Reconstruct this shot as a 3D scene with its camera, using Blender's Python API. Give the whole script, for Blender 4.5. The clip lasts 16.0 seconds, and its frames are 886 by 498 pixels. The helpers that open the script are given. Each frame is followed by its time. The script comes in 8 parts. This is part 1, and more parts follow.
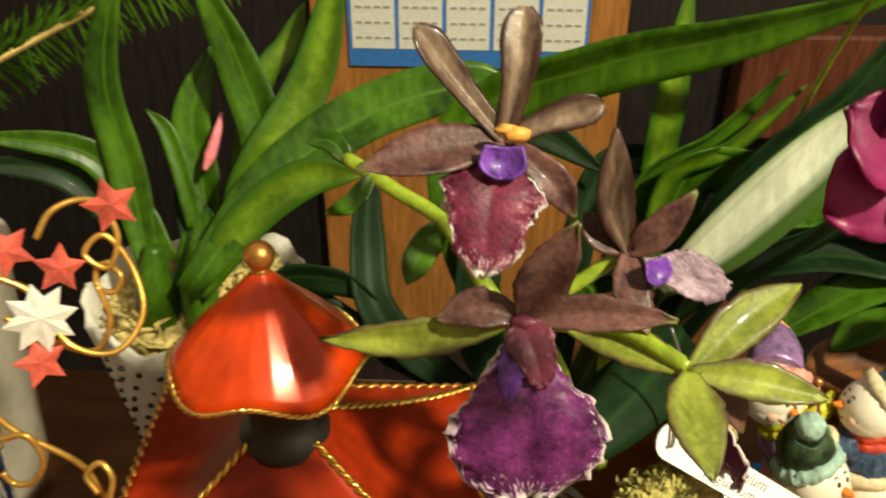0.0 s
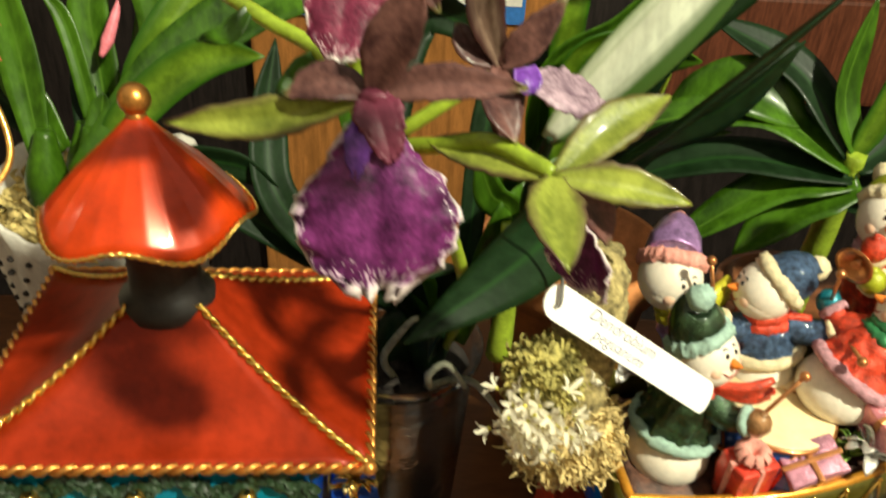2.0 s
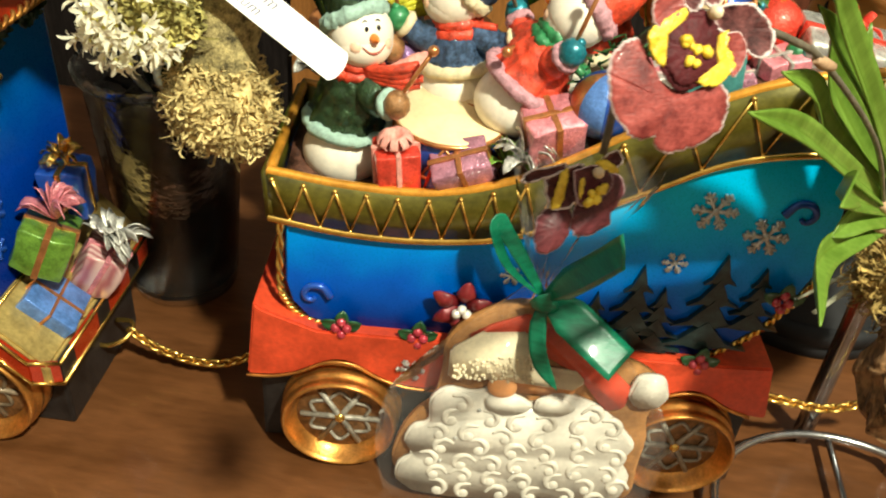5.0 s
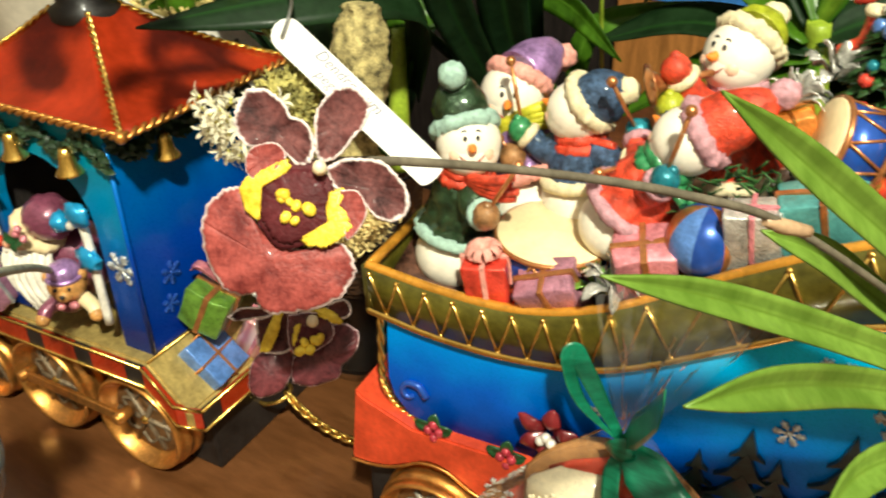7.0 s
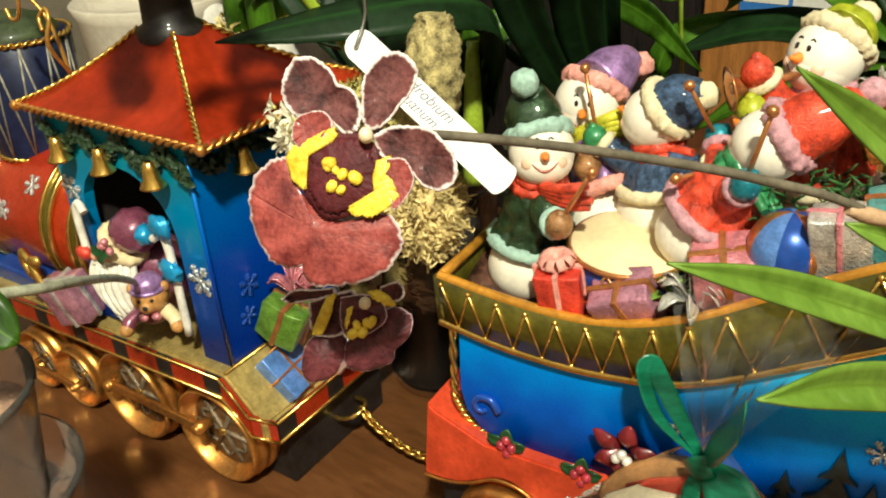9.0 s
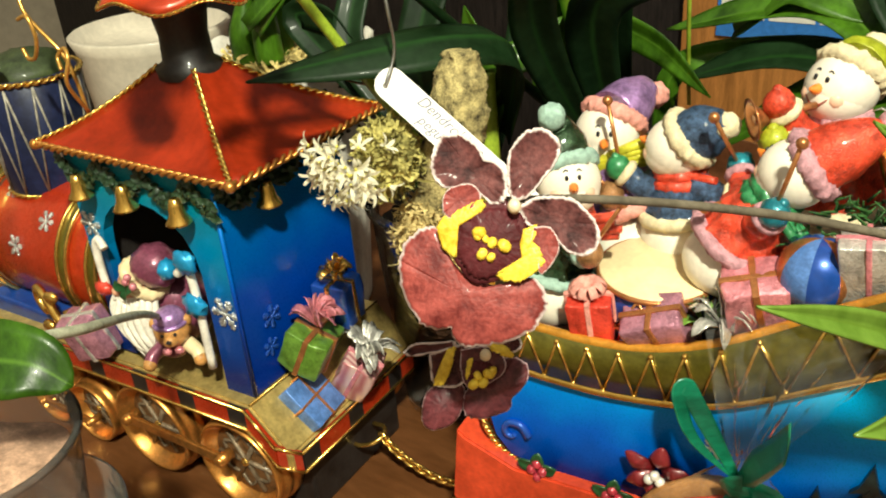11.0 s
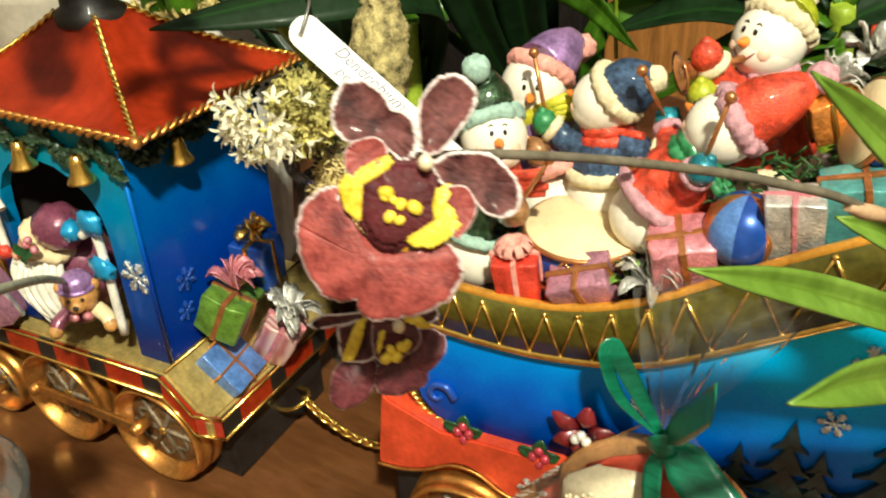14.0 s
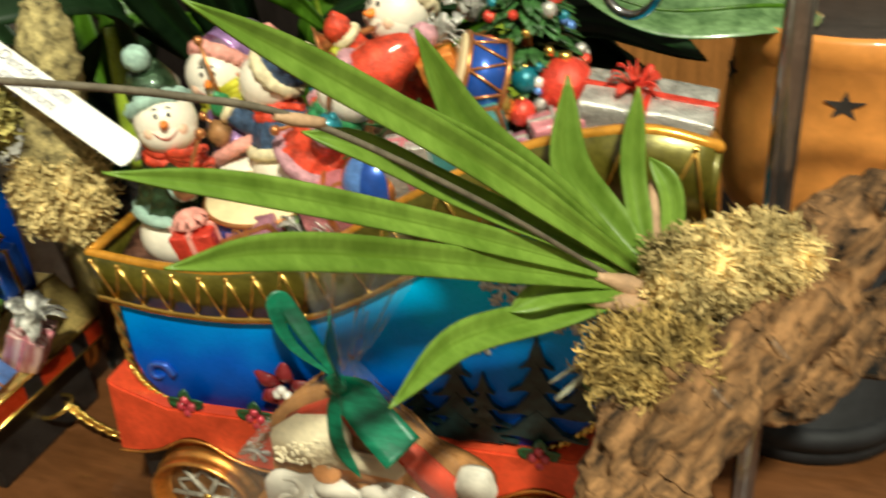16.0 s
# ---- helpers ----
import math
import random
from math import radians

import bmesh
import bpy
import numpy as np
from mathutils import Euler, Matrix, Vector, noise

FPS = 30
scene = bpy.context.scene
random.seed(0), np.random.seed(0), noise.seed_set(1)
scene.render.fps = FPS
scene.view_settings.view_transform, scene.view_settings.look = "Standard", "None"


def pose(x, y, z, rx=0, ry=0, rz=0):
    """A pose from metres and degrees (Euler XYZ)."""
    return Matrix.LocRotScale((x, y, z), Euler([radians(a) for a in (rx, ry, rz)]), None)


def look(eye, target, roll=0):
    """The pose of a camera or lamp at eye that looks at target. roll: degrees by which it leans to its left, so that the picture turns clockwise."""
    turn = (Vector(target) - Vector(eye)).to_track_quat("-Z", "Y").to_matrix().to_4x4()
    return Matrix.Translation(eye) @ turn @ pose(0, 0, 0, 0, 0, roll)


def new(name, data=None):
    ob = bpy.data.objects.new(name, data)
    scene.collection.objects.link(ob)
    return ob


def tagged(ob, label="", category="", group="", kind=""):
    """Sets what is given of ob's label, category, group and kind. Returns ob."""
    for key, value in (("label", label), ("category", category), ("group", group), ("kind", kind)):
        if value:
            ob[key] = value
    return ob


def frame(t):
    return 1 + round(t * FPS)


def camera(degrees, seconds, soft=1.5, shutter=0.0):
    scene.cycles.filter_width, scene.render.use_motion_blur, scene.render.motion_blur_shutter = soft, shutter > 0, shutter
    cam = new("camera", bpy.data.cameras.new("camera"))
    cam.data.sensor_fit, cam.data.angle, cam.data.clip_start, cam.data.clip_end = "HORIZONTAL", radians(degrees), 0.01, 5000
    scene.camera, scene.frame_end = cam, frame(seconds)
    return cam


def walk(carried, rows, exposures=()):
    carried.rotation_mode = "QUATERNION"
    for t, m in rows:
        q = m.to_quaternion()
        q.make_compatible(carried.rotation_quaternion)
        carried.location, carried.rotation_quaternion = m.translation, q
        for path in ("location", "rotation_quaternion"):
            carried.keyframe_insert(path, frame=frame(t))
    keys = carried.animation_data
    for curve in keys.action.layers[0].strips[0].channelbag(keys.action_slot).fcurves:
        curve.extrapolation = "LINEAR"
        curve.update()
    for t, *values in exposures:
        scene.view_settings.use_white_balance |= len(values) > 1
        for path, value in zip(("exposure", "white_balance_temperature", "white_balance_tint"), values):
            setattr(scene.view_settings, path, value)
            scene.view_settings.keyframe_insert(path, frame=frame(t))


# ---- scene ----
cam = camera(54.5, 16.0, soft=2.0, shutter=0.5)
PATH = [
    (0, (0.0398, -0.1753, 0.4652), (0.0015, 0.6769, -0.0566), 0.22),
    (0.5, (0.0381, -0.1661, 0.4515), (0.0647, 0.6826, -0.0768), 1.25),
    (0.8, (0.0362, -0.1675, 0.4466), (0.0677, 0.6744, -0.0921), 1.93),
    (1, (0.0370, -0.1709, 0.4414), (0.0677, 0.6752, -0.0907), 1.87),
    (1.5, (0.0418, -0.1778, 0.4379), (0.0750, 0.6656, -0.0983), 2.95),
    (2, (0.0606, -0.1907, 0.4281), (0.0859, 0.6484, -0.1153), 3.24),
    (2.5, (0.0886, -0.2030, 0.4028), (0.0865, 0.6277, -0.1539), 4.15),
    (3, (0.1249, -0.1989, 0.3856), (0.1098, 0.6290, -0.1752), 5.18),
    (3.5, (0.1606, -0.2075, 0.3806), (0.1288, 0.5967, -0.2128), 4.86),
    (4, (0.2092, -0.2311, 0.3631), (0.1468, 0.5678, -0.2352), 3.95),
    (4.2, (0.2175, -0.2512, 0.3579), (0.1638, 0.5501, -0.2381), 4.65),
    (6.4, (0.3115, -0.2019, 0.3420), (0.0195, 0.5703, -0.2223), 3.47),
    (6.5, (0.3175, -0.1995, 0.3410), (-0.0101, 0.5642, -0.2153), 2.02),
    (7, (0.3310, -0.1954, 0.3546), (-0.1338, 0.5235, -0.1621), -1.13),
    (7.5, (0.3301, -0.1947, 0.3536), (-0.1614, 0.5045, -0.1656), -1.33),
    (8, (0.3302, -0.1956, 0.3538), (-0.1771, 0.4981, -0.1576), -1.64),
    (8.3, (0.3373, -0.1930, 0.3487), (-0.1962, 0.4937, -0.1450), -2.00),
    (8.5, (0.3343, -0.1946, 0.3531), (-0.1902, 0.4907, -0.1521), -2.46),
    (9, (0.3343, -0.1934, 0.3464), (-0.2177, 0.4851, -0.1383), -4.06),
    (11.3, (0.3188, -0.2101, 0.3575), (-0.2092, 0.4997, -0.1088), -4.53),
    (11.5, (0.3198, -0.2103, 0.3564), (-0.1968, 0.5078, -0.1099), -4.03),
    (12, (0.3191, -0.2058, 0.3548), (-0.1657, 0.5203, -0.1329), -3.14),
    (12.5, (0.3179, -0.2044, 0.3511), (-0.1448, 0.5191, -0.1612), -2.31),
    (13, (0.3157, -0.2020, 0.3505), (-0.1390, 0.5275, -0.1604), -2.32),
    (13.5, (0.3095, -0.2010, 0.3541), (-0.1418, 0.5293, -0.1587), -2.34),
    (14, (0.3151, -0.1978, 0.3513), (-0.1388, 0.5264, -0.1678), -2.49),
    (14.5, (0.3422, -0.1936, 0.3494), (-0.1633, 0.5006, -0.1631), -4.51),
    (15, (0.3633, -0.1844, 0.3504), (-0.1571, 0.5004, -0.1598), -5.52),
    (15.3, (0.3813, -0.1769, 0.3535), (-0.1219, 0.5259, -0.1495), -6.40),
    (15.5, (0.3974, -0.1829, 0.3535), (-0.0768, 0.5438, -0.1435), -7.30),
    (15.7, (0.4080, -0.1841, 0.3435), (-0.0272, 0.5712, -0.1466), -6.48),
    (16, (0.4087, -0.1910, 0.3403), (0.0538, 0.5972, -0.1624), -4.76),
]
# the clip's camera adapts to the light
EXPOSURES = [(0, 0.2, 7500, 4), (1.5, 0.22, 7300, 5), (2.5, 0.44, 6600, 0), (3.5, 0.43, 6600, 2), (6.5, 0.5, 6550, 3), (8, 0.36, 6550, 3), (9, 0.3, 6550, 3), (12.5, 0.43, 6600, 3), (15, 0.4, 6500, 3), (16, 0.13, 6550, 2)]
walk(cam, [(t, look(eye, target, roll)) for t, eye, target, roll in PATH], EXPOSURES)

# ---- light ----
world = bpy.data.worlds.new("room")
scene.world = world
world.use_nodes = True
world.node_tree.nodes["Background"].inputs[0].default_value = (1.0, 0.9, 0.77, 1)
world.node_tree.nodes["Background"].inputs[1].default_value = 0.38
lamp = new("lamp", bpy.data.lights.new("lamp", "POINT"))
lamp.data.energy, lamp.data.shadow_soft_size, lamp.data.color = 172.0, 0.05, (0.96, 0.93, 0.76)
lamp.location = (0.85, -0.74, 1.5)
TABLE = 0.013


# ---- materials ----
def node(nt, kind, **values):
    n = nt.nodes.new("ShaderNode" + kind)
    for key, value in values.items():
        n.inputs[key.replace("_", " ")].default_value = value
    return n


def mat(name, col, rough=0.5, metal=0.0, coat=0.0, var=0.18, scale=90.0, bump=0.15, fine=6.0, through_light=0.0, second=None, flake=0.0, stretch=(1, 1, 1), spec=0.36):
    """A surface with colour that varies at two scales, and fine relief."""
    m = bpy.data.materials.new(name)
    m.use_nodes = True
    nt = m.node_tree
    bsdf = nt.nodes["Principled BSDF"]
    co = nt.nodes.new("ShaderNodeTexCoord")
    mp = nt.nodes.new("ShaderNodeMapping")
    mp.inputs["Scale"].default_value = stretch
    nt.links.new(co.outputs["Object"], mp.inputs["Vector"])
    big = node(nt, "TexNoise", Scale=scale, Detail=4.0, Roughness=0.6)
    small = node(nt, "TexNoise", Scale=scale * fine, Detail=3.0, Roughness=0.6)
    nt.links.new(mp.outputs[0], big.inputs["Vector"])
    nt.links.new(mp.outputs[0], small.inputs["Vector"])
    mix = nt.nodes.new("ShaderNodeMix")
    mix.data_type = "RGBA"
    dark = [c * (1 - 1.6 * var) for c in col]
    light = [min(1, c * (1 + 1.2 * var) + 0.02 * var) for c in (second or col)]
    mix.inputs[6].default_value, mix.inputs[7].default_value = (*dark, 1), (*light, 1)
    add = nt.nodes.new("ShaderNodeMath")
    add.operation = "MULTIPLY_ADD"
    add.inputs[1].default_value, add.inputs[2].default_value = 0.45, 0.28
    nt.links.new(small.outputs["Fac"], add.inputs[0])
    sm = nt.nodes.new("ShaderNodeMapRange")
    sm.inputs["From Min"].default_value, sm.inputs["From Max"].default_value = 0.3, 0.7
    avg = nt.nodes.new("ShaderNodeMath")
    avg.operation = "MULTIPLY"
    nt.links.new(big.outputs["Fac"], avg.inputs[0])
    nt.links.new(add.outputs[0], avg.inputs[1])
    avg2 = nt.nodes.new("ShaderNodeMath")
    avg2.operation = "MULTIPLY"
    avg2.inputs[1].default_value = 2.0
    nt.links.new(avg.outputs[0], avg2.inputs[0])
    nt.links.new(avg2.outputs[0], sm.inputs["Value"])
    nt.links.new(sm.outputs[0], mix.inputs[0])
    nt.links.new(mix.outputs[2], bsdf.inputs["Base Color"])
    bsdf.inputs["Roughness"].default_value = rough
    bsdf.inputs["Metallic"].default_value = metal
    bsdf.inputs["Specular IOR Level"].default_value = spec
    bsdf.inputs["Coat Weight"].default_value = coat
    bsdf.inputs["Coat Roughness"].default_value = 0.08
    if bump:
        b = node(nt, "Bump", Strength=bump, Distance=0.0006)
        nt.links.new(small.outputs["Fac"], b.inputs["Height"])
        nt.links.new(b.outputs[0], bsdf.inputs["Normal"])
    if flake:
        fl = node(nt, "TexVoronoi", Scale=2600.0)
        nt.links.new(mp.outputs[0], fl.inputs["Vector"])
        r = nt.nodes.new("ShaderNodeMapRange")
        r.inputs["To Min"].default_value, r.inputs["To Max"].default_value = max(0.05, rough - flake), min(1, rough + flake)
        nt.links.new(fl.outputs["Color"], r.inputs["Value"])
        nt.links.new(r.outputs[0], bsdf.inputs["Roughness"])
    if through_light:
        out = nt.nodes["Material Output"]
        tr = nt.nodes.new("ShaderNodeBsdfTranslucent")
        ms = nt.nodes.new("ShaderNodeMixShader")
        ms.inputs[0].default_value = through_light
        nt.links.new(mix.outputs[2], tr.inputs[0])
        nt.links.new(bsdf.outputs[0], ms.inputs[1])
        nt.links.new(tr.outputs[0], ms.inputs[2])
        nt.links.new(ms.outputs[0], out.inputs[0])
    m["mix"] = mix.name
    return m


def uv_tint(m, col, axis, lo, hi, streak=0.0, streak_scale=(60, 3)):
    """Tints a blade towards its margin (axis 'edge'), along it ('tip'), on one half ('side'), or with flecks."""
    nt = m.node_tree
    mix = nt.nodes[m["mix"]]
    target = [l.to_socket for l in mix.outputs[2].links]
    uv = nt.nodes.new("ShaderNodeUVMap")
    sep = nt.nodes.new("ShaderNodeSeparateXYZ")
    nt.links.new(uv.outputs[0], sep.inputs[0])
    if axis in ("tip", "side"):
        value = sep.outputs[1 if axis == "tip" else 0]
    else:
        a = nt.nodes.new("ShaderNodeMath")
        a.operation = "MULTIPLY_ADD"
        a.inputs[1].default_value, a.inputs[2].default_value = 2.0, -1.0
        nt.links.new(sep.outputs[0], a.inputs[0])
        b = nt.nodes.new("ShaderNodeMath")
        b.operation = "ABSOLUTE"
        nt.links.new(a.outputs[0], b.inputs[0])
        value = b.outputs[0]
        if axis == "rim":
            c = nt.nodes.new("ShaderNodeMath")
            c.operation = "MAXIMUM"
            nt.links.new(value, c.inputs[0])
            nt.links.new(sep.outputs[1], c.inputs[1])
            value = c.outputs[0]
        if axis == "mid":
            c = nt.nodes.new("ShaderNodeMath")
            c.operation = "SUBTRACT"
            c.inputs[0].default_value = 1.0
            nt.links.new(value, c.inputs[1])
            value = c.outputs[0]
    if streak:
        n = node(nt, "TexNoise", Scale=1.0, Detail=3.0)
        mp = nt.nodes.new("ShaderNodeMapping")
        mp.inputs["Scale"].default_value = (*streak_scale, 1)
        nt.links.new(uv.outputs[0], mp.inputs["Vector"])
        nt.links.new(mp.outputs[0], n.inputs["Vector"])
        s = nt.nodes.new("ShaderNodeMath")
        s.operation = "MULTIPLY_ADD"
        s.inputs[1].default_value = streak
        nt.links.new(n.outputs["Fac"], s.inputs[0])
        nt.links.new(value, s.inputs[2])
        value = s.outputs[0]
        lo, hi = lo + streak * 0.5, hi + streak * 0.5
    r = nt.nodes.new("ShaderNodeMapRange")
    r.inputs["From Min"].default_value, r.inputs["From Max"].default_value = lo, hi
    nt.links.new(value, r.inputs["Value"])
    over = nt.nodes.new("ShaderNodeMix")
    over.data_type = "RGBA"
    over.inputs[7].default_value = (*col, 1)
    nt.links.new(r.outputs[0], over.inputs[0])
    nt.links.new(mix.outputs[2], over.inputs[6])
    for t in target:
        nt.links.new(over.outputs[2], t)
    m["mix"] = over.name
    return m


def glass(name, col=(1, 1, 1), rough=0.05, weight=0.8):
    """Thin clear film or plastic."""
    m = bpy.data.materials.new(name)
    m.use_nodes = True
    nt = m.node_tree
    out = nt.nodes["Material Output"]
    bsdf = nt.nodes["Principled BSDF"]
    bsdf.inputs["Base Color"].default_value = (*col, 1)
    bsdf.inputs["Roughness"].default_value = rough
    co = nt.nodes.new("ShaderNodeTexCoord")
    n = node(nt, "TexNoise", Scale=130.0, Detail=3.0)
    nt.links.new(co.outputs["Object"], n.inputs["Vector"])
    b = node(nt, "Bump", Strength=0.5, Distance=0.002)
    nt.links.new(n.outputs["Fac"], b.inputs["Height"])
    nt.links.new(b.outputs[0], bsdf.inputs["Normal"])
    tr = nt.nodes.new("ShaderNodeBsdfTransparent")
    ms = nt.nodes.new("ShaderNodeMixShader")
    fr = nt.nodes.new("ShaderNodeFresnel")
    fr.inputs[0].default_value = 1.2
    nt.links.new(b.outputs[0], fr.inputs["Normal"])
    gl = nt.nodes.new("ShaderNodeBsdfGlossy")
    gl.inputs["Roughness"].default_value = rough
    nt.links.new(b.outputs[0], gl.inputs["Normal"])
    body = nt.nodes.new("ShaderNodeMixShader")
    body.inputs[0].default_value = weight
    nt.links.new(bsdf.outputs[0], body.inputs[1])
    nt.links.new(tr.outputs[0], body.inputs[2])
    nt.links.new(fr.outputs[0], ms.inputs[0])
    nt.links.new(body.outputs[0], ms.inputs[1])
    nt.links.new(gl.outputs[0], ms.inputs[2])
    nt.links.new(ms.outputs[0], out.inputs[0])
    return m


GOLD = mat("gold_paint", (0.62, 0.27, 0.06), 0.34, 0.85, 0.3, 0.25, 120, 0.2)
BRASS = mat("bright_gold", (0.8, 0.5, 0.12), 0.22, 0.95, 0.2, 0.2, 160, 0.12)
OLDGOLD = mat("dull_gold_deck", (0.5, 0.36, 0.12), 0.42, 0.5, 0.2, 0.25, 80, 0.2)
RAILGOLD = mat("orange_gold_rail", (0.62, 0.27, 0.03), 0.28, 0.45, 0.5, 0.25, 70, 0.15)
RED = mat("red_enamel", (0.36, 0.024, 0.004), 0.3, 0.1, 0.35, 0.2, 45, 0.06, flake=0.08)
ROOFRED = mat("red_roof_enamel", (0.28, 0.018, 0.001), 0.42, 0.1, 0.04, 0.25, 30, 0.08, spec=0.2)
CAPRED = mat("orange_red_enamel", (0.62, 0.045, 0.003), 0.3, 0.15, 0.35, 0.2, 30, 0.05)
UNDERRED = mat("vermilion_underframe", (0.6, 0.06, 0.02), 0.4, 0.05, 0.3, 0.2, 60, 0.1)
BLACK = mat("black_paint", (0.012, 0.009, 0.008), 0.5, 0, 0.1, 0.3, 80, 0.2)
LIGHTBLUE = mat("turquoise_enamel", (0.015, 0.27, 0.53), 0.3, 0.3, 0.5, 0.2, 50, 0.08)
DEEPBLUE = mat("deep_blue_enamel", (0.012, 0.07, 0.36), 0.3, 0.3, 0.6, 0.2, 50, 0.08)
OLIVE = mat("olive_band", (0.1, 0.085, 0.008), 0.32, 0.35, 0.5, 0.3, 60, 0.1)
GARLAND = mat("dark_green_garland", (0.012, 0.035, 0.012), 0.45, 0, 0.3, 0.4, 200, 0.4)
HOLLY = mat("holly_green", (0.012, 0.07, 0.02), 0.3, 0.1, 0.5, 0.3, 200, 0.2)
BERRY = mat("berry_red", (0.4, 0.03, 0.05), 0.22, 0.2, 0.8, 0.2, 300, 0.05)
DULLSILVER = mat("dull_silver_paint", (0.3, 0.27, 0.22), 0.45, 0.3, 0.1, 0.3, 250, 0.5)
WHEELDISC = mat("bronze_disc", (0.24, 0.12, 0.045), 0.42, 0.6, 0.1, 0.35, 200, 0.4)
# darker copy of the silver spoke paint, for the less lit locomotive wheels
DIMSPOKE = mat("dim_spoke_paint", (0.2, 0.145, 0.09), 0.45, 0.4, 0.1, 0.3, 250, 0.5)
SILVER = mat("silver_glitter", (0.62, 0.62, 0.6), 0.35, 0.75, 0.2, 0.3, 300, 0.6)
PEARL = mat("pearl", (0.85, 0.82, 0.75), 0.2, 0.3, 0.6, 0.1, 200, 0.05)
RESIN = mat("white_resin", (0.78, 0.71, 0.59), 0.42, 0, 0.3, 0.1, 70, 0.12)
FACE = mat("snow_face", (0.8, 0.72, 0.6), 0.4, 0, 0.3, 0.07, 60, 0.08)
CHEEK = mat("pink_cheek", (0.78, 0.5, 0.35), 0.45, 0, 0.2, 0.1, 60, 0.08)
CREAM = mat("cream_drum_skin", (0.78, 0.62, 0.36), 0.45, 0, 0.2, 0.1, 60, 0.1)
CARROT = mat("carrot_orange", (0.8, 0.22, 0.03), 0.4, 0, 0.3, 0.15, 200, 0.1)
LIPS = mat("brown_red_lips", (0.35, 0.08, 0.05), 0.4, 0, 0.2, 0.1, 200, 0)
TANMITT = mat("tan_brown_mitten", (0.3, 0.14, 0.05), 0.4, 0.2, 0.4, 0.35, 260, 0.8)
INK = mat("black_dot", (0.01, 0.01, 0.012), 0.3, 0, 0.3, 0.1, 200, 0)
GREENCOAT = mat("dark_green_coat", (0.02, 0.05, 0.018), 0.24, 0.5, 0.6, 0.5, 160, 0.9)
SEAFOAM = mat("seafoam_fur", (0.36, 0.52, 0.44), 0.75, 0, 0, 0.2, 350, 1.0)
REDKNIT = mat("red_scarf", (0.62, 0.055, 0.022), 0.36, 0.1, 0.35, 0.4, 200, 0.9)
PURPLE = mat("purple_satin", (0.36, 0.2, 0.44), 0.28, 0.4, 0.4, 0.35, 120, 0.5)
SALMON = mat("salmon_fur", (0.8, 0.34, 0.28), 0.7, 0, 0, 0.2, 350, 0.9)
MUSTARD = mat("mustard_scarf", (0.5, 0.46, 0.03), 0.4, 0.1, 0.4, 0.25, 200, 0.4)
NAVY = mat("navy_glitter", (0.045, 0.085, 0.165), 0.45, 0.35, 0.2, 0.5, 400, 0.9)
IVORY = mat("ivory_fur", (0.78, 0.66, 0.42), 0.75, 0, 0, 0.15, 350, 1.0)
DUSTPINK = mat("dusty_pink_fur", (0.55, 0.28, 0.32), 0.75, 0, 0, 0.25, 350, 1.0)
TEAL = mat("teal_mitten", (0.01, 0.17, 0.22), 0.3, 0.3, 0.5, 0.25, 200, 0.3)
GREENSCARF = mat("green_scarf", (0.03, 0.2, 0.07), 0.35, 0.1, 0.4, 0.3, 200, 0.4)
LIME = mat("lime_cap", (0.35, 0.38, 0.02), 0.35, 0.1, 0.4, 0.25, 200, 0.4)
COPPER = mat("copper_stick", (0.5, 0.2, 0.07), 0.3, 0.7, 0.3, 0.2, 200, 0.1)
MOUND = mat("rust_mound", (0.09, 0.035, 0.02), 0.5, 0.1, 0.3, 0.5, 150, 0.5)


# ---- mesh building ----
def grid(bm, rows, m=0, closed=False, cap=False, uv=False):
    """Faces between rows of points."""
    bm.faces.ensure_lookup_table()
    vs = [[bm.verts.new(p) for p in row] for row in rows]
    layer = bm.loops.layers.uv.verify() if uv else None
    n = len(rows[0])
    for i in range(len(rows) - 1):
        for j in range(n if closed else n - 1):
            k = (j + 1) % n
            f = bm.faces.new((vs[i][j], vs[i][k], vs[i + 1][k], vs[i + 1][j]))
            f.material_index, f.smooth = m, True
            if uv:
                for loop, (a, b) in zip(f.loops, ((i, j), (i, k), (i + 1, k), (i + 1, j))):
                    loop[layer].uv = (b / (n - 1), a / (len(rows) - 1))
    if cap and closed:
        for ring in (list(reversed(vs[0])), vs[-1]):
            f = bm.faces.new(ring)
            f.material_index = m
    return vs


def ball(bm, c, r, s=(1, 1, 1), m=0, seg=14, turn=None, rough=0.0):
    mx = Matrix.Translation(c) @ (turn or Matrix()) @ Matrix.Diagonal((r * s[0], r * s[1], r * s[2], 1))
    out = bmesh.ops.create_uvsphere(bm, u_segments=seg, v_segments=max(6, seg * 2 // 3), radius=1.0, matrix=Matrix())
    faces = set()
    for v in out["verts"]:
        if rough:
            v.co *= 1 + rough * (noise.noise(v.co * 3.1 + Vector(c) * 90) + 0.6 * noise.noise(v.co * 8 + Vector(c) * 50))
        v.co = mx @ v.co
        faces.update(v.link_faces)
    for f in faces:
        f.material_index, f.smooth = m, True


def spline(pts, n):
    """n points along a smooth curve through pts."""
    p = [Vector(q) for q in pts]
    if len(p) == 2:
        return [p[0].lerp(p[1], i / (n - 1)) for i in range(n)]
    p = [2 * p[0] - p[1], *p, 2 * p[-1] - p[-2]]
    out = []
    for i in range(n):
        f = i / (n - 1) * (len(p) - 3)
        k = min(int(f), len(p) - 4)
        t = f - k
        a, b, c, d = p[k : k + 4]
        out.append(0.5 * (2 * b + (c - a) * t + (2 * a - 5 * b + 4 * c - d) * t * t + (3 * b - a - 3 * c + d) * t ** 3))
    return out


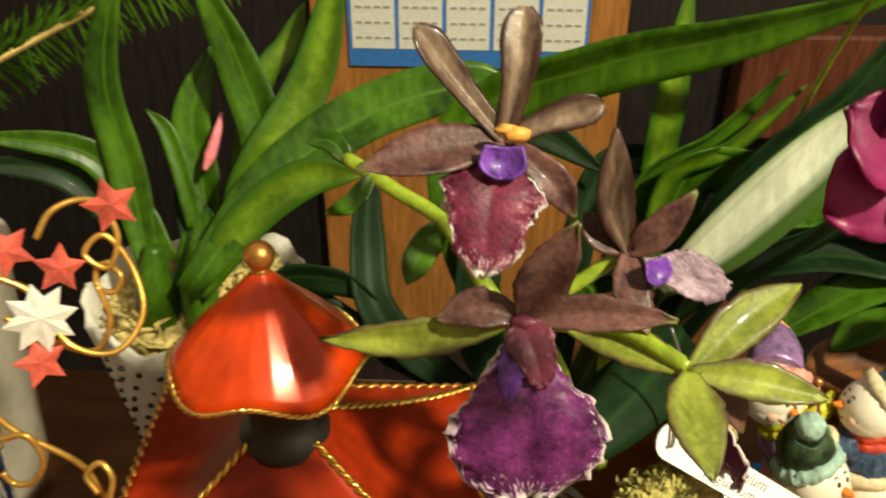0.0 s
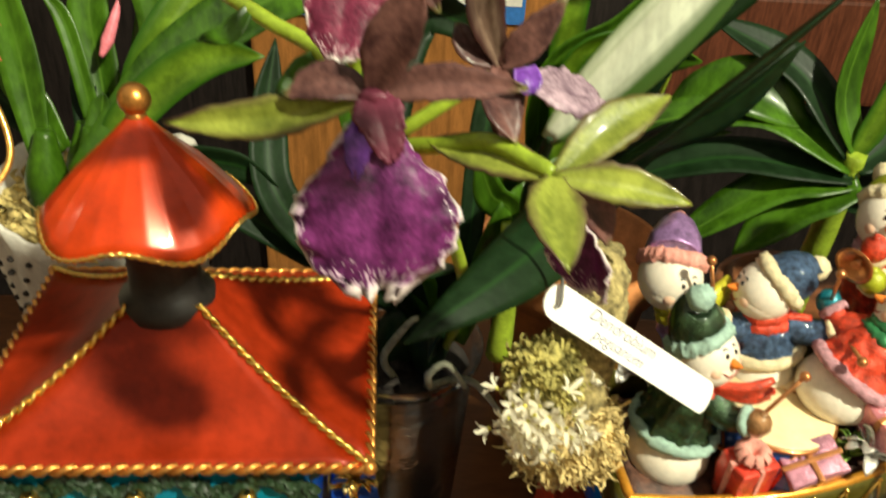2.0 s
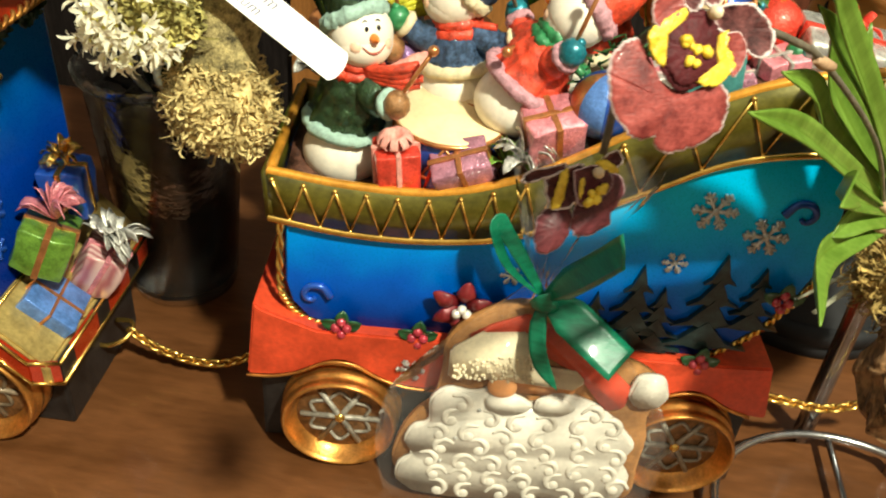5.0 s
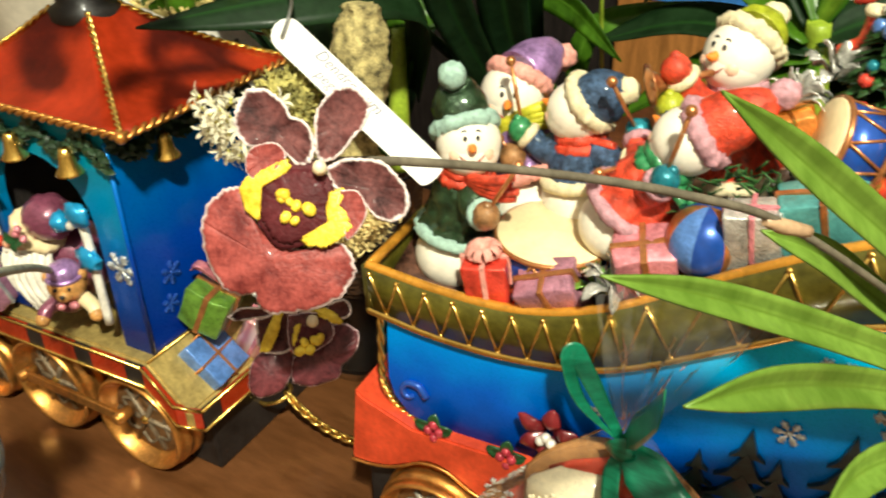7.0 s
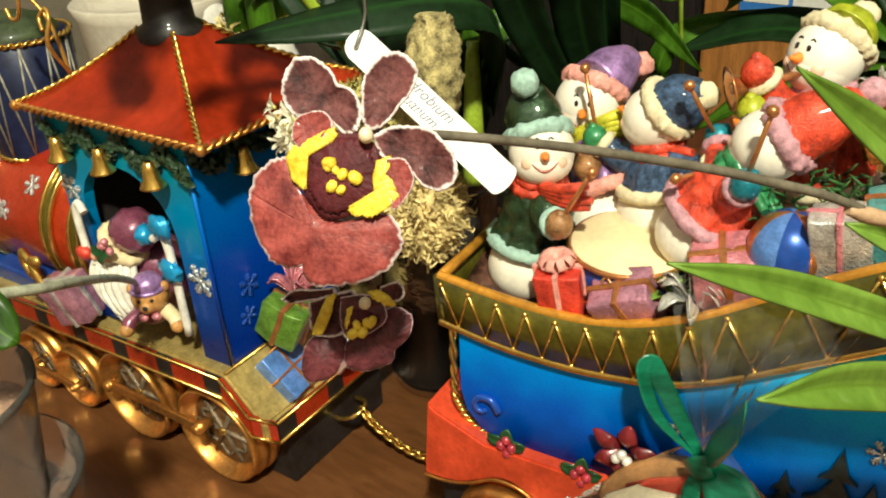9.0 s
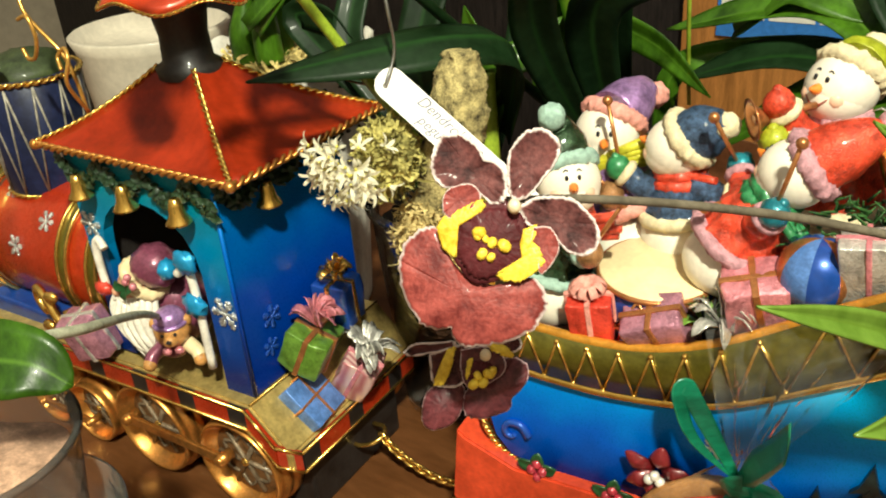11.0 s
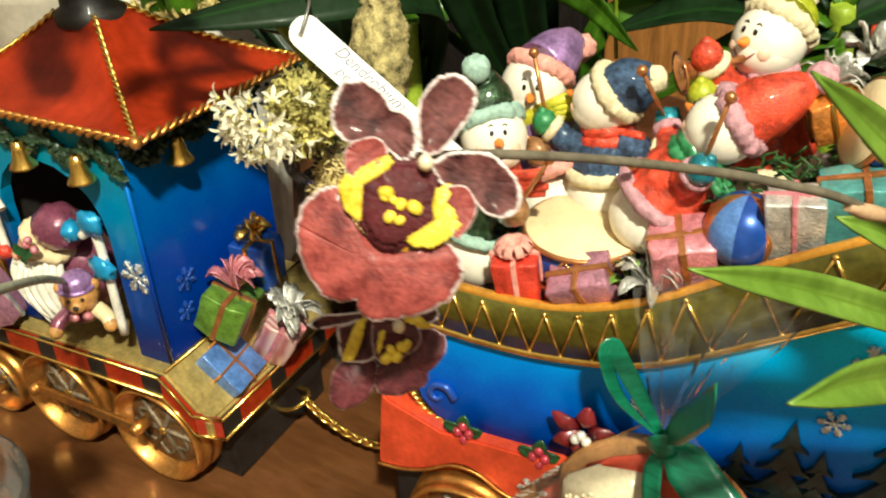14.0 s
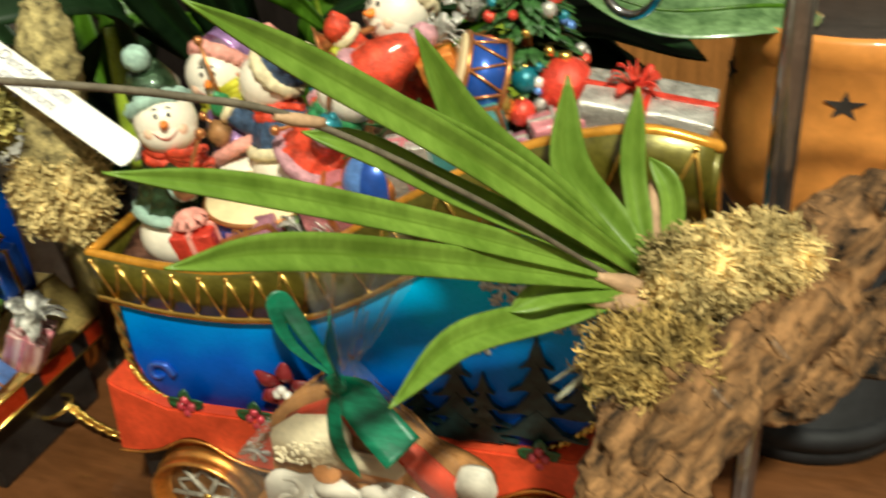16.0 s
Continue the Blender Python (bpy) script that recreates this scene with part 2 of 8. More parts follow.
def frames(path, hint=(0, 0, 1)):
    up = Vector(hint)
    out = []
    for i, p in enumerate(path):
        t = (path[min(i + 1, len(path) - 1)] - path[max(i - 1, 0)]).normalized()
        s = t.cross(up)
        if s.length < 1e-4:
            s = t.cross(Vector((1, 0.1, 0)))
        s.normalize()
        up = s.cross(t).normalized()
        out.append((t, s, up))
    return out


def tube(bm, pts, r, seg=8, m=0, n=None, cap=True, closed=False):
    path = spline(pts, n or max(2, len(pts) * 5 if len(pts) > 2 else 2)) if not closed else [Vector(p) for p in pts] + [Vector(pts[0])]
    rows = []
    for i, ((t, s, u), p) in enumerate(zip(frames(path), path)):
        f = i / (len(path) - 1)
        rad = r if not isinstance(r, (list, tuple)) else float(np.interp(f, np.linspace(0, 1, len(r)), r))
        rows.append([p + rad * (math.cos(a) * s + math.sin(a) * u) for a in (math.tau * k / seg for k in range(seg))])
    grid(bm, rows, m, closed=True, cap=cap and not closed)


def rope(bm, pts, r, pitch=0.0045, m=0, seg=5, n=None):
    """A twisted two-strand cord."""
    base = spline(pts, 60)
    length = sum((b - a).length for a, b in zip(base, base[1:]))
    steps = max(12, int(length / pitch * 8))
    path = spline(pts, steps)
    fr = frames(path)
    for k in (0, 1):
        strand = []
        for i, (p, (t, s, u)) in enumerate(zip(path, fr)):
            a = math.tau * (i / 8 / 2 + k / 2)
            strand.append(p + r * 0.55 * (math.cos(a) * s + math.sin(a) * u))
        rows = []
        for p, (t, s, u) in zip(strand, frames(strand)):
            rows.append([p + r * 0.62 * (math.cos(a) * s + math.sin(a) * u) for a in (math.tau * q / seg for q in range(seg))])
        grid(bm, rows, m, closed=True, cap=True)


def lathe(bm, profile, at=(0, 0, 0), seg=24, m=0, wave=None, turn=None, cap=False):
    """A turned form: profile of (radius, height)."""
    mx = Matrix.Translation(at) @ (turn or Matrix())
    rows = []
    for i, (r, z) in enumerate(profile):
        row = []
        for k in range(seg):
            a = math.tau * k / seg
            rr, zz = (r, z) if wave is None else wave(r, z, a)
            row.append(mx @ Vector((rr * math.cos(a), rr * math.sin(a), zz)))
        rows.append(row)
    grid(bm, rows, m, closed=True, cap=cap)


def box(bm, size, mx=None, bevel=0.0, m=0):
    out = bmesh.ops.create_cube(bm, size=1.0, matrix=Matrix.Diagonal((*size, 1)))
    verts = out["verts"]
    faces = set(f for v in verts for f in v.link_faces)
    if bevel:
        edges = list(set(e for v in verts for e in v.link_edges))
        made = bmesh.ops.bevel(bm, geom=edges, offset=bevel, segments=2, affect="EDGES", profile=0.6)
        faces = set(made["faces"]) | set(f for f in faces if f.is_valid)
        verts = list(set(v for f in faces for v in f.verts))
        faces = set(f for v in verts for f in v.link_faces)
    for v in verts:
        v.co = (mx or Matrix()) @ v.co
    for f in faces:
        f.material_index = m


def prism(bm, outline, lo, hi, m=0, axis="y"):
    """A closed outline of (a, z) drawn out along y, or of (x, y) along z."""
    put = (lambda a, z, d: (a, d, z)) if axis == "y" else (lambda a, z, d: (a, z, d))
    ring = [[bm.verts.new(put(a, z, d)) for a, z in outline] for d in (lo, hi)]
    n = len(outline)
    made = [bm.faces.new((ring[0][i], ring[0][(i + 1) % n], ring[1][(i + 1) % n], ring[1][i])) for i in range(n)]
    made += [bm.faces.new(list(reversed(ring[0]))), bm.faces.new(ring[1])]
    for f in made:
        f.material_index = m
    bmesh.ops.recalc_face_normals(bm, faces=made)


def blade(bm, pts, width, hint=(0, 0, 1), fold=0.25, n=16, cross=6, m=0, shape="strap", ruffle=0.0, waves=5.0, cup=0.0, twist=0.0):
    """A leaf or petal: a tapering sheet along a curve, folded along its midrib."""
    path = spline(pts, n)
    fr = frames(path, hint)
    rows = []
    seed = Vector(pts[0]) * 77
    for i, (p, (t, s, u)) in enumerate(zip(path, fr)):
        f = i / (n - 1)
        if shape == "strap":
            w = min(1.0, 0.45 + f * 2.2) * (1 - max(0.0, (f - 0.55) / 0.45) ** 2.2)
        elif shape == "cut":
            w = min(1.0, 0.3 + 2.0 * f)
        elif shape == "petal":
            w = max(0.3 * (1 - f), math.sin(math.pi * min(1, 0.08 + 0.92 * f) ** 1.15) ** 0.8) if f < 0.999 else 0.05
        elif shape == "lance":
            w = max(0.22 * (1 - f), math.sin(math.pi * (0.05 + 0.95 * f)) ** 0.75) if f < 0.999 else 0.03
        elif shape == "club":
            w = (0.45 + 0.5 * min(1, f / 0.75)) * math.sqrt(max(0.08, 1 - max(0, (f - 0.78) / 0.22) ** 2.6))
        elif shape == "wedge":
            w = min(1.0, 0.55 + 1.8 * f) * (1 - 0.52 * max(0.0, f - 0.25) / 0.75) * math.sqrt(max(0.05, 1 - max(0, (f - 0.75) / 0.25) ** 2.4))
        elif shape == "fan":
            g = min(1.0, f / 0.6)
            w = (0.3 + 0.7 * g * g * (3 - 2 * g)) * math.sqrt(max(0.05, 1 - max(0, (f - 0.6) / 0.4) ** 2.4))
        else:
            w = math.sin(math.pi * (0.04 + 0.96 * f)) ** 0.6 if f < 0.999 else 0.04
        w = max(w, 0.03) * width / 2
        a = twist * f
        s, u = s * math.cos(a) + u * math.sin(a), u * math.cos(a) - s * math.sin(a)
        row = []
        for j in range(cross + 1):
            x = 2 * j / cross - 1
            q = p + s * (w * x) + u * (fold * abs(x) * w + cup * w * x * x)
            if ruffle:
                k = abs(x) ** 4 + (max(0, f - 0.8) / 0.2) ** 2.5
                q += u * ruffle * min(1.2, k) * (noise.noise(seed + Vector((f * waves * 1.1, x * waves * 0.55, 0))) + 0.6 * noise.noise(seed + Vector((f * waves * 2.3, x * waves * 1.3, 4))))
                q += s * ruffle * 0.5 * k * noise.noise(seed + Vector((f * 16, x * 9, 3)))
                q += t * ruffle * 0.6 * k * noise.noise(seed + Vector((x * 11, f * 5, 7)))
            row.append(q)
        rows.append(row)
    grid(bm, rows, m, uv=True)


# ---- things and parts ----
SHIFT = {}


def thing(name, at=(0, 0, 0), label="", category="", group="", m=None):
    """An empty at a thing's base. Parts are given in world metres, or, where m is given, in its own."""
    ob = new(name)
    ob.empty_display_size = 0.01
    ob.matrix_world = m or Matrix.Translation(at)
    SHIFT[ob.name] = Matrix() if m else Matrix.Translation(at).inverted()
    return tagged(ob, label, category, group)


def finish(bm, name, mats, solid=0.0, offset=0.0):
    me = bpy.data.meshes.new(name)
    bmesh.ops.recalc_face_normals(bm, faces=bm.faces) if not solid else None
    bm.to_mesh(me)
    bm.free()
    for m in mats if isinstance(mats, (list, tuple)) else [mats]:
        me.materials.append(m)
    ob = new(name, me)
    if solid:
        mod = ob.modifiers.new("thickness", "SOLIDIFY")
        mod.thickness, mod.offset = solid, offset
    return ob


def part(name, bm, material, parent, label="", solid=0.0):
    shift = SHIFT[parent.name]
    bm.transform(shift)
    ob = finish(bm, name, material, solid)
    ob.parent = parent
    SHIFT[ob.name] = shift
    return tagged(ob, label)


def whole(name, bm, material, label, category, group="", kind="", solid=0.0):
    """A thing of one mesh, with its origin at its base."""
    lo = Vector([min(v.co[i] for v in bm.verts) for i in range(3)])
    hi = Vector([max(v.co[i] for v in bm.verts) for i in range(3)])
    at = Vector(((lo.x + hi.x) / 2, (lo.y + hi.y) / 2, lo.z))
    bm.transform(Matrix.Translation(-at))
    ob = finish(bm, name, material, solid)
    ob.location = at
    return tagged(ob, label, category, group, kind)


B = bmesh.new

# ---- setting ----
WOOD = mat("brown_table_wood", (0.115, 0.042, 0.013), 0.3, 0, 0.35, 0.22, 9, 0.05, fine=7, stretch=(1, 4, 1))
ORANGEWOOD = mat("orange_wood_panel", (0.45, 0.18, 0.045), 0.45, 0, 0.2, 0.22, 10, 0.1, fine=9, stretch=(9, 1, 1))
DARKWOOD = mat("dark_brown_wood", (0.011, 0.006, 0.005), 0.6, 0, 0.05, 0.4, 16, 0.1, stretch=(9, 1, 1))
REDWOOD = mat("reddish_wood", (0.13, 0.035, 0.015), 0.45, 0, 0.2, 0.3, 16, 0.1, stretch=(9, 1, 1))
bm = B()
box(bm, (2.6, 1.4, 0.03), pose(0.1, -0.34, TABLE - 0.015), 0.003)
tabletop = tagged(finish(bm, "tabletop", WOOD), "polished brown wooden tabletop under the train", "table", kind="structure")
SHIFT[tabletop.name] = Matrix()
for x in (-1.12, 1.32):
    for y in (-0.96, 0.28):
        bm = B()
        box(bm, (0.06, 0.06, 0.719), pose(x, y, -0.3775), 0.004)
        part("table_leg", bm, WOOD, tabletop)
PLASTER = mat("beige_plaster", (0.42, 0.35, 0.26), 0.85, 0, 0, 0.12, 5, 0.1)
# unseen walls, added to close the room for bounced light
for name, size, at, lab in (("wall_west", (0.06, 4.2, 2.64), (-2.5, -0.62, 0.583), "unseen beige wall added beside the table"), ("wall_east", (0.06, 4.2, 2.64), (3.2, -0.62, 0.583), "unseen beige wall added across the room"), ("wall_south", (5.76, 0.06, 2.64), (0.35, -2.75, 0.583), "unseen beige wall added behind the viewer")):
    bm = B()
    box(bm, size, pose(*at), 0.0)
    tagged(finish(bm, name, PLASTER), lab, "wall", kind="structure")
bm = B()
box(bm, (5.8, 4.3, 0.04), pose(0.35, -0.65, -0.757), 0.0)
tagged(finish(bm, "floor", DARKWOOD), "dark brown wooden floor below the table", "floor", kind="structure")
bm = B()
box(bm, (5.8, 0.06, 2.64), pose(0.35, 1.45, 0.583), 0.0)
tagged(finish(bm, "wall_north", DARKWOOD), "dark brown panelled wood behind the plants", "wall", kind="structure")
bm = B()
box(bm, (0.576, 0.05, 1.536), pose(0.0144, 1.393, 0.0426), 0.006)
tagged(finish(bm, "panel", ORANGEWOOD), "orange wooden panel lit by the lamp", "wall panel", kind="structure")
bm = B()
box(bm, (0.58, 0.075, 0.2), pose(0.8, 1.374, -0.1), 0.008)
tagged(finish(bm, "trim", REDWOOD), "reddish wooden board on the dark back", "trim", kind="structure")

# calendar sheet on the panel
calendar = thing("calendar", (0.014, 1.355, -0.08), "white paper calendar sheet with blue borders on the panel", "calendar")
PAPER = mat("white_paper", (0.85, 0.83, 0.76), 0.7, 0, 0, 0.06, 120, 0.1)
CALBLUE = mat("calendar_blue", (0.04, 0.2, 0.6), 0.6, 0, 0, 0.1, 100, 0.05)
PRINT = mat("grey_print", (0.4, 0.4, 0.38), 0.7, 0, 0, 0.1, 100, 0.0)
bm = B()
box(bm, (0.435, 0.003, 0.41), pose(0.0144, 1.3572, 0.127))
part("sheet", bm, CALBLUE, calendar)
for k in range(5):
    bm = B()
    box(bm, (0.078, 0.002, 0.358), pose(-0.157 + 0.0858 * k, 1.3545, 0.135))
    cell = part("month_column", bm, PAPER, calendar, "white column with rows of small print")
    bm = B()
    for r in range(12):
        for c in range(4):
            box(bm, (0.0115, 0.0012, 0.0046), pose(-0.1827 + 0.0858 * k + 0.0169 * c, 1.3528, -0.024 + 0.028 * r))
    tagged(part("print", bm, PRINT, cell), kind="stuff")


# ---- locomotive ----
LM = Matrix.Translation((0.045, 0.006, 0)) @ pose(0, 0, 0, 0, 0, 3.2) @ Matrix.Translation((-0.045, -0.006, 0))
loco = thing("toy_locomotive", (-0.06, 0.059, TABLE), "red and blue resin toy locomotive with gold trim on the table", "toy train")
CY = 0.059


def wheel(parent, x, y, z, r, spokes=None):
    """A golden wheel with stepped rim and a snowflake for spokes, facing -y."""
    turn = pose(x, y, z, 90, 0, 0)
    bm = B()
    lathe(bm, [(0.0, -0.0125), (r * 0.97, -0.0125), (r, -0.0115), (r, -0.0075), (r * 0.965, -0.0066), (r * 0.96, -0.0045), (r * 0.985, -0.0036), (r * 0.985, -0.0008), (r * 0.945, 0.0002), (r * 0.94, 0.0022), (r * 0.955, 0.0032), (r * 0.94, 0.0056), (r * 0.915, 0.0062), (r * 0.89, 0.0058), (r * 0.86, 0.004), (r * 0.8, 0.0002), (r * 0.745, -0.0018), (r * 0.73, -0.0022), (0.0, -0.0022)], seg=48, turn=turn)
    w = part("wheel", bm, GOLD, parent)
    bm = B()
    for k in range(3):
        a = math.pi * k / 3
        d = Vector((math.cos(a), math.sin(a), 0))
        tube(bm, [turn @ (d * -r * 0.66 + Vector((0, 0, -0.0008))), turn @ (d * r * 0.66 + Vector((0, 0, -0.0008)))], r * 0.05, 6)
    for k in range(6):
        a = math.tau * k / 6
        d, e = Vector((math.cos(a), math.sin(a), 0)), Vector((-math.sin(a), math.cos(a), 0))
        b = Matrix.Rotation(math.tau / 12, 3, "Z") @ d
        tube(bm, [turn @ (d * r * 0.4 + Vector((0, 0, -0.0012))), turn @ (b * r * 0.56 + Vector((0, 0, -0.0008))), turn @ (Matrix.Rotation(math.tau / 6, 3, "Z") @ d * r * 0.4 + Vector((0, 0, -0.0012)))], r * 0.034, 5, n=8)
    part("snowflake_spokes", bm, spokes or DULLSILVER, w, "dull snowflake spokes")
    bm = B()
    lathe(bm, [(0.0, -0.0014), (r * 0.7, -0.0014), (r * 0.73, -0.002)], seg=32, turn=turn)
    part("disc", bm, WHEELDISC, w, "bronze wheel disc")
    bm = B()
    ball(bm, turn @ Vector((0, 0, -0.0008)), r * 0.1, seg=10)
    part("hub", bm, BRASS, w)
    return w


for y in (0.0105, 0.1085):
    side = -1 if y < 0.05 else 1
    for x, r in ((0.009, 0.0305), (-0.060, 0.0305), (-0.117, 0.0215), (-0.157, 0.0215)):
        wheel(loco, x, y, TABLE + r, r, DIMSPOKE)
    if side < 0:
        for (xa, xb, z, w) in ((0.003, -0.0715, 0.0505, 0.0032), (-0.112, -0.158, 0.033, 0.0022)):
            bm = B()
            box(bm, (xa - xb, 0.0024, w * 1.9), pose((xa + xb) / 2, y - 0.0095, z), 0.0007)
            for x in (xa, xb):
                tube(bm, [(x, y - 0.0125, z), (x, y - 0.0035, z)], w * 1.05, 12, n=2)
                ball(bm, (x, y - 0.0125, z), w * 1.0, (1, 0.5, 1), seg=10)
            part("connecting_rod", bm, GOLD, loco)
bm = B()
box(bm, (0.235, 0.078, 0.046), pose(-0.072, CY + 0.003, 0.036), 0.002)
part("base_block", bm, BLACK, loco)

# deck: flat under the cab, falling steeply behind it
FOLD, TAIL = 0.0262, 0.0492
bm = B()
prism(bm, [(-0.21, 0.0655), (0.012, 0.0735), (0.0395, 0.0555), (TAIL, 0.0555), (TAIL, 0.0665), (FOLD, 0.0902), (-0.21, 0.082)], 0.0065, 0.1175)
bmesh.ops.bevel(bm, geom=[e for e in bm.edges], offset=0.0012, segments=2, affect="EDGES")
deck = part("deck", bm, OLDGOLD, loco, "dull gold deck")
# checked band round the deck
k = 0
BANDX, BANDZ = (-0.21, 0.0255, 0.0495), (0.068, 0.0775, 0.0538)
for a, b in (((-0.21, 0.0045), (0.0255, 0.0045)), ((0.0255, 0.0045), (0.0425, 0.0045)), ((0.0425, 0.0045), (0.0512, 0.0125)), ((0.0512, 0.0125), (0.0512, 0.112))):
    a, b = Vector(a), Vector(b)
    n = max(1, round((b - a).length / 0.0125))
    for i in range(n):
        p, q = a.lerp(b, i / n), a.lerp(b, (i + 1) / n)
        zp, zq = (np.interp(v.x, BANDX, BANDZ) for v in (p, q))
        d = (q - p).normalized()
        out = Vector((d.y, -d.x)) * 0.0012
        bm = B()
        f = [bm.verts.new((v.x + s * out.x, v.y + s * out.y, z)) for s in (1, -1) for v, z in ((p, zp), (q, zq), (q, zq + 0.0118), (p, zp + 0.0118))]
        for ids in ((0, 1, 2, 3), (7, 6, 5, 4), (0, 4, 5, 1), (1, 5, 6, 2), (2, 6, 7, 3), (3, 7, 4, 0)):
            bm.faces.new([f[j] for j in ids])
        part("check_panel", bm, RED if k % 3 else BLACK, deck, "" if k % 3 else "black check panel")
        k += 1
bm = B()
for z in (0.0, 0.0122):
    for leg in (((-0.21, 0.003, 0.068), (0.0255, 0.003, 0.0775)), ((0.0255, 0.003, 0.0775), (0.0428, 0.003, 0.0599)), ((0.0428, 0.003, 0.0599), (0.0525, 0.0115, 0.0538)), ((0.0525, 0.0115, 0.0538), (0.0525, 0.1125, 0.0538))):
        tube(bm, [(x, y, q + z) for x, y, q in leg], 0.0009, 6)
tube(bm, [(FOLD, 0.007, 0.0905), (FOLD, 0.117, 0.0905)], 0.0007, 6)
part("edge_trim", bm, BRASS, deck)

def airbrushed(name, low, high, stops, rough=0.3, coat=0.1):
    """Enamel sprayed from one colour at the foot to another at the top."""
    m = mat(name, stops[0][1], rough, 0.2, coat, 0.15, 30, 0.04, flake=0.05, spec=0.22)
    nt = m.node_tree
    sep = nt.nodes.new("ShaderNodeSeparateXYZ")
    tc = nt.nodes.new("ShaderNodeTexCoord")
    nt.links.new(tc.outputs["Object"], sep.inputs[0])
    cloud = node(nt, "TexNoise", Scale=55.0, Detail=2.0)
    nt.links.new(tc.outputs["Object"], cloud.inputs["Vector"])
    shift = nt.nodes.new("ShaderNodeMath")
    shift.operation = "MULTIPLY_ADD"
    shift.inputs[1].default_value = 0.022
    nt.links.new(cloud.outputs["Fac"], shift.inputs[0])
    nt.links.new(sep.outputs[2], shift.inputs[2])
    fade = nt.nodes.new("ShaderNodeMapRange")
    fade.inputs["From Min"].default_value, fade.inputs["From Max"].default_value = low + 0.011, high + 0.011
    nt.links.new(shift.outputs[0], fade.inputs["Value"])
    ramp = nt.nodes.new("ShaderNodeValToRGB")
    ends = ramp.color_ramp.elements
    ends[0].color, ends[1].color = (*stops[0][1], 1), (*stops[-1][1], 1)
    for at, col in stops[1:-1]:
        ends.new(at).color = (*col, 1)
    nt.links.new(fade.outputs[0], ramp.inputs[0])
    nt.links.new(ramp.outputs[0], nt.nodes["Principled BSDF"].inputs["Base Color"])
    return m


CABSIDE = airbrushed("airbrushed_cab_side", 0.08, 0.185, ((0, (0.002, 0.02, 0.16)), (0.35, (0.002, 0.06, 0.34)), (0.7, (0.003, 0.25, 0.5)), (1, (0.005, 0.24, 0.36))))
CABREAR = airbrushed("airbrushed_cab_rear", 0.07, 0.19, ((0, (0.0, 0.015, 0.2)), (0.5, (0.0, 0.055, 0.42)), (1, (0.0, 0.19, 0.6))))


# cab: two side pillars, arched opening, closed rear wall
CX0, CX1, CY0, CY1 = -0.08, 0.0245, 0.0135, 0.1045
bm = B()
arch = [(-0.066, 0.0895), (-0.066, 0.155)] + [(-0.0305 - 0.0355 * math.cos(math.pi * i / 10), 0.158 + 0.032 * math.sin(math.pi * i / 10)) for i in range(11)] + [(0.005, 0.155), (0.005, 0.0895)]
prism(bm, [(CX0, 0.0895)] + [(CX0, 0.212), (CX1, 0.212), (CX1, 0.0895)] + list(reversed(arch)), CY0, CY0 + 0.006)
cabwall = part("side_wall", bm, CABSIDE, loco, "turquoise cab side with arched opening")
bm = B()
prism(bm, [(CX0, 0.0895)] + [(CX0, 0.212), (CX1, 0.212), (CX1, 0.0895)] + list(reversed(arch)), CY1 - 0.006, CY1)
part("side_wall", bm, CABSIDE, loco)
bm = B()
box(bm, (0.006, CY1 - CY0 - 0.0005, 0.1215), pose(CX1 - 0.0027, CY, 0.151), 0.0012)
part("rear_wall", bm, CABREAR, loco, "glossy blue cab rear wall")
bm = B()
box(bm, (0.005, CY1 - CY0 - 0.014, 0.12), pose(CX0 + 0.0035, CY, 0.151))
part("front_wall", bm, BLACK, loco)
bm = B()
tube(bm, [(CX1 + 0.0008, CY0 - 0.0003, 0.092), (CX1 + 0.0008, CY0 - 0.0003, 0.205)], 0.0012, 6)
part("corner_bead", bm, CABREAR, loco)


def snowflake(parent, at, r, turn, m=SILVER, thick=0.0008):
    bm = B()
    mx = Matrix.Translation(at) @ turn
    for k in range(6):
        a = math.tau * k / 6
        d, e = Vector((math.cos(a), math.sin(a), 0)), Vector((-math.sin(a), math.cos(a), 0))
        tube(bm, [mx @ Vector((0, 0, 0)), mx @ (d * r)], r * 0.11, 5)
        for q in (0.45, 0.72):
            for s in (-1, 1):
                tube(bm, [mx @ (d * r * q), mx @ (d * r * (q + 0.25) + e * s * r * 0.24)], r * 0.08, 5)
        ball(bm, mx @ (d * r), r * 0.13, seg=6)
    ball(bm, mx @ Vector((0, 0, 0)), r * 0.2, seg=8)
    return part("snowflake", bm, m, parent, "raised silver snowflake")


FRONT, REAR = pose(0, 0, 0, 90, 0, 0), pose(0, 0, 0, 0, 90, 0)
snowflake(loco, (0.0165, CY0 - 0.0005, 0.139), 0.0082, FRONT)
snowflake(loco, (-0.073, CY0 - 0.0005, 0.17), 0.007, FRONT)
snowflake(loco, (CX1 + 0.0008, 0.034, 0.128), 0.006, REAR, m=DEEPBLUE)
snowflake(loco, (CX1 + 0.0008, 0.03, 0.112), 0.005, REAR, m=DEEPBLUE)

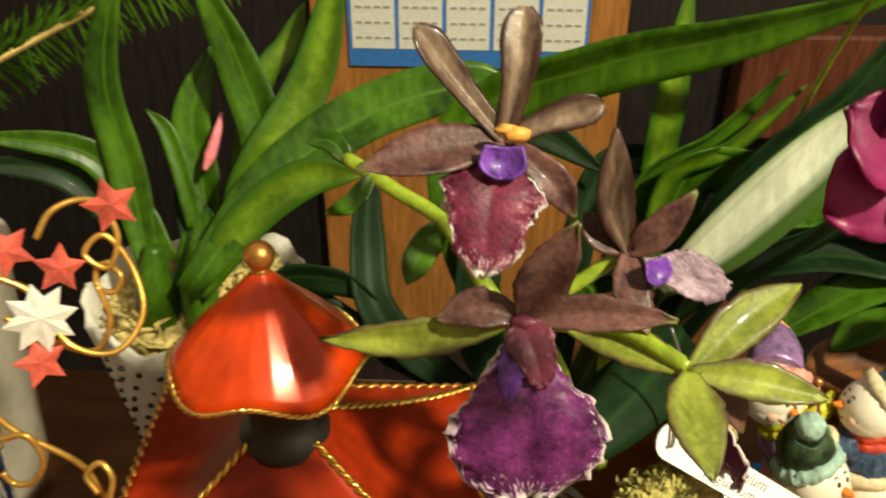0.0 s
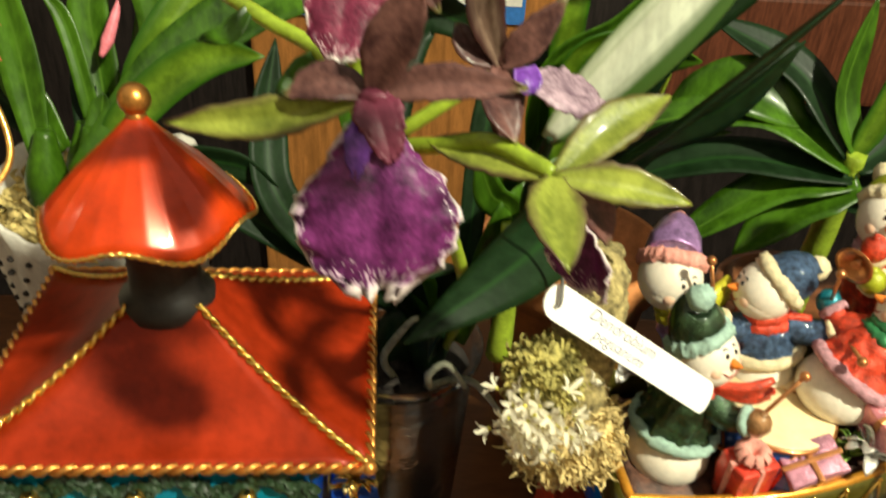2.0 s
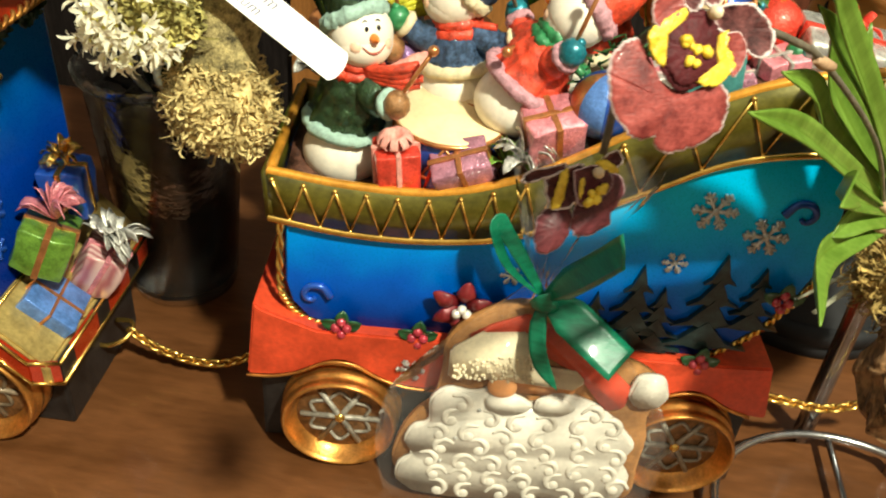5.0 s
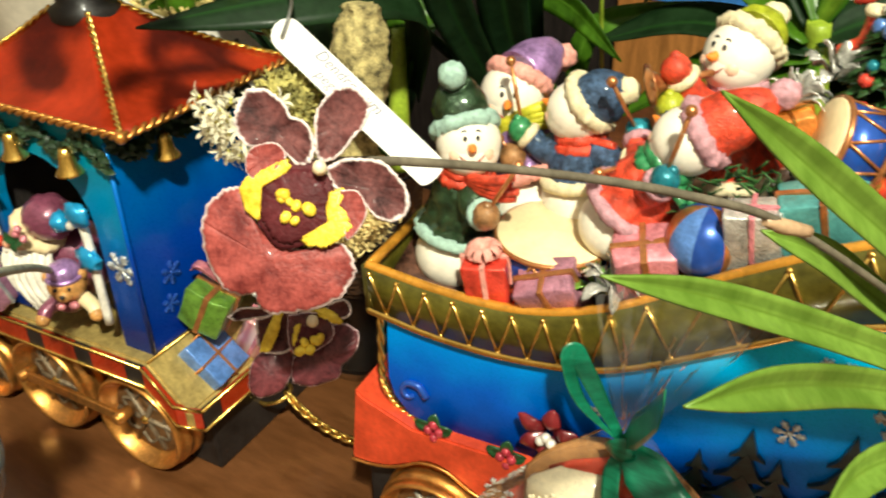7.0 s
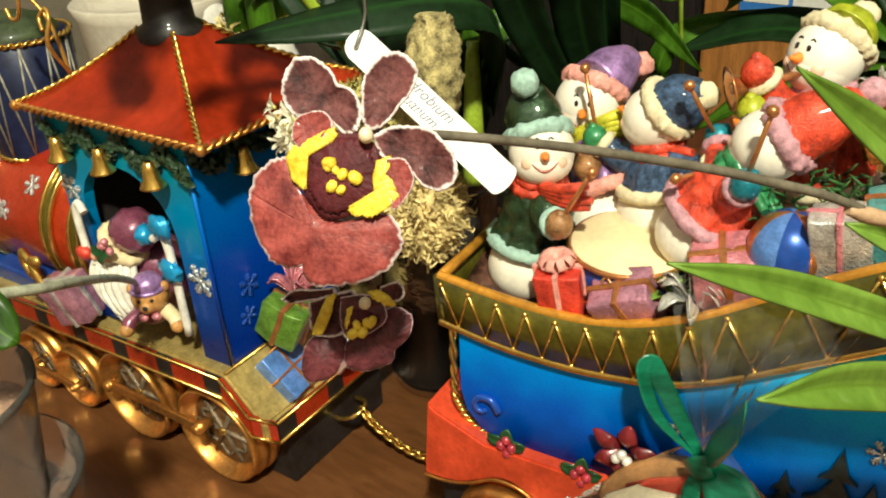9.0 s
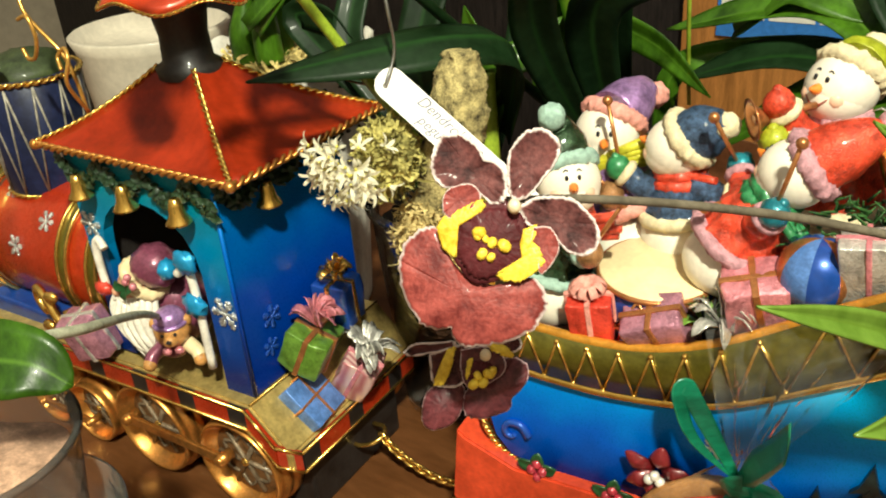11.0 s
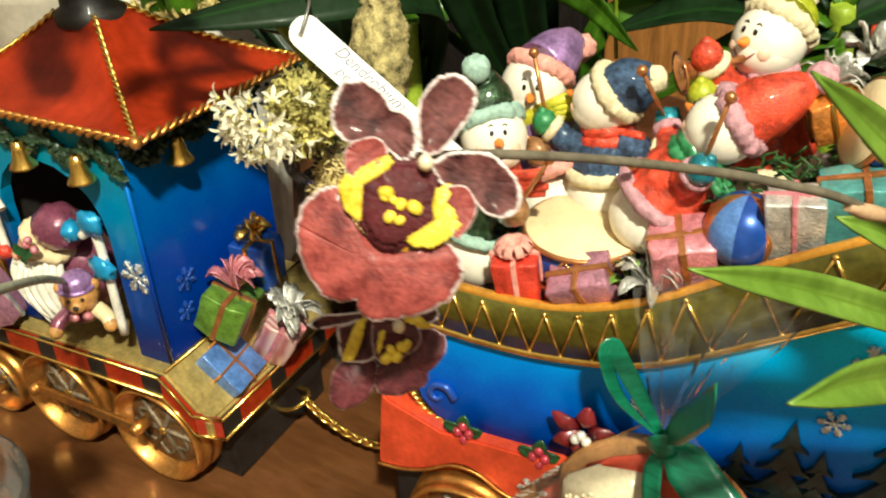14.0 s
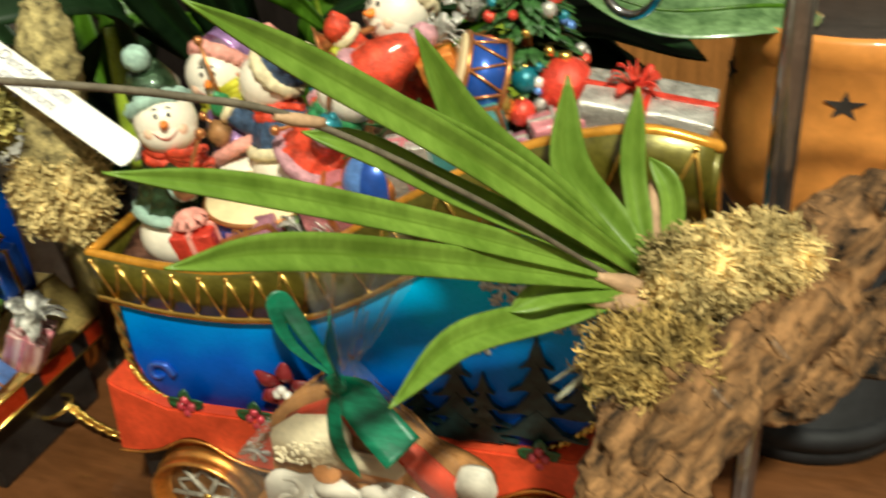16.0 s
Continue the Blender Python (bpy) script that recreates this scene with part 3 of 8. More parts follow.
# garland under the eaves, with bells
bm = B()
for (ax, ay, bx, by, swags) in ((CX0 - 0.002, CY0 - 0.002, CX1 + 0.003, CY0 - 0.002, 3.5), (CX1 + 0.002, CY0, CX1 + 0.002, CY1, 3)):
    n = 84
    for i in range(n):
        f = i / (n - 1)
        droop = 0.0105 * abs(math.sin(f * math.pi * swags))
        for j in range(3):
            c = Vector((ax + (bx - ax) * f, ay + (by - ay) * f, 0.2095 - droop - 0.0026 * j)) + Vector((random.uniform(-1, 1), random.uniform(-1, 1), random.uniform(-1, 1))) * 0.0008
            o = Vector((random.gauss(0, 1), random.gauss(0, 0.25), random.gauss(-0.3, 0.7))).normalized() * 0.0029
            blade(bm, [c - o, c + Vector((0.0005, -0.0012, 0.0004)), c + o], 0.0032, (0.3 * random.random(), -1, 0.5), 0.3, 5, 2, shape="oval")
tagged(part("garland", bm, GARLAND, loco), "dark green scalloped garland of small leaves", kind="stuff")
for x in (-0.0645, -0.0305, 0.006):
    bm = B()
    lathe(bm, [(0.0013, 0.0105), (0.0024, 0.0101), (0.0034, 0.0066), (0.004, 0.0022), (0.006, -0.001), (0.0064, -0.002), (0.0055, -0.002), (0.0, 0.001)], (x, 0.0072, 0.1915), 18)
    ball(bm, (x, 0.0072, 0.19), 0.0018, seg=8)
    part("bell", bm, BRASS, loco, "small golden bell")
bm = B()
lathe(bm, [(0.0013, 0.0105), (0.0024, 0.0101), (0.0034, 0.0066), (0.004, 0.0022), (0.006, -0.001), (0.0064, -0.002), (0.0055, -0.002), (0.0, 0.001)], (CX1 + 0.0075, 0.04, 0.1915), 18)
part("bell", bm, BRASS, loco, "small golden bell")

# roof: four sagging red panels with gold cords
RX0, RX1, RY0, RY1, RZ = -0.088, 0.0465, 0.0055, 0.117, 0.2150
RC = Vector((-0.025, CY, 0.2465))
corners = [Vector((RX0, RY0, RZ)), Vector((RX1, RY0, RZ)), Vector((RX1, RY1, RZ)), Vector((RX0, RY1, RZ))]


def ridge(c, f):
    ring = RC + (c - RC).normalized() * 0.016
    ring.z = RC.z
    p = c.lerp(ring, f)
    p.z = c.z + (ring.z - c.z) * (0.55 * f + 0.45 * f * f)
    return p


for k in range(4):
    a, b = corners[k], corners[(k + 1) % 4]
    bm = B()
    rows = []
    for i in range(13):
        f = i / 12
        p, q = ridge(a, f), ridge(b, f)
        rows.append([p.lerp(q, j / 12) - Vector((0, 0, 0.004 * math.sin(math.pi * j / 12) * math.sin(math.pi * f))) for j in range(13)])
    grid(bm, rows)
    part("roof_panel", bm, ROOFRED, loco, "glossy red roof panel", solid=0.002)
    bm = B()
    rope(bm, [ridge(a, f) + Vector((0, 0, 0.001)) for f in (0, 0.25, 0.5, 0.75, 1)], 0.0014, 0.0042)
    part("hip_cord", bm, BRASS, loco, "twisted gold cord")
    bm = B()
    rope(bm, [a, a.lerp(b, 0.5), b], 0.0019, 0.0052)
    ball(bm, a, 0.0028, seg=8)
    part("eave_cord", bm, GOLD, loco, "twisted gold cord")
bm = B()
box(bm, (RX1 - RX0 - 0.006, RY1 - RY0 - 0.006, 0.002), pose((RX0 + RX1) / 2, CY, RZ - 0.001))
part("roof_soffit", bm, GARLAND, loco)
bm = B()
lathe(bm, [(0.016, 0.242), (0.0165, 0.247), (0.0125, 0.2495), (0.0118, 0.262), (0.0135, 0.272), (0.017, 0.279), (0.0, 0.28)], (RC.x, RC.y, 0), 28)
part("chimney", bm, BLACK, loco, "black chimney")


def scallop(r, z, a):
    f = max(0.0, (r - 0.006) / 0.029)
    flute = 0.03 * max(0.0, f * (1 - f)) * (1 - 2 * abs(math.sin(12 * a + 0.4)) ** 0.7)
    return r * (1 + 0.03 * f * math.cos(5 * a + 4.71) + flute), z - 0.0024 * f * f * math.cos(5 * a + 4.71)


capp = [(0.0015, 0.3135), (0.004, 0.3105), (0.009, 0.3045), (0.015, 0.298), (0.022, 0.2905), (0.0285, 0.2825), (0.033, 0.2765), (0.0355, 0.2725), (0.035, 0.2718), (0.03, 0.277), (0.02, 0.286), (0.0, 0.292)]
capp = [(0.955 * r, 0.3135 + 0.85 * (z - 0.3135)) for r, z in capp]
cap_turn = Matrix.Translation((RC.x, RC.y + 0.002, 0)) @ Matrix.Translation((0, 0, 0.28)) @ pose(-0.003, 0, 0, -3, 1, 0) @ Matrix.Translation((0, 0, -0.28))
bm = B()
lathe(bm, capp, seg=180, wave=scallop, turn=cap_turn)
cap = part("chimney_cap", bm, CAPRED, loco, "orange-red scalloped chimney cap")
bm = B()
ringpts = []
for k in range(90):
    a = math.tau * k / 90
    r, z = scallop(0.0344, 0.2784, a)
    ringpts.append(cap_turn @ Vector((r * math.cos(a), r * math.sin(a), z)))
rope(bm, ringpts + [ringpts[0]], 0.0009, 0.003)
part("cap_cord", bm, BRASS, cap, "twisted gold cord")
bm = B()
ball(bm, cap_turn @ Vector((0, 0, 0.3175)), 0.0052, seg=18)
lathe(bm, [(0.003, 0.311), (0.0034, 0.3125), (0.0022, 0.3135)], turn=cap_turn, seg=14)
part("finial", bm, GOLD, cap, "golden ball finial")

# boiler
bm = B()
axis = pose(-0.08, CY, 0.125, 0, -90, 0)
lathe(bm, [(0.0, 0.0), (0.043, 0.0), (0.044, 0.005), (0.044, 0.11), (0.04, 0.118), (0.0, 0.119)], turn=axis, seg=40)
boiler = part("boiler", bm, RED, loco, "red enamel boiler")
for d in (0.004, 0.03, 0.112):
    bm = B()
    lathe(bm, [(0.0445, d), (0.0462, d + 0.001), (0.0462, d + 0.007), (0.0445, d + 0.008)], turn=axis, seg=40)
    part("boiler_band", bm, OLIVE, boiler, "olive band")
    bm = B()
    for e in (0, 0.008):
        lathe(bm, [(0.0446, d + e), (0.0474, d + e - 0.0008), (0.0474, d + e + 0.0008), (0.0446, d + e + 0.001)], turn=axis, seg=40)
    part("band_edge", bm, BRASS, boiler)
for a, d in ((40, 0.055), (75, 0.075), (15, 0.08), (58, 0.095)):
    r = radians(a)
    snowflake(loco, (-0.08 - d, CY - 0.0443 * math.cos(r), 0.125 + 0.0443 * math.sin(r)), 0.006, pose(0, 0, 0, 90 - a, 0, 0))
bm = B()
box(bm, (0.125, 0.09, 0.013), pose(-0.145, CY, 0.0865), 0.002)
part("running_board", bm, DEEPBLUE, loco)
bm = B()
tube(bm, [(-0.105, 0.012, 0.093), (-0.118, 0.006, 0.1), (-0.126, 0.006, 0.112), (-0.136, 0.008, 0.118), (-0.142, 0.01, 0.109), (-0.135, 0.009, 0.102), (-0.13, 0.008, 0.107)], 0.0026, 8)
for q in ((-0.118, 0.004, 0.118), (-0.107, 0.006, 0.108), (-0.128, 0.004, 0.096)):
    ball(bm, q, 0.004, (1.4, 0.7, 1), seg=10, rough=0.3)
part("scroll_ornament", bm, BRASS, loco, "golden scroll ornament")

loco.matrix_world = LM @ loco.matrix_world

# ---- coupling chains ----
def chain(at, pts, n, label):
    """A hanging chain of brass links, each turned against the next."""
    ob = thing("coupling_chain", at, label, "chain", "coupling chains")
    path = spline(pts, n)
    for i, (p, (t, s, u)) in enumerate(zip(path, frames(path))):
        side = s if i % 2 else u
        bm = B()
        tube(bm, [p + t * (0.0034 * math.cos(a)) + side * (0.0021 * math.sin(a)) for a in (math.tau * k / 12 for k in range(12))], 0.0009, 6, closed=True)
        part("link", bm, BRASS, ob)
    return ob


coupling = chain((0.09, 0.06, TABLE), [(0.0565, 0.0675, 0.0375), (0.068, 0.068, 0.029), (0.086, 0.0685, 0.0235), (0.104, 0.069, 0.025), (0.12, 0.0695, 0.034), (0.136, 0.07, 0.05)], 27, "golden coupling chain hanging between the two toy cars")
chain((0.4, 0.08, TABLE), [(0.368, 0.078, 0.058), (0.384, 0.08, 0.0555), (0.407, 0.082, 0.053), (0.428, 0.085, 0.06), (0.445, 0.086, 0.066)], 25, "golden chain hanging from the rear of the wagon")
bm = B()
tube(bm, [(0.0375, 0.072, 0.034), (0.0385, 0.0625, 0.0325), (0.045, 0.0585, 0.0335), (0.053, 0.0615, 0.036), (0.0562, 0.0675, 0.0385), (0.053, 0.073, 0.0395), (0.044, 0.0745, 0.0375)], 0.0013, 8)
part("hook_ring", bm, BRASS, coupling)

# ---- wagon ----
WM = pose(0.145, 0.034, 0, 0, 0, 6.7)
wagon = thing("toy_wagon", m=WM @ pose(0.115, 0.055, TABLE), label="blue sleigh-shaped toy wagon with olive and gold rail", category="toy train")
SHIFT[wagon.name] = pose(0.115, 0.055, TABLE).inverted()
TOPU, TOPZ = (-0.001, 0.033, 0.067, 0.1, 0.14, 0.174, 0.2, 0.225, 0.246), (0.1695, 0.1655, 0.166, 0.1765, 0.2015, 0.2205, 0.2295, 0.233, 0.2285)
BOTU, BOTZ = (-0.001, 0.033, 0.069, 0.104, 0.147, 0.174, 0.2, 0.225, 0.246), (0.148, 0.1432, 0.1435, 0.151, 0.1755, 0.191, 0.198, 0.2, 0.2)


def smooth_at(u, us, zs):
    pts = spline([(a, 0, z) for a, z in zip(us, zs)], 120)
    return float(np.interp(u, [p.x for p in pts], [p.z for p in pts]))


top = lambda u: smooth_at(u, TOPU, TOPZ)
low = lambda u: smooth_at(u, BOTU, BOTZ)
DEPTH = 0.082


def drop(u, v):
    """How far the far side of the rail stands below the near one towards the rear."""
    return 0.03 * min(1, max(0, (u - 0.13) / 0.09)) * min(1, max(0, v / DEPTH))


HULL = airbrushed("airbrushed_blue_hull", 0.08, 0.16, ((0, (0.0, 0.015, 0.16)), (0.3, (0.0, 0.1, 0.58)), (0.62, (0.0, 0.28, 0.86)), (1, (0.0, 0.55, 0.95))))

side_line = [(0.0055, 0.1475), (0.0045, 0.1135), (0.007, 0.103), (0.0143, 0.0942), (0.027, 0.091), (0.05, 0.0895), (0.174, 0.0896), (0.189, 0.092), (0.2005, 0.099), (0.21, 0.109), (0.2173, 0.1206), (0.2235, 0.132), (0.2272, 0.1435), (0.2285, 0.164), (0.227, 0.186), (0.2265, 0.1985)]
topline = [(u, low(u) + 0.003) for u in np.linspace(0.21, 0.02, 14)]
bm = B()
outline = side_line + topline
rows = []
for v, k in ((0.003, 0.985), (0.006, 1.0), (0.03, 1.0), (0.08, 1.0), (0.105, 1.0), (0.108, 0.985)):
    cu, cz = 0.115, 0.13
    rows.append([(cu + (u - cu) * k, v, cz + (z - cz) * k) for u, z in outline])
grid(bm, rows, closed=True, cap=True)
for f in bm.faces:
    if len(f.verts) > 4:
        f.smooth = False
hull = part("hull", bm, HULL, wagon, "airbrushed blue enamel hull")


def band(v0, v1, name, material, parent, solid):
    bm = B()
    us = np.linspace(0.0, 0.245, 50)
    rows = [[(u, v0 + 0.002, low(u)), (u, v0 + 0.0008, (low(u) + top(u) - drop(u, v0)) / 2), (u, v0, top(u) - drop(u, v0))] for u in us]
    grid(bm, rows)
    return part(name, bm, material, parent, solid=solid)


rail = band(0.0015, 0, "rail_band", OLIVE, wagon, 0.003)
band(DEPTH - 0.0015, 0, "rail_band", OLIVE, wagon, 0.003)
for u in (0.0, 0.245):
    bm = B()
    grid(bm, [[(u, v, low(u)), (u - (0.001 if u < 0.1 else -0.001), v, top(u) - drop(u, v))] for v in np.linspace(0.001, DEPTH - 0.001, 8)])
    part("rail_end", bm, OLIVE, wagon, solid=0.003)
# gold rails along the upper and lower edge
loop_u = [(u, 0.001) for u in np.linspace(0.0, 0.247, 40)] + [(0.2475, v) for v in np.linspace(0.004, DEPTH - 0.004, 8)] + [(u, DEPTH + 0.001) for u in np.linspace(0.247, 0.0, 40)] + [(-0.0005, v) for v in np.linspace(DEPTH - 0.004, 0.004, 8)]
for height, w, h, name in ((top, 0.0042, 0.0023, "top_rail"), (low, 0.0018, 0.0016, "lower_rail")):
    bm = B()
    rows = []
    m = len(loop_u)
    for i, (u, v) in enumerate(loop_u + loop_u[:1]):
        a, b = Vector(loop_u[(i - 1) % m]), Vector(loop_u[(i + 1) % m])
        d = (b - a).normalized()
        out = Vector((d.y, -d.x))
        z = height(min(max(u, 0), 0.2455)) - (drop(u, v) if height is top else 0)
        row = []
        for k in range(10):
            g = math.tau * k / 10
            o = math.cos(g) * w * 0.5 + (-0.0012 if height is top else 0.0005)
            row.append((u + out.x * o, v + out.y * o, z + math.sin(g) * h))
        rows.append(row)
    grid(bm, rows, closed=True)
    part(name, bm, RAILGOLD if height is top else BRASS, wagon, "orange-gold painted rail" if height is top else "gold bead rail")
# zigzag of gold bars on the band
us = [0.002]
while us[-1] < 0.24:
    us.append(us[-1] + (0.0062 if us[-1] < 0.11 else 0.0105))
for i in range(len(us) - 1):
    a, b = us[i], min(us[i + 1], 0.244)
    za, zb = (low(a) + 0.001, top(b) - 0.002) if i % 2 else (top(a) - 0.002, low(b) + 0.001)
    bm = B()
    ya, yb = (0.0012, -0.0006) if i % 2 else (-0.0006, 0.0012)
    tube(bm, [(a, ya, za), (b, yb, zb)], 0.00065, 5)
    ball(bm, (a, ya, za), 0.0012, seg=7)
    part("zigzag_bar", bm, BRASS, rail)
# rope beads down both ends and along the keel
bm = B()
rope(bm, [(u - 0.0015, 0.0035, z) for u, z in side_line[:4]] + [(0.027, 0.0025, 0.0905)], 0.0017, 0.0046)
part("rope_trim", bm, BRASS, wagon, "golden rope trim")
bm = B()
rope(bm, [(0.17, 0.0025, 0.089), (0.189, 0.0025, 0.0915)] + [(u + 0.0012, 0.0035, z) for u, z in side_line[8:14]], 0.0017, 0.0046)
part("rope_trim", bm, BRASS, wagon, "golden rope trim")
bm = B()
rope(bm, [(0.027, 0.0022, 0.0903), (0.06, 0.0022, 0.0892), (0.12, 0.0022, 0.0889), (0.172, 0.0022, 0.0892)], 0.0013, 0.004)
part("rope_trim", bm, OLDGOLD, wagon)

# red underframe with arches over the wheels
arch_low = []
for u in np.linspace(-0.0125, 0.2275, 60):
    z = 0.0625 + 0.0135 * math.exp(-((u - 0.03) / 0.018) ** 2) + 0.0135 * math.exp(-((u - 0.19) / 0.018) ** 2)
    arch_low.append((u, z))
bm = B()
prism(bm, arch_low + [(0.222, 0.094), (0.2, 0.093), (0.02, 0.0925), (-0.004, 0.102), (-0.008, 0.1055)], -0.0035, DEPTH + 0.002)
bmesh.ops.bevel(bm, geom=[e for e in bm.edges if e.calc_face_angle(0) > 0.6], offset=0.001, segments=2, affect="EDGES")
under = part("underframe", bm, UNDERRED, wagon, "vermilion red underframe")
bm = B()
tube(bm, [(u, -0.004, z) for u, z in arch_low[::3]], 0.0008, 6, n=90)
part("arch_trim", bm, GOLD, under)
bm = B()
box(bm, (0.23, 0.075, 0.05), pose(0.107, DEPTH / 2, 0.04), 0.002)
part("base_block", bm, BLACK, wagon)
for u in (0.0307, 0.1897):
    wheel(wagon, u, -0.006, TABLE + 0.0285, 0.0285)
    wheel(wagon, u, DEPTH + 0.008, TABLE + 0.0285, 0.0285)
for (u, z, r) in ((0.1998, 0.1596, 0.0085), (0.1671, 0.1427, 0.005), (0.1767, 0.1695, 0.0085), (0.1011, 0.1283, 0.0045)):
    snowflake(wagon, (u, 0.0022, z), r, FRONT)
snowflake(wagon, (0.062, -0.0045, 0.075), 0.006, FRONT)
for u, z, r, s in ((0.0173, 0.1078, 0.0075, 1), (0.2118, 0.1704, 0.008, -1)):
    bm = B()
    tube(bm, [(u + s * r * (1 - 0.14 * k) * math.cos(k * 0.9), 0.0022, z + r * (1 - 0.14 * k) * math.sin(k * 0.9)) for k in range(7)], [0.0018, 0.0014, 0.001], 7, n=40)
    part("scroll", bm, DEEPBLUE, hull, "raised blue scroll")
PINE = mat("painted_pine_green", (0.006, 0.02, 0.02), 0.4, 0, 0.3, 0.4, 200, 0.3)
for u, z0, z1 in ((0.1555, 0.094, 0.1424), (0.188, 0.099, 0.1515), (0.2055, 0.112, 0.1455), (0.1665, 0.095, 0.131), (0.139, 0.094, 0.1255)):
    bm = B()
    h = z1 - z0
    for k in range(4):
        za, w = z1 - h * (0.04 + 0.22 * k), h * (0.13 + 0.085 * k)
        zb = za - h * 0.3
        outline = [(u, za), (u - w * 0.55, zb + h * 0.07), (u - w, zb), (u - w * 0.4, zb + h * 0.03), (u, zb - h * 0.01), (u + w * 0.45, zb + h * 0.035), (u + w, zb + h * 0.015), (u + w * 0.5, zb + h * 0.08)]
        prism(bm, outline, 0.0008 - 0.0003 * k, 0.004)
    prism(bm, [(u - h * 0.04, z0), (u + h * 0.04, z0), (u + h * 0.04, z0 + h * 0.2), (u - h * 0.04, z0 + h * 0.2)], 0.0014, 0.004)
    part("pine_relief", bm, PINE, hull, "dark painted pine tree in relief")


def holly(u, z, parent, v=0.0):
    for s, tilt in ((-1, 0.5), (1, 0.2), (0, 1.2)):
        bm = B()
        d = Vector((s * 0.9 + 0.1, -0.25, tilt * 0.8 if s == 0 else 0.25)).normalized() * 0.0095
        blade(bm, [(u, v, z), Vector((u, v - 0.001, z)) + d * 0.5, Vector((u, v, z)) + d], 0.0062, (0, -1, 0), 0.3, 8, 4, shape="oval")
        part("holly_leaf", bm, HOLLY, parent, solid=0.0008)
    for du, dz in ((-0.0026, -0.001), (0.0026, -0.001), (0, 0.0028), (0.0003, -0.0045)):
        bm = B()
        ball(bm, (u + du, v - 0.0022, z + dz), 0.0024, seg=10)
        part("berry", bm, BERRY, parent, "glossy red berry")


for u, z in ((0.0301, 0.0955), (0.0639, 0.0935), (0.2142, 0.1317), (0.1889, 0.093)):
    holly(u, z, hull)
POINS = mat("poinsettia_red", (0.17, 0.01, 0.014), 0.35, 0.05, 0.5, 0.3, 120, 0.2)
uv_tint(POINS, (0.06, 0.006, 0.008), "edge", 0.86, 1.0)
for a, q in ((82, 0.0145), (148, 0.0148), (212, 0.0135), (262, 0.012), (318, 0.0135), (20, 0.013)):
    bm = B()
    d = Vector((math.cos(radians(a)), 0, math.sin(radians(a))))
    c = Vector((0.0818, -0.001, 0.1125))
    blade(bm, [c + d * 0.002, c + d * q * 0.55 + Vector((0, -0.0045, 0)), c + d * q + Vector((0, -0.002, 0))], 0.0078, (0, -1, 0), -0.25, 12, 6, shape="oval", cup=-0.3)
    part("poinsettia_petal", bm, POINS, hull, solid=0.0014)
for du, dz in ((0, 0.0012), (-0.0022, -0.0012), (0.0022, -0.0012)):
    bm = B()
    ball(bm, (0.0818 + du, -0.006, 0.113 + dz), 0.0022, seg=10)
    part("pearl_bead", bm, PEARL, hull, "pearl bead")
# load mound inside the rail
bm = B()
rows = []
for u in np.linspace(0.004, 0.241, 40):
    rows.append([(u, v, top(u) - 0.02 + 0.016 * math.sin(math.pi * v / DEPTH) + 0.003 * noise.noise((u * 90, v * 90, 1))) for v in np.linspace(0.003, DEPTH - 0.003, 20)])
grid(bm, rows)
part("load_mound", bm, MOUND, wagon, "dark rust mound under the toys", solid=0.004)


# ---- figures and toys in the wagon ----


def fur_ring(bm, c, p, q, R, r, m, n=40, lump=0.22):
    """A lumpy ring of fur or knit about c, in the plane of p and q."""
    up = p.cross(q).normalized()
    rows = []
    for k in range(n + 1):
        a = math.tau * k / n
        d = p * math.cos(a) + q * math.sin(a)
        row = []
        for j in range(8):
            g = math.tau * j / 8
            w = c + d * R + (d * math.cos(g) + up * math.sin(g)) * r
            row.append(w + (d * math.cos(g) + up * math.sin(g)) * r * lump * (noise.noise(w * 420) + 0.7 * noise.noise(w * 1100)))
        rows.append(row)
    grid(bm, rows, m, closed=True)


def loft(bm, pts, radii, m, seg=26, n=18, folds=7, depth=0.05, cap=True, flat=1.0, grain=0.05):
    """A soft sleeve, coat or hat along a curve, with folds that deepen towards its end."""
    path = spline(pts, n)
    rows = []
    for i, (p, (t, s, u)) in enumerate(zip(path, frames(path, (0.2, 0.9, 0.3)))):
        g = i / (n - 1)
        r = float(np.interp(g, np.linspace(0, 1, len(radii)), radii))
        row = []
        for k in range(seg):
            a = math.tau * k / seg
            d = math.cos(a) * s + flat * math.sin(a) * u
            q = r * (1 + depth * g * math.sin(folds * a + 3 * g) + grain * noise.noise((p + d * r) * 260) + 0.5 * grain * noise.noise((p + d * r) * 700))
            row.append(p + d * q)
        rows.append(row)
    grid(bm, rows, m, closed=True, cap=cap)


def drumstick(a, b, label="copper drumstick with a round tip held by a snowman"):
    a, b = Vector(a), Vector(b)
    bm = B()
    tube(bm, [a - (b - a) * 0.12, b], 0.00085, 8)
    ball(bm, b, 0.0021, seg=12)
    return whole("drumstick", bm, COPPER, label, "drumstick", "drumsticks")


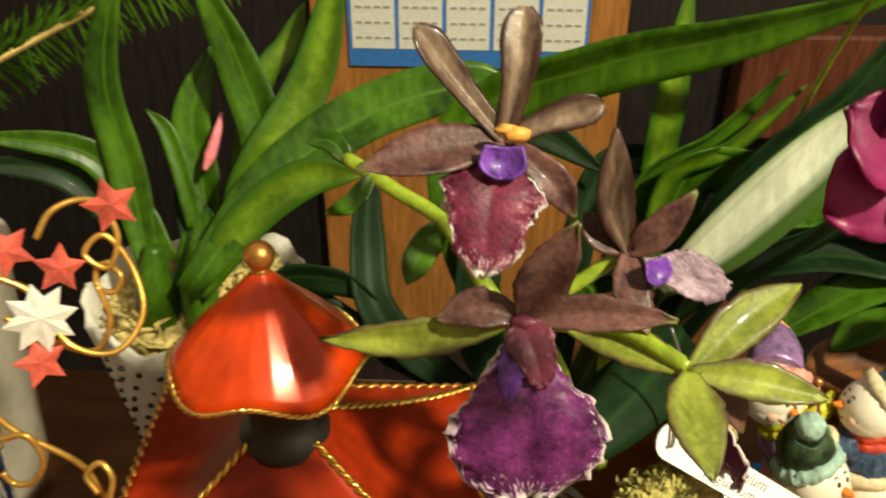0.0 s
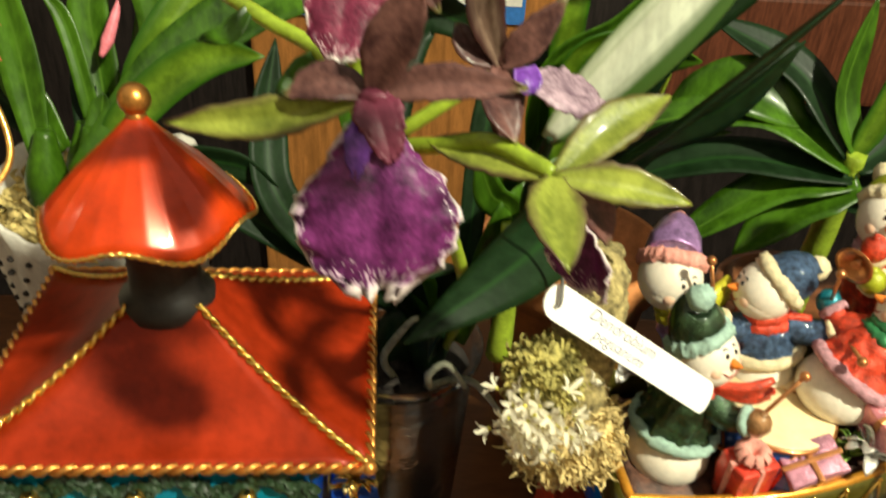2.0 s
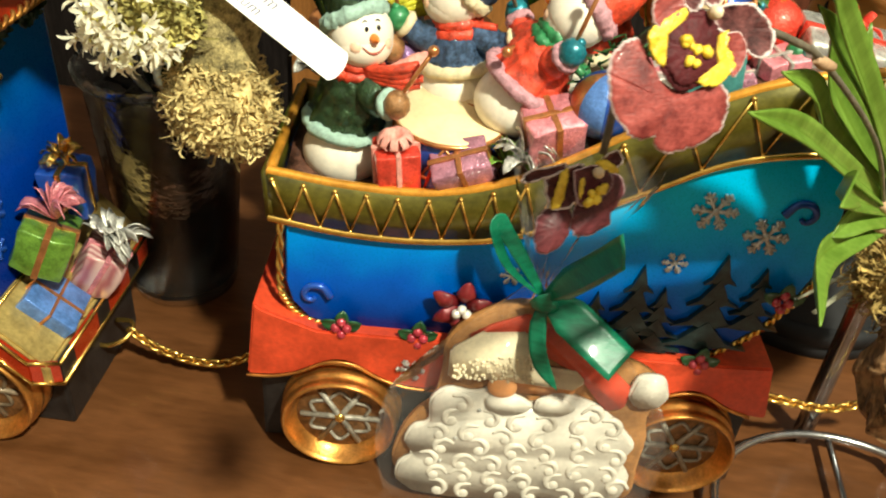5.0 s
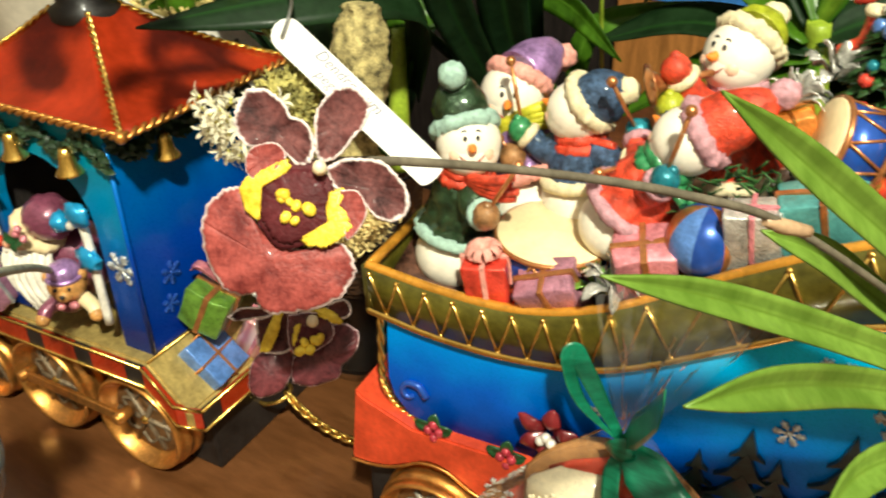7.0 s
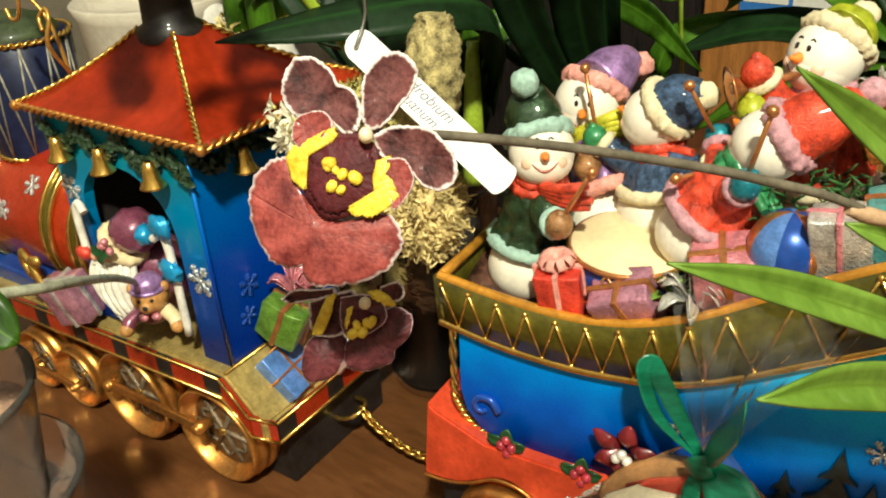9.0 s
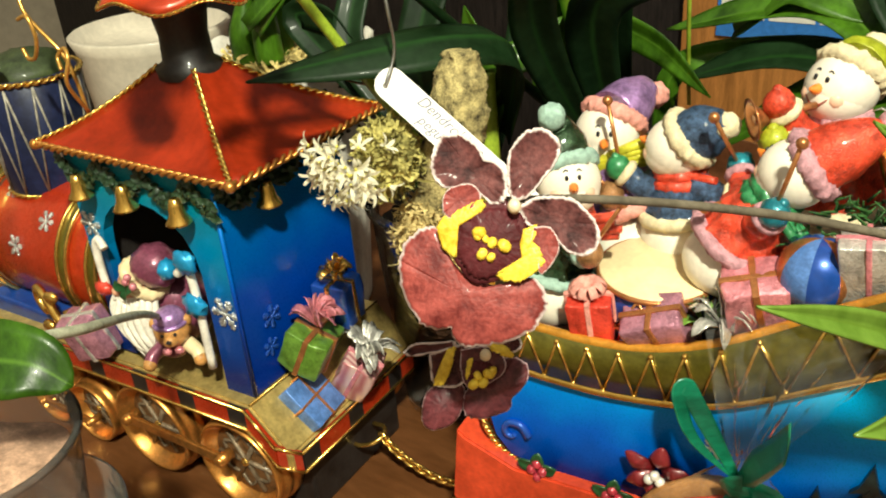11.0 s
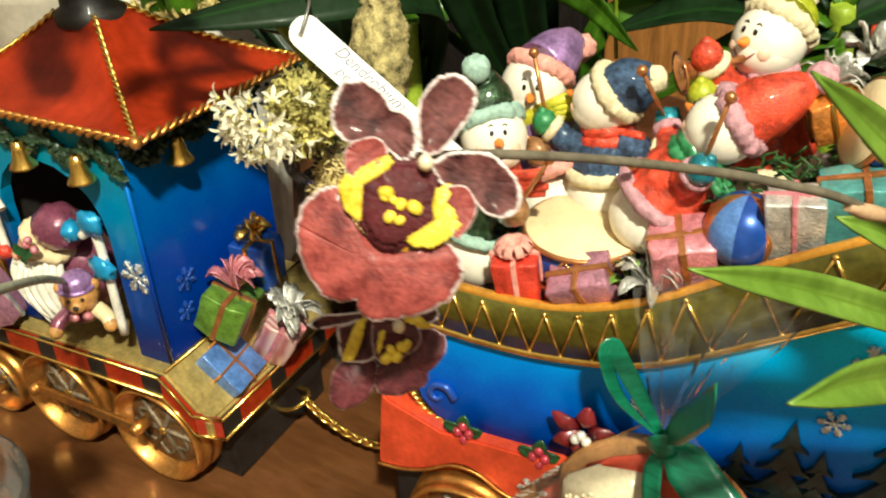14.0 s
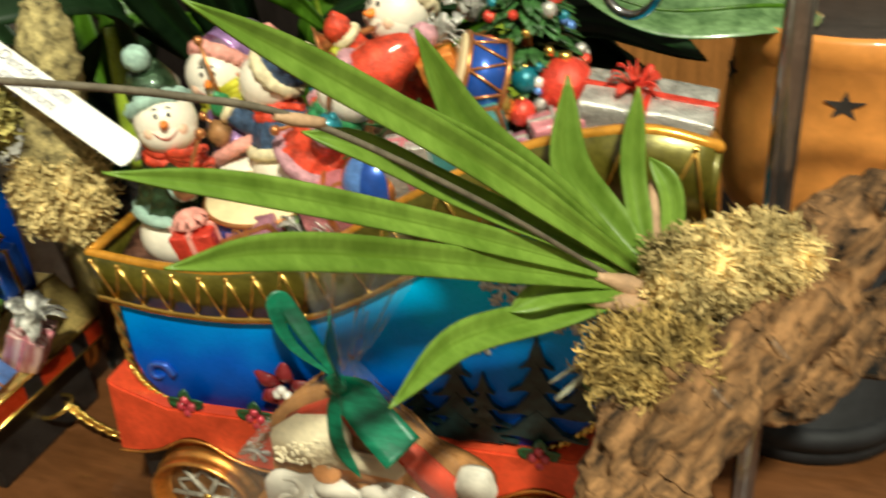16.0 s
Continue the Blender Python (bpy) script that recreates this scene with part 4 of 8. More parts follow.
def snowman(head, hr, face, up, pom, hem, hemr, base, tail, mitts, coat, fur, scarf, hat, brim, pommat, mitten, label, nod=0.25, lift=0.4):
    """A resin snowman: one mesh. head, pom, hem and base: centres; face: the way it looks, in degrees; up: the hat's way;
    tail: the end of the scarf; mitts: where its hands are."""
    mats = [RESIN, FACE, coat, fur, scarf, hat, CARROT, INK, CHEEK, LIPS, mitten, brim, pommat]
    bm = B()
    h, b, c = Vector(head), Vector(base), Vector(hem)
    f = Vector((math.cos(radians(face)), math.sin(radians(face)), 0))
    s = Vector((-f.y, f.x, 0))
    axis = (c - h).normalized()
    neck = h + axis * hr * 0.92
    ball(bm, b, hemr * 1.06, (1, 1, 0.82), 0, 26)
    # coat, its fur hem, and the scarf
    loft(bm, [neck, neck.lerp(c, 0.45), c], [hr * 0.72, hr * 1.0, hemr * 0.86, hemr], 2, 54, 24, 9, 0.085, grain=0.09)
    o = axis.orthogonal().normalized()
    fur_ring(bm, c, o, axis.cross(o), hemr * 0.98, hr * 0.23, 3, 64, 0.3)
    o = (f - axis * f.dot(axis)).normalized()
    side = axis.cross(o)
    fur_ring(bm, neck - axis * hr * 0.12, o, side, hr * 0.62, hr * 0.24, 4, 64, 0.45)
    fur_ring(bm, neck + axis * hr * 0.18, o, side, hr * 0.72, hr * 0.22, 4, 64, 0.45)
    t = Vector(tail)
    start = neck + o * hr * 0.75
    across = (t - start).cross(f).normalized()
    for e in (-1.5, -0.5, 0.5, 1.5):
        tube(bm, [start + across * e * hr * 0.1, start.lerp(t, 0.5) + across * e * hr * 0.16 + o * hr * 0.22, t + across * e * hr * 0.24 + (t - start) * 0.06 * math.sin(e * 4)], [hr * 0.16, hr * 0.17, hr * 0.19, hr * 0.12], 8, 4, n=12)
    # head with full cheeks
    ball(bm, h, hr, (1, 1, 0.98), 1, 30)
    n = Vector((0, 0, 1))
    ff = (f * math.cos(nod) + n * math.sin(nod)).normalized()
    n = (n * math.cos(nod) - f * math.sin(nod)).normalized()
    ball(bm, h - n * hr * 0.22 + ff * hr * 0.06, hr * 0.92, (1.03, 1.03, 0.84), 1, 28)
    for sd in (-1, 1):
        ball(bm, h + (ff * 0.8 + s * sd * 0.52 - n * 0.3).normalized() * hr * 0.8, hr * 0.28, m=8, seg=14)
        ball(bm, h + (ff * 0.93 + s * sd * 0.19 + n * 0.26).normalized() * hr * 0.985, hr * 0.066, (1, 1, 1.5), m=7, seg=8)
        tube(bm, [h + (ff * 0.86 + s * sd * (0.13 + 0.15 * e) + n * (0.45 + 0.06 * math.sin(math.pi * e))).normalized() * hr * 1.0 for e in (0, 0.5, 1)], hr * 0.026, 4, 7)
    tube(bm, [h + (ff * 0.93 + s * e * 0.36 - n * (0.46 - 0.24 * e * e)).normalized() * hr * 1.06 for e in (-1, -0.5, 0, 0.5, 1)], [hr * 0.014, hr * 0.062, hr * 0.014], 5, 9, n=14)
    tube(bm, [h + ff * hr * 0.85, h + ff * hr * 1.1 - n * hr * 0.04, h + ff * hr * 1.3 - n * hr * 0.02], [hr * 0.17, hr * 0.14, hr * 0.04], 9, 6)
    # hat from its fur brim to the pompom
    u, p = Vector(up).normalized(), Vector(pom)
    seat = h + u * hr * 0.54
    o = u.cross(s).normalized() if abs(u.dot(s)) < 0.9 else u.orthogonal().normalized()
    side = u.cross(o)
    fur_ring(bm, seat, o, side, hr * 0.83, hr * 0.27, 11, 84, 0.36)
    bend = seat.lerp(p, 0.5) + u * hr * lift
    loft(bm, [seat + u * hr * 0.05, bend, p - (p - bend).normalized() * hr * 0.2], [hr * 0.87, hr * 0.84, hr * 0.6, hr * 0.4, hr * 0.24], 5, 30, 18, 6, 0.07)
    ball(bm, p, hr * 0.42, m=12, seg=18, rough=0.16)
    # arms
    sh = neck.lerp(c, 0.22)
    for m in mitts:
        hp, glove = Vector(m[:3]), 10 if len(m) == 3 else m[3]
        d = hp - sh
        a = sh + (d - axis * d.dot(axis)).normalized() * hr * 0.6
        e = a.lerp(hp, 0.5) + axis * hr * 0.3
        d = (hp - e).normalized()
        loft(bm, [a, e, hp - d * hr * 0.25], [hr * 0.5, hr * 0.52, hr * 0.42, hr * 0.36], 2, 18, 12, 5, 0.08)
        o = d.orthogonal().normalized()
        fur_ring(bm, hp - d * hr * 0.22, o, d.cross(o), hr * 0.34, hr * 0.16, 3, 26, 0.3)
        ball(bm, hp + d * hr * 0.1, hr * 0.42, (1, 1, 1.05), m=glove, seg=14, rough=0.1)
        ball(bm, hp + d * hr * 0.15 - axis * hr * 0.32, hr * 0.17, m=glove, seg=9)
    return whole("snowman", bm, mats, label, "figurine", "snowman band")


snowman((0.1729, 0.0690, 0.2170), 0.0128, -53, (-0.45, 0.34, 0.8), (0.1658, 0.0691, 0.2428), (0.1685, 0.0700, 0.1785), 0.0168, (0.1675, 0.0685, 0.1655), (0.1985, 0.0600, 0.2075),
        ((0.1911, 0.0504, 0.1984),), GREENCOAT, SEAFOAM, REDKNIT, GREENCOAT, SEAFOAM, SEAFOAM, TANMITT, "snowman figurine in dark green coat and hat with red scarf")
drumstick((0.1911, 0.0504, 0.1984), (0.2044, 0.0506, 0.2221))
drumstick((0.1810, 0.0925, 0.2040), (0.1755, 0.0890, 0.2115))
snowman((0.1682, 0.1135, 0.2212), 0.0139, -70, (0.12, 0.62, 0.75), (0.1770, 0.1440, 0.2301), (0.1860, 0.1040, 0.1915), 0.0165, (0.1870, 0.1000, 0.1795), (0.1930, 0.1110, 0.2190),
        ((0.1810, 0.0925, 0.2030),), PURPLE, SALMON, MUSTARD, PURPLE, SALMON, SALMON, TANMITT, "snowman figurine in purple coat and hat with mustard scarf", 0.05)
snowman((0.2045, 0.1004, 0.2255), 0.0125, 178, (0.72, 0.05, 0.66), (0.2232, 0.1013, 0.2370), (0.2090, 0.1000, 0.1985), 0.0160, (0.2090, 0.0990, 0.1880), (0.2230, 0.0930, 0.2130),
        ((0.1836, 0.0940, 0.2146), (0.2345, 0.0900, 0.2152)), NAVY, IVORY, REDKNIT, NAVY, IVORY, IVORY, GREENSCARF, "snowman figurine in navy glitter coat with ivory fur hat", 0.1)
drumstick((0.1836, 0.0940, 0.2146), (0.1767, 0.0951, 0.2426))
drumstick((0.2345, 0.0900, 0.2152), (0.2305, 0.0612, 0.2212))
snowman((0.2547, 0.0789, 0.2320), 0.0125, 160, (0.78, 0.2, 0.55), (0.2811, 0.0904, 0.2502), (0.2385, 0.0760, 0.2035), 0.0165, (0.2360, 0.0775, 0.1945), (0.2610, 0.0700, 0.2130),
        ((0.2535, 0.0610, 0.2239), (0.2312, 0.0967, 0.2225)), REDKNIT, DUSTPINK, GREENSCARF, REDKNIT, DUSTPINK, DUSTPINK, TEAL, "snowman figurine in red coat and hat with pink fur", 0.3)
drumstick((0.2535, 0.0610, 0.2239), (0.2605, 0.0579, 0.2515))
drumstick((0.2312, 0.0967, 0.2225), (0.2236, 0.0840, 0.2460))
snowman((0.2576, 0.1205, 0.2504), 0.0132, -117, (0.3, 0.62, 0.62), (0.2628, 0.1430, 0.2600), (0.2640, 0.1180, 0.2050), 0.0175, (0.2640, 0.1160, 0.1900), (0.2700, 0.1050, 0.2330),
        ((0.2437, 0.0945, 0.2362), (0.2425, 0.0985, 0.2484, 2)), REDKNIT, IVORY, DUSTPINK, LIME, IVORY, IVORY, LIME, "large snowman figurine blowing a copper horn in red coat", 0.2, 0.12)
# the horn that the large one blows
horn = thing("toy_horn", (0.233, 0.1, 0.235), "small copper toy horn held by the large snowman", "toy horn")
bm = B()
a, e = Vector((0.2525, 0.1085, 0.2470)), Vector((0.2345, 0.0950, 0.2432))
tube(bm, [a, e], [0.0014, 0.002], 9)
t = (e - a).normalized().to_track_quat("Z", "Y").to_matrix().to_4x4()
lathe(bm, [(0.002, -0.007), (0.0032, -0.0045), (0.0036, -0.003), (0.0054, -0.0008), (0.0078, 0.0002), (0.0082, 0.0008), (0.0062, 0.0005), (0.003, -0.0025), (0, -0.004)], e, 24, turn=t)
part("horn_body", bm, COPPER, horn)


def toy_drum(c, r, h, face, label):
    m = Matrix.Translation(c) @ Vector(face).to_track_quat("Z", "Y").to_matrix().to_4x4()
    ob = thing("toy_drum", c, label, "toy drum")
    bm = B()
    lathe(bm, [(0, -h), (r * 0.97, -h), (r * 0.97, -0.001), (0, -0.001)], turn=m, seg=36)
    part("shell", bm, DEEPBLUE, ob, "blue drum shell")
    bm = B()
    lathe(bm, [(0, 0.0002), (r * 0.96, 0.0002), (r * 0.99, -0.0005), (r * 0.97, -0.002)], turn=m, seg=36)
    part("skin", bm, CREAM, ob, "cream drum skin")
    for z in (-0.0014, -h + 0.0006):
        bm = B()
        tube(bm, [m @ Vector((r * math.cos(a), r * math.sin(a), z)) for a in (math.tau * k / 36 for k in range(36))], 0.0011, 6, closed=True)
        part("hoop", bm, COPPER, ob)
    for k in range(16):
        bm = B()
        a, b = math.tau * k / 16, math.tau * (k + 1) / 16
        za, zb = (-0.002, -h) if k % 2 else (-h, -0.002)
        tube(bm, [m @ Vector((r * math.cos(a), r * math.sin(a), za)), m @ Vector((r * math.cos(b), r * math.sin(b), zb))], 0.0006, 5)
        part("cord", bm, COPPER, ob)
    return ob


toy_drum((0.2105, 0.0720, 0.1870), 0.0232, 0.018, (0.03, -0.06, 1.0), "toy drum with cream skin and blue sides")
toy_drum((0.2215, 0.0915, 0.1900), 0.011, 0.01, (-0.1, -0.14, 0.98), "small cream toy drum under the band")
toy_drum((0.2965, 0.083, 0.2405), 0.0142, 0.016, (-0.85, -0.4, 0.3), "upright toy drum with cream skin")


def gift(c, size, turn, paper, band, label, bow=True, group="gift boxes"):
    m = pose(*c, *turn)
    ob = thing("gift_box", c, label, "gift", group)
    bm = B()
    box(bm, size, None, min(size) * 0.1)
    bmesh.ops.subdivide_edges(bm, edges=bm.edges, cuts=2, use_grid_fill=True)
    for v in bm.verts:
        w = m @ v.co
        v.co = w + Vector((noise.noise(w * 130), noise.noise(w * 130 + Vector((7, 0, 0))), noise.noise(w * 130 + Vector((0, 7, 0))))) * min(size) * 0.085
    for f in bm.faces:
        f.smooth = True
    part("box", bm, paper, ob)
    bm = B()
    w = max(0.0014, min(size) * 0.14)
    box(bm, (w, size[1] + 0.0014, size[2] + 0.0014), m, 0.0005)
    part("ribbon", bm, band, ob)
    bm = B()
    box(bm, (size[0] + 0.0014, w, size[2] + 0.0016), m, 0.0005)
    part("ribbon", bm, band, ob)
    if bow:
        r = min(size[0], size[1]) * 0.42
        for k in range(9):
            a = math.tau * k / 9 + 0.3
            bm = B()
            p = m @ Vector((0, 0, size[2] / 2))
            d = m.to_3x3() @ Vector((math.cos(a), math.sin(a), 0)).normalized()
            u = m.to_3x3() @ Vector((0, 0, 1))
            blade(bm, [p, p + d * r * 0.55 + u * r * 0.9, p + d * r * 1.1 + u * r * 0.45, p + d * r * 0.6 + u * r * 0.1, p + u * r * 0.1], r * 0.5, u, 0.1, 14, 3, shape="strap")
            part("bow_loop", bm, band, ob, solid=0.0004)
    return ob


PINK = mat("pink_foil", (0.75, 0.26, 0.3), 0.26, 0.4, 0.5, 0.3, 140, 1.0)
REDFOIL = mat("red_foil", (0.75, 0.06, 0.035), 0.24, 0.35, 0.5, 0.3, 140, 0.9)
ORANGEFOIL = mat("orange_foil", (0.75, 0.25, 0.05), 0.26, 0.35, 0.5, 0.3, 140, 0.8)
BLUEFOIL = mat("blue_foil", (0.1, 0.22, 0.55), 0.3, 0.25, 0.5, 0.25, 120, 0.4)
GREENFOIL = mat("green_foil", (0.12, 0.24, 0.03), 0.3, 0.25, 0.5, 0.3, 150, 0.4)
SILVERFOIL = mat("silver_foil", (0.62, 0.6, 0.55), 0.26, 0.6, 0.3, 0.3, 160, 0.9)
TEALFOIL = mat("teal_foil", (0.08, 0.28, 0.27), 0.35, 0.2, 0.4, 0.25, 120, 0.4)
STRIPED = mat("pink_striped_foil", (0.5, 0.24, 0.24), 0.3, 0.3, 0.5, 0.2, 140, 0.5)
nt = STRIPED.node_tree
wave = node(nt, "TexWave", Scale=110.0, Distortion=0.6)
wave.bands_direction = "Y"
tc, pick = nt.nodes.new("ShaderNodeTexCoord"), nt.nodes.new("ShaderNodeMix")
pick.data_type = "RGBA"
pick.inputs[6].default_value, pick.inputs[7].default_value = (0.42, 0.14, 0.16, 1), (0.72, 0.5, 0.46, 1)
nt.links.new(tc.outputs["Object"], wave.inputs["Vector"])
nt.links.new(wave.outputs["Fac"], pick.inputs[0])
nt.links.new(pick.outputs[2], nt.nodes["Principled BSDF"].inputs["Base Color"])
MAUVE = mat("mauve_foil", (0.5, 0.22, 0.3), 0.26, 0.4, 0.5, 0.3, 140, 1.0)
gift((0.1935, 0.0495, 0.1700), (0.018, 0.015, 0.026), (8, -6, 20), REDFOIL, SALMON, "red foil gift box with pink bow beside the rail")
gift((0.2200, 0.0525, 0.1735), (0.023, 0.016, 0.02), (25, -22, 8), MAUVE, COPPER, "mauve gift box with copper ribbon beside the rail", False)
gift((0.2520, 0.0595, 0.1925), (0.022, 0.018, 0.02), (18, -14, 20), PINK, COPPER, "pink gift box with copper ribbon on the load", False)
gift((0.2850, 0.0625, 0.2115), (0.018, 0.013, 0.023), (10, -8, 10), SILVERFOIL, PINK, "narrow silver gift box with pink ribbon", False)
gift((0.304, 0.0725, 0.2175), (0.027, 0.016, 0.024), (10, -14, 12), TEALFOIL, COPPER, "teal gift box with copper ribbon on the load", False)
gift((0.211, 0.052, 0.168), (0.012, 0.012, 0.014), (10, 10, 40), BLUEFOIL, REDFOIL, "small blue gift box between larger gifts", False)
gift((0.3615, 0.094, 0.2245), (0.045, 0.026, 0.018), (8, 8, 2), SILVERFOIL, REDFOIL, "silver gift box with red ribbon on the rail end", False)
gift((0.333, 0.083, 0.221), (0.018, 0.014, 0.012), (6, -10, 25), PINK, SILVERFOIL, "small pink gift box near the rail", False)
gift((0.318, 0.078, 0.213), (0.014, 0.012, 0.011), (6, -18, 5), MAUVE, SILVERFOIL, "small mauve gift box near the rail", False)
gift((0.345, 0.088, 0.224), (0.013, 0.012, 0.011), (6, 0, 10), TEALFOIL, GREENFOIL, "small teal gift box near the rail", False)
gift((0.2855, 0.0935, 0.2370), (0.014, 0.012, 0.016), (10, -20, 25), ORANGEFOIL, BRASS, "orange foil gift box behind the red hat", False)
# silver wrapped bow between gifts
def foil_bow(c, r, material, label, n=16):
    ob = thing("foil_bow", c, label, "bow", "foil bows")
    for k in range(n):
        bm = B()
        d = Vector((random.gauss(0, 1), random.gauss(0, 1), abs(random.gauss(0, 1)))).normalized()
        p = Vector(c)
        blade(bm, [p, p + d * r * 0.6 + Vector((0, 0, r * 0.3)), p + d * r], r * 0.38, (random.random(), 0.3, 1), 0.2, 7, 3, shape="oval")
        part("foil_leaf", bm, material, ob, solid=0.0004)
    return ob


foil_bow((0.243, 0.053, 0.18), 0.014, SILVERFOIL, "crumpled silver foil bow between the gifts")
foil_bow((0.283, 0.098, 0.243), 0.013, SILVERFOIL, "silver foil leaves behind the red hat")
foil_bow((0.291, 0.112, 0.25), 0.013, SILVERFOIL, "silver foil leaves beside the small tree")
foil_bow((0.15, 0.088, 0.188), 0.014, SILVERFOIL, "crumpled silver foil bow behind the green snowman")
foil_bow((0.358, 0.092, 0.234), 0.0105, REDFOIL, "red foil bow on the silver gift", 12)
foil_bow((0.236, 0.056, 0.176), 0.011, GREENFOIL, "dark green foil leaves between the gifts")
# beach ball
bm = B()
bc = Vector((0.2695, 0.0635, 0.2045))
ball(bm, bc, 0.0132, seg=24)
for f in bm.faces:
    a = math.atan2(f.calc_center_median().y - bc.y, f.calc_center_median().x - bc.x)
    f.material_index = int((a / math.tau * 8) % 8) % 3
whole("toy_ball", bm, [DEEPBLUE, COPPER, BLUEFOIL], "blue and copper striped toy ball among the gifts", "toy ball")
for c, r, m, lab in (((0.331, 0.1018, 0.2305), 0.0112, REDFOIL, "shiny red bauble beside the small tree"), ((0.3115, 0.0845, 0.2275), 0.0062, BRASS, "small gold glass bauble among the gifts"), ((0.319, 0.0865, 0.2255), 0.0052, REDFOIL, "small red glass bauble among the gifts"), ((0.318, 0.095, 0.2345), 0.0052, TEAL, "small teal glass bauble among the gifts"), ((0.3385, 0.0865, 0.2265), 0.0045, GREENSCARF, "small green glass bauble among the gifts")):
    bm = B()
    ball(bm, c, r, seg=20)
    lathe(bm, [(r * 0.22, r * 0.95), (r * 0.22, r * 1.15), (0, r * 1.16)], c, 10, 1)
    whole("bauble", bm, [m, BRASS], lab, "bauble", "baubles")
# sprigs of green beside the red-hatted snowman
FIRGREEN = mat("fir_green", (0.03, 0.1, 0.02), 0.5, 0, 0.2, 0.4, 250, 0.4)
for c, n in (((0.268, 0.072, 0.212), 60), ((0.276, 0.08, 0.222), 50)):
    bm = B()
    for k in range(n):
        p = Vector(c) + Vector((random.uniform(-0.013, 0.013), random.uniform(-0.006, 0.006), random.uniform(-0.004, 0.004)))
        d = Vector((random.uniform(-1, 1), random.uniform(-1, 0.3), random.uniform(0, 1))) * 0.006
        tube(bm, [p, p + d], [0.0007, 0.0002], 4)
    whole("fir_sprig", bm, FIRGREEN, "green fir sprig in the load", "greenery", "fir sprigs")
# red felt stocking hung on the little tree
stocking = thing("toy_stocking", (0.2985, 0.1165, 0.2555), "small red toy stocking with white cuff on the tree", "ornament")
bm = B()
tube(bm, [(0.3005, 0.116, 0.2735), (0.3, 0.1165, 0.267), (0.2985, 0.117, 0.262), (0.2945, 0.1175, 0.2595), (0.2905, 0.118, 0.2585)], [0.0032, 0.0034, 0.0038, 0.0034, 0.0022], 12, n=20)
part("foot", bm, REDKNIT, stocking, "glossy red stocking")
bm = B()
fur_ring(bm, Vector((0.3005, 0.116, 0.274)), Vector((1, 0, 0)), Vector((0, 1, 0)), 0.0028, 0.0018, 0, 18)
part("cuff", bm, IVORY, stocking, "white fur cuff")
# little tree with beads
tree = thing("christmas_tree", (0.313, 0.114, 0.2), "small green toy Christmas tree hung with coloured beads", "toy tree")
bm = B()
for k in range(420):
    z = random.random() ** 1.2
    r = 0.024 * (1 - z) ** 0.9 + 0.002
    a = random.uniform(0, math.tau)
    p = Vector((0.313 + r * math.cos(a), 0.114 + r * math.sin(a), 0.205 + 0.085 * z))
    d = Vector((math.cos(a), math.sin(a), -0.35)) * 0.008
    blade(bm, [p - d * 0.7, p + Vector((0, 0, 0.001)), p + d * 0.7], 0.0045, (0, 0, 1), 0.2, 5, 2, shape="oval")
part("crown", bm, FIRGREEN, tree, solid=0.0005)
bm = B()
tube(bm, [(0.313, 0.114, 0.2), (0.313, 0.114, 0.285)], [0.003, 0.001], 8)
part("trunk", bm, COPPER, tree)
beadmats = [BRASS, REDFOIL, SILVERFOIL, TEAL, PEARL, BLUEFOIL]
for k in range(54):
    z = random.random() * 0.92
    r = 0.027 * (1 - z) ** 0.9 + 0.003
    a = random.uniform(math.pi, math.tau * 1.05)
    bm = B()
    ball(bm, (0.313 + r * math.cos(a), 0.114 + r * math.sin(a), 0.207 + 0.085 * z), random.uniform(0.0016, 0.0034), seg=10)
    part("bead", bm, beadmats[k % 6], tree)
stocking = thing("toy_stocking", (0.296, 0.15, 0.285), "tiny red toy stocking on the little tree", "ornament")
bm = B()
tube(bm, [(0.3, 0.122, 0.288), (0.299, 0.122, 0.281), (0.2955, 0.121, 0.2775), (0.2915, 0.12, 0.2765)], [0.0035, 0.0034, 0.0034, 0.0024], 10)
part("sock", bm, REDFOIL, stocking)

# ---- toys on the locomotive ----
before = set(scene.objects)
gift((0.0395, 0.0375, 0.0785), (0.0265, 0.026, 0.009), (0, 45, 8), BLUEFOIL, COPPER, "blue foil gift box with copper ribbon on the sloping deck", False)
gift((0.0375, 0.0455, 0.1065), (0.023, 0.027, 0.021), (-6, 24, 14), GREENFOIL, COPPER, "green foil gift box with pink bow on the deck", False)
foil_bow((0.0425, 0.0475, 0.1195), 0.0155, PINK, "crumpled pink foil bow on the green gift", 22)
gift((0.0505, 0.0645, 0.082), (0.02, 0.02, 0.026), (10, 30, 20), STRIPED, PINK, "pink striped gift box with silver bow on the deck", False)
foil_bow((0.0585, 0.0655, 0.0945), 0.0185, SILVERFOIL, "crumpled silver foil bow on the striped gift", 24)
gift((0.0385, 0.0715, 0.121), (0.02, 0.02, 0.026), (4, 0, 8), DEEPBLUE, BRASS, "dark blue gift box with gold bow against the cab", False)
foil_bow((0.0395, 0.0695, 0.1375), 0.0105, BRASS, "curled gold foil bow on the dark gift", 20)
gift((-0.087, 0.003, 0.104), (0.022, 0.018, 0.027), (10, -14, 16), MAUVE, SILVERFOIL, "mauve gift box with silver ribbon beside the cab", False)
PLUM = mat("plum_cap", (0.2, 0.05, 0.09), 0.3, 0.2, 0.5, 0.3, 120, 0.2)
BEARD = mat("white_beard", (0.8, 0.74, 0.64), 0.5, 0, 0.2, 0.15, 160, 0.5)
SKIN = mat("peach_paint", (0.65, 0.32, 0.2), 0.45, 0, 0.3, 0.12, 120, 0.1)
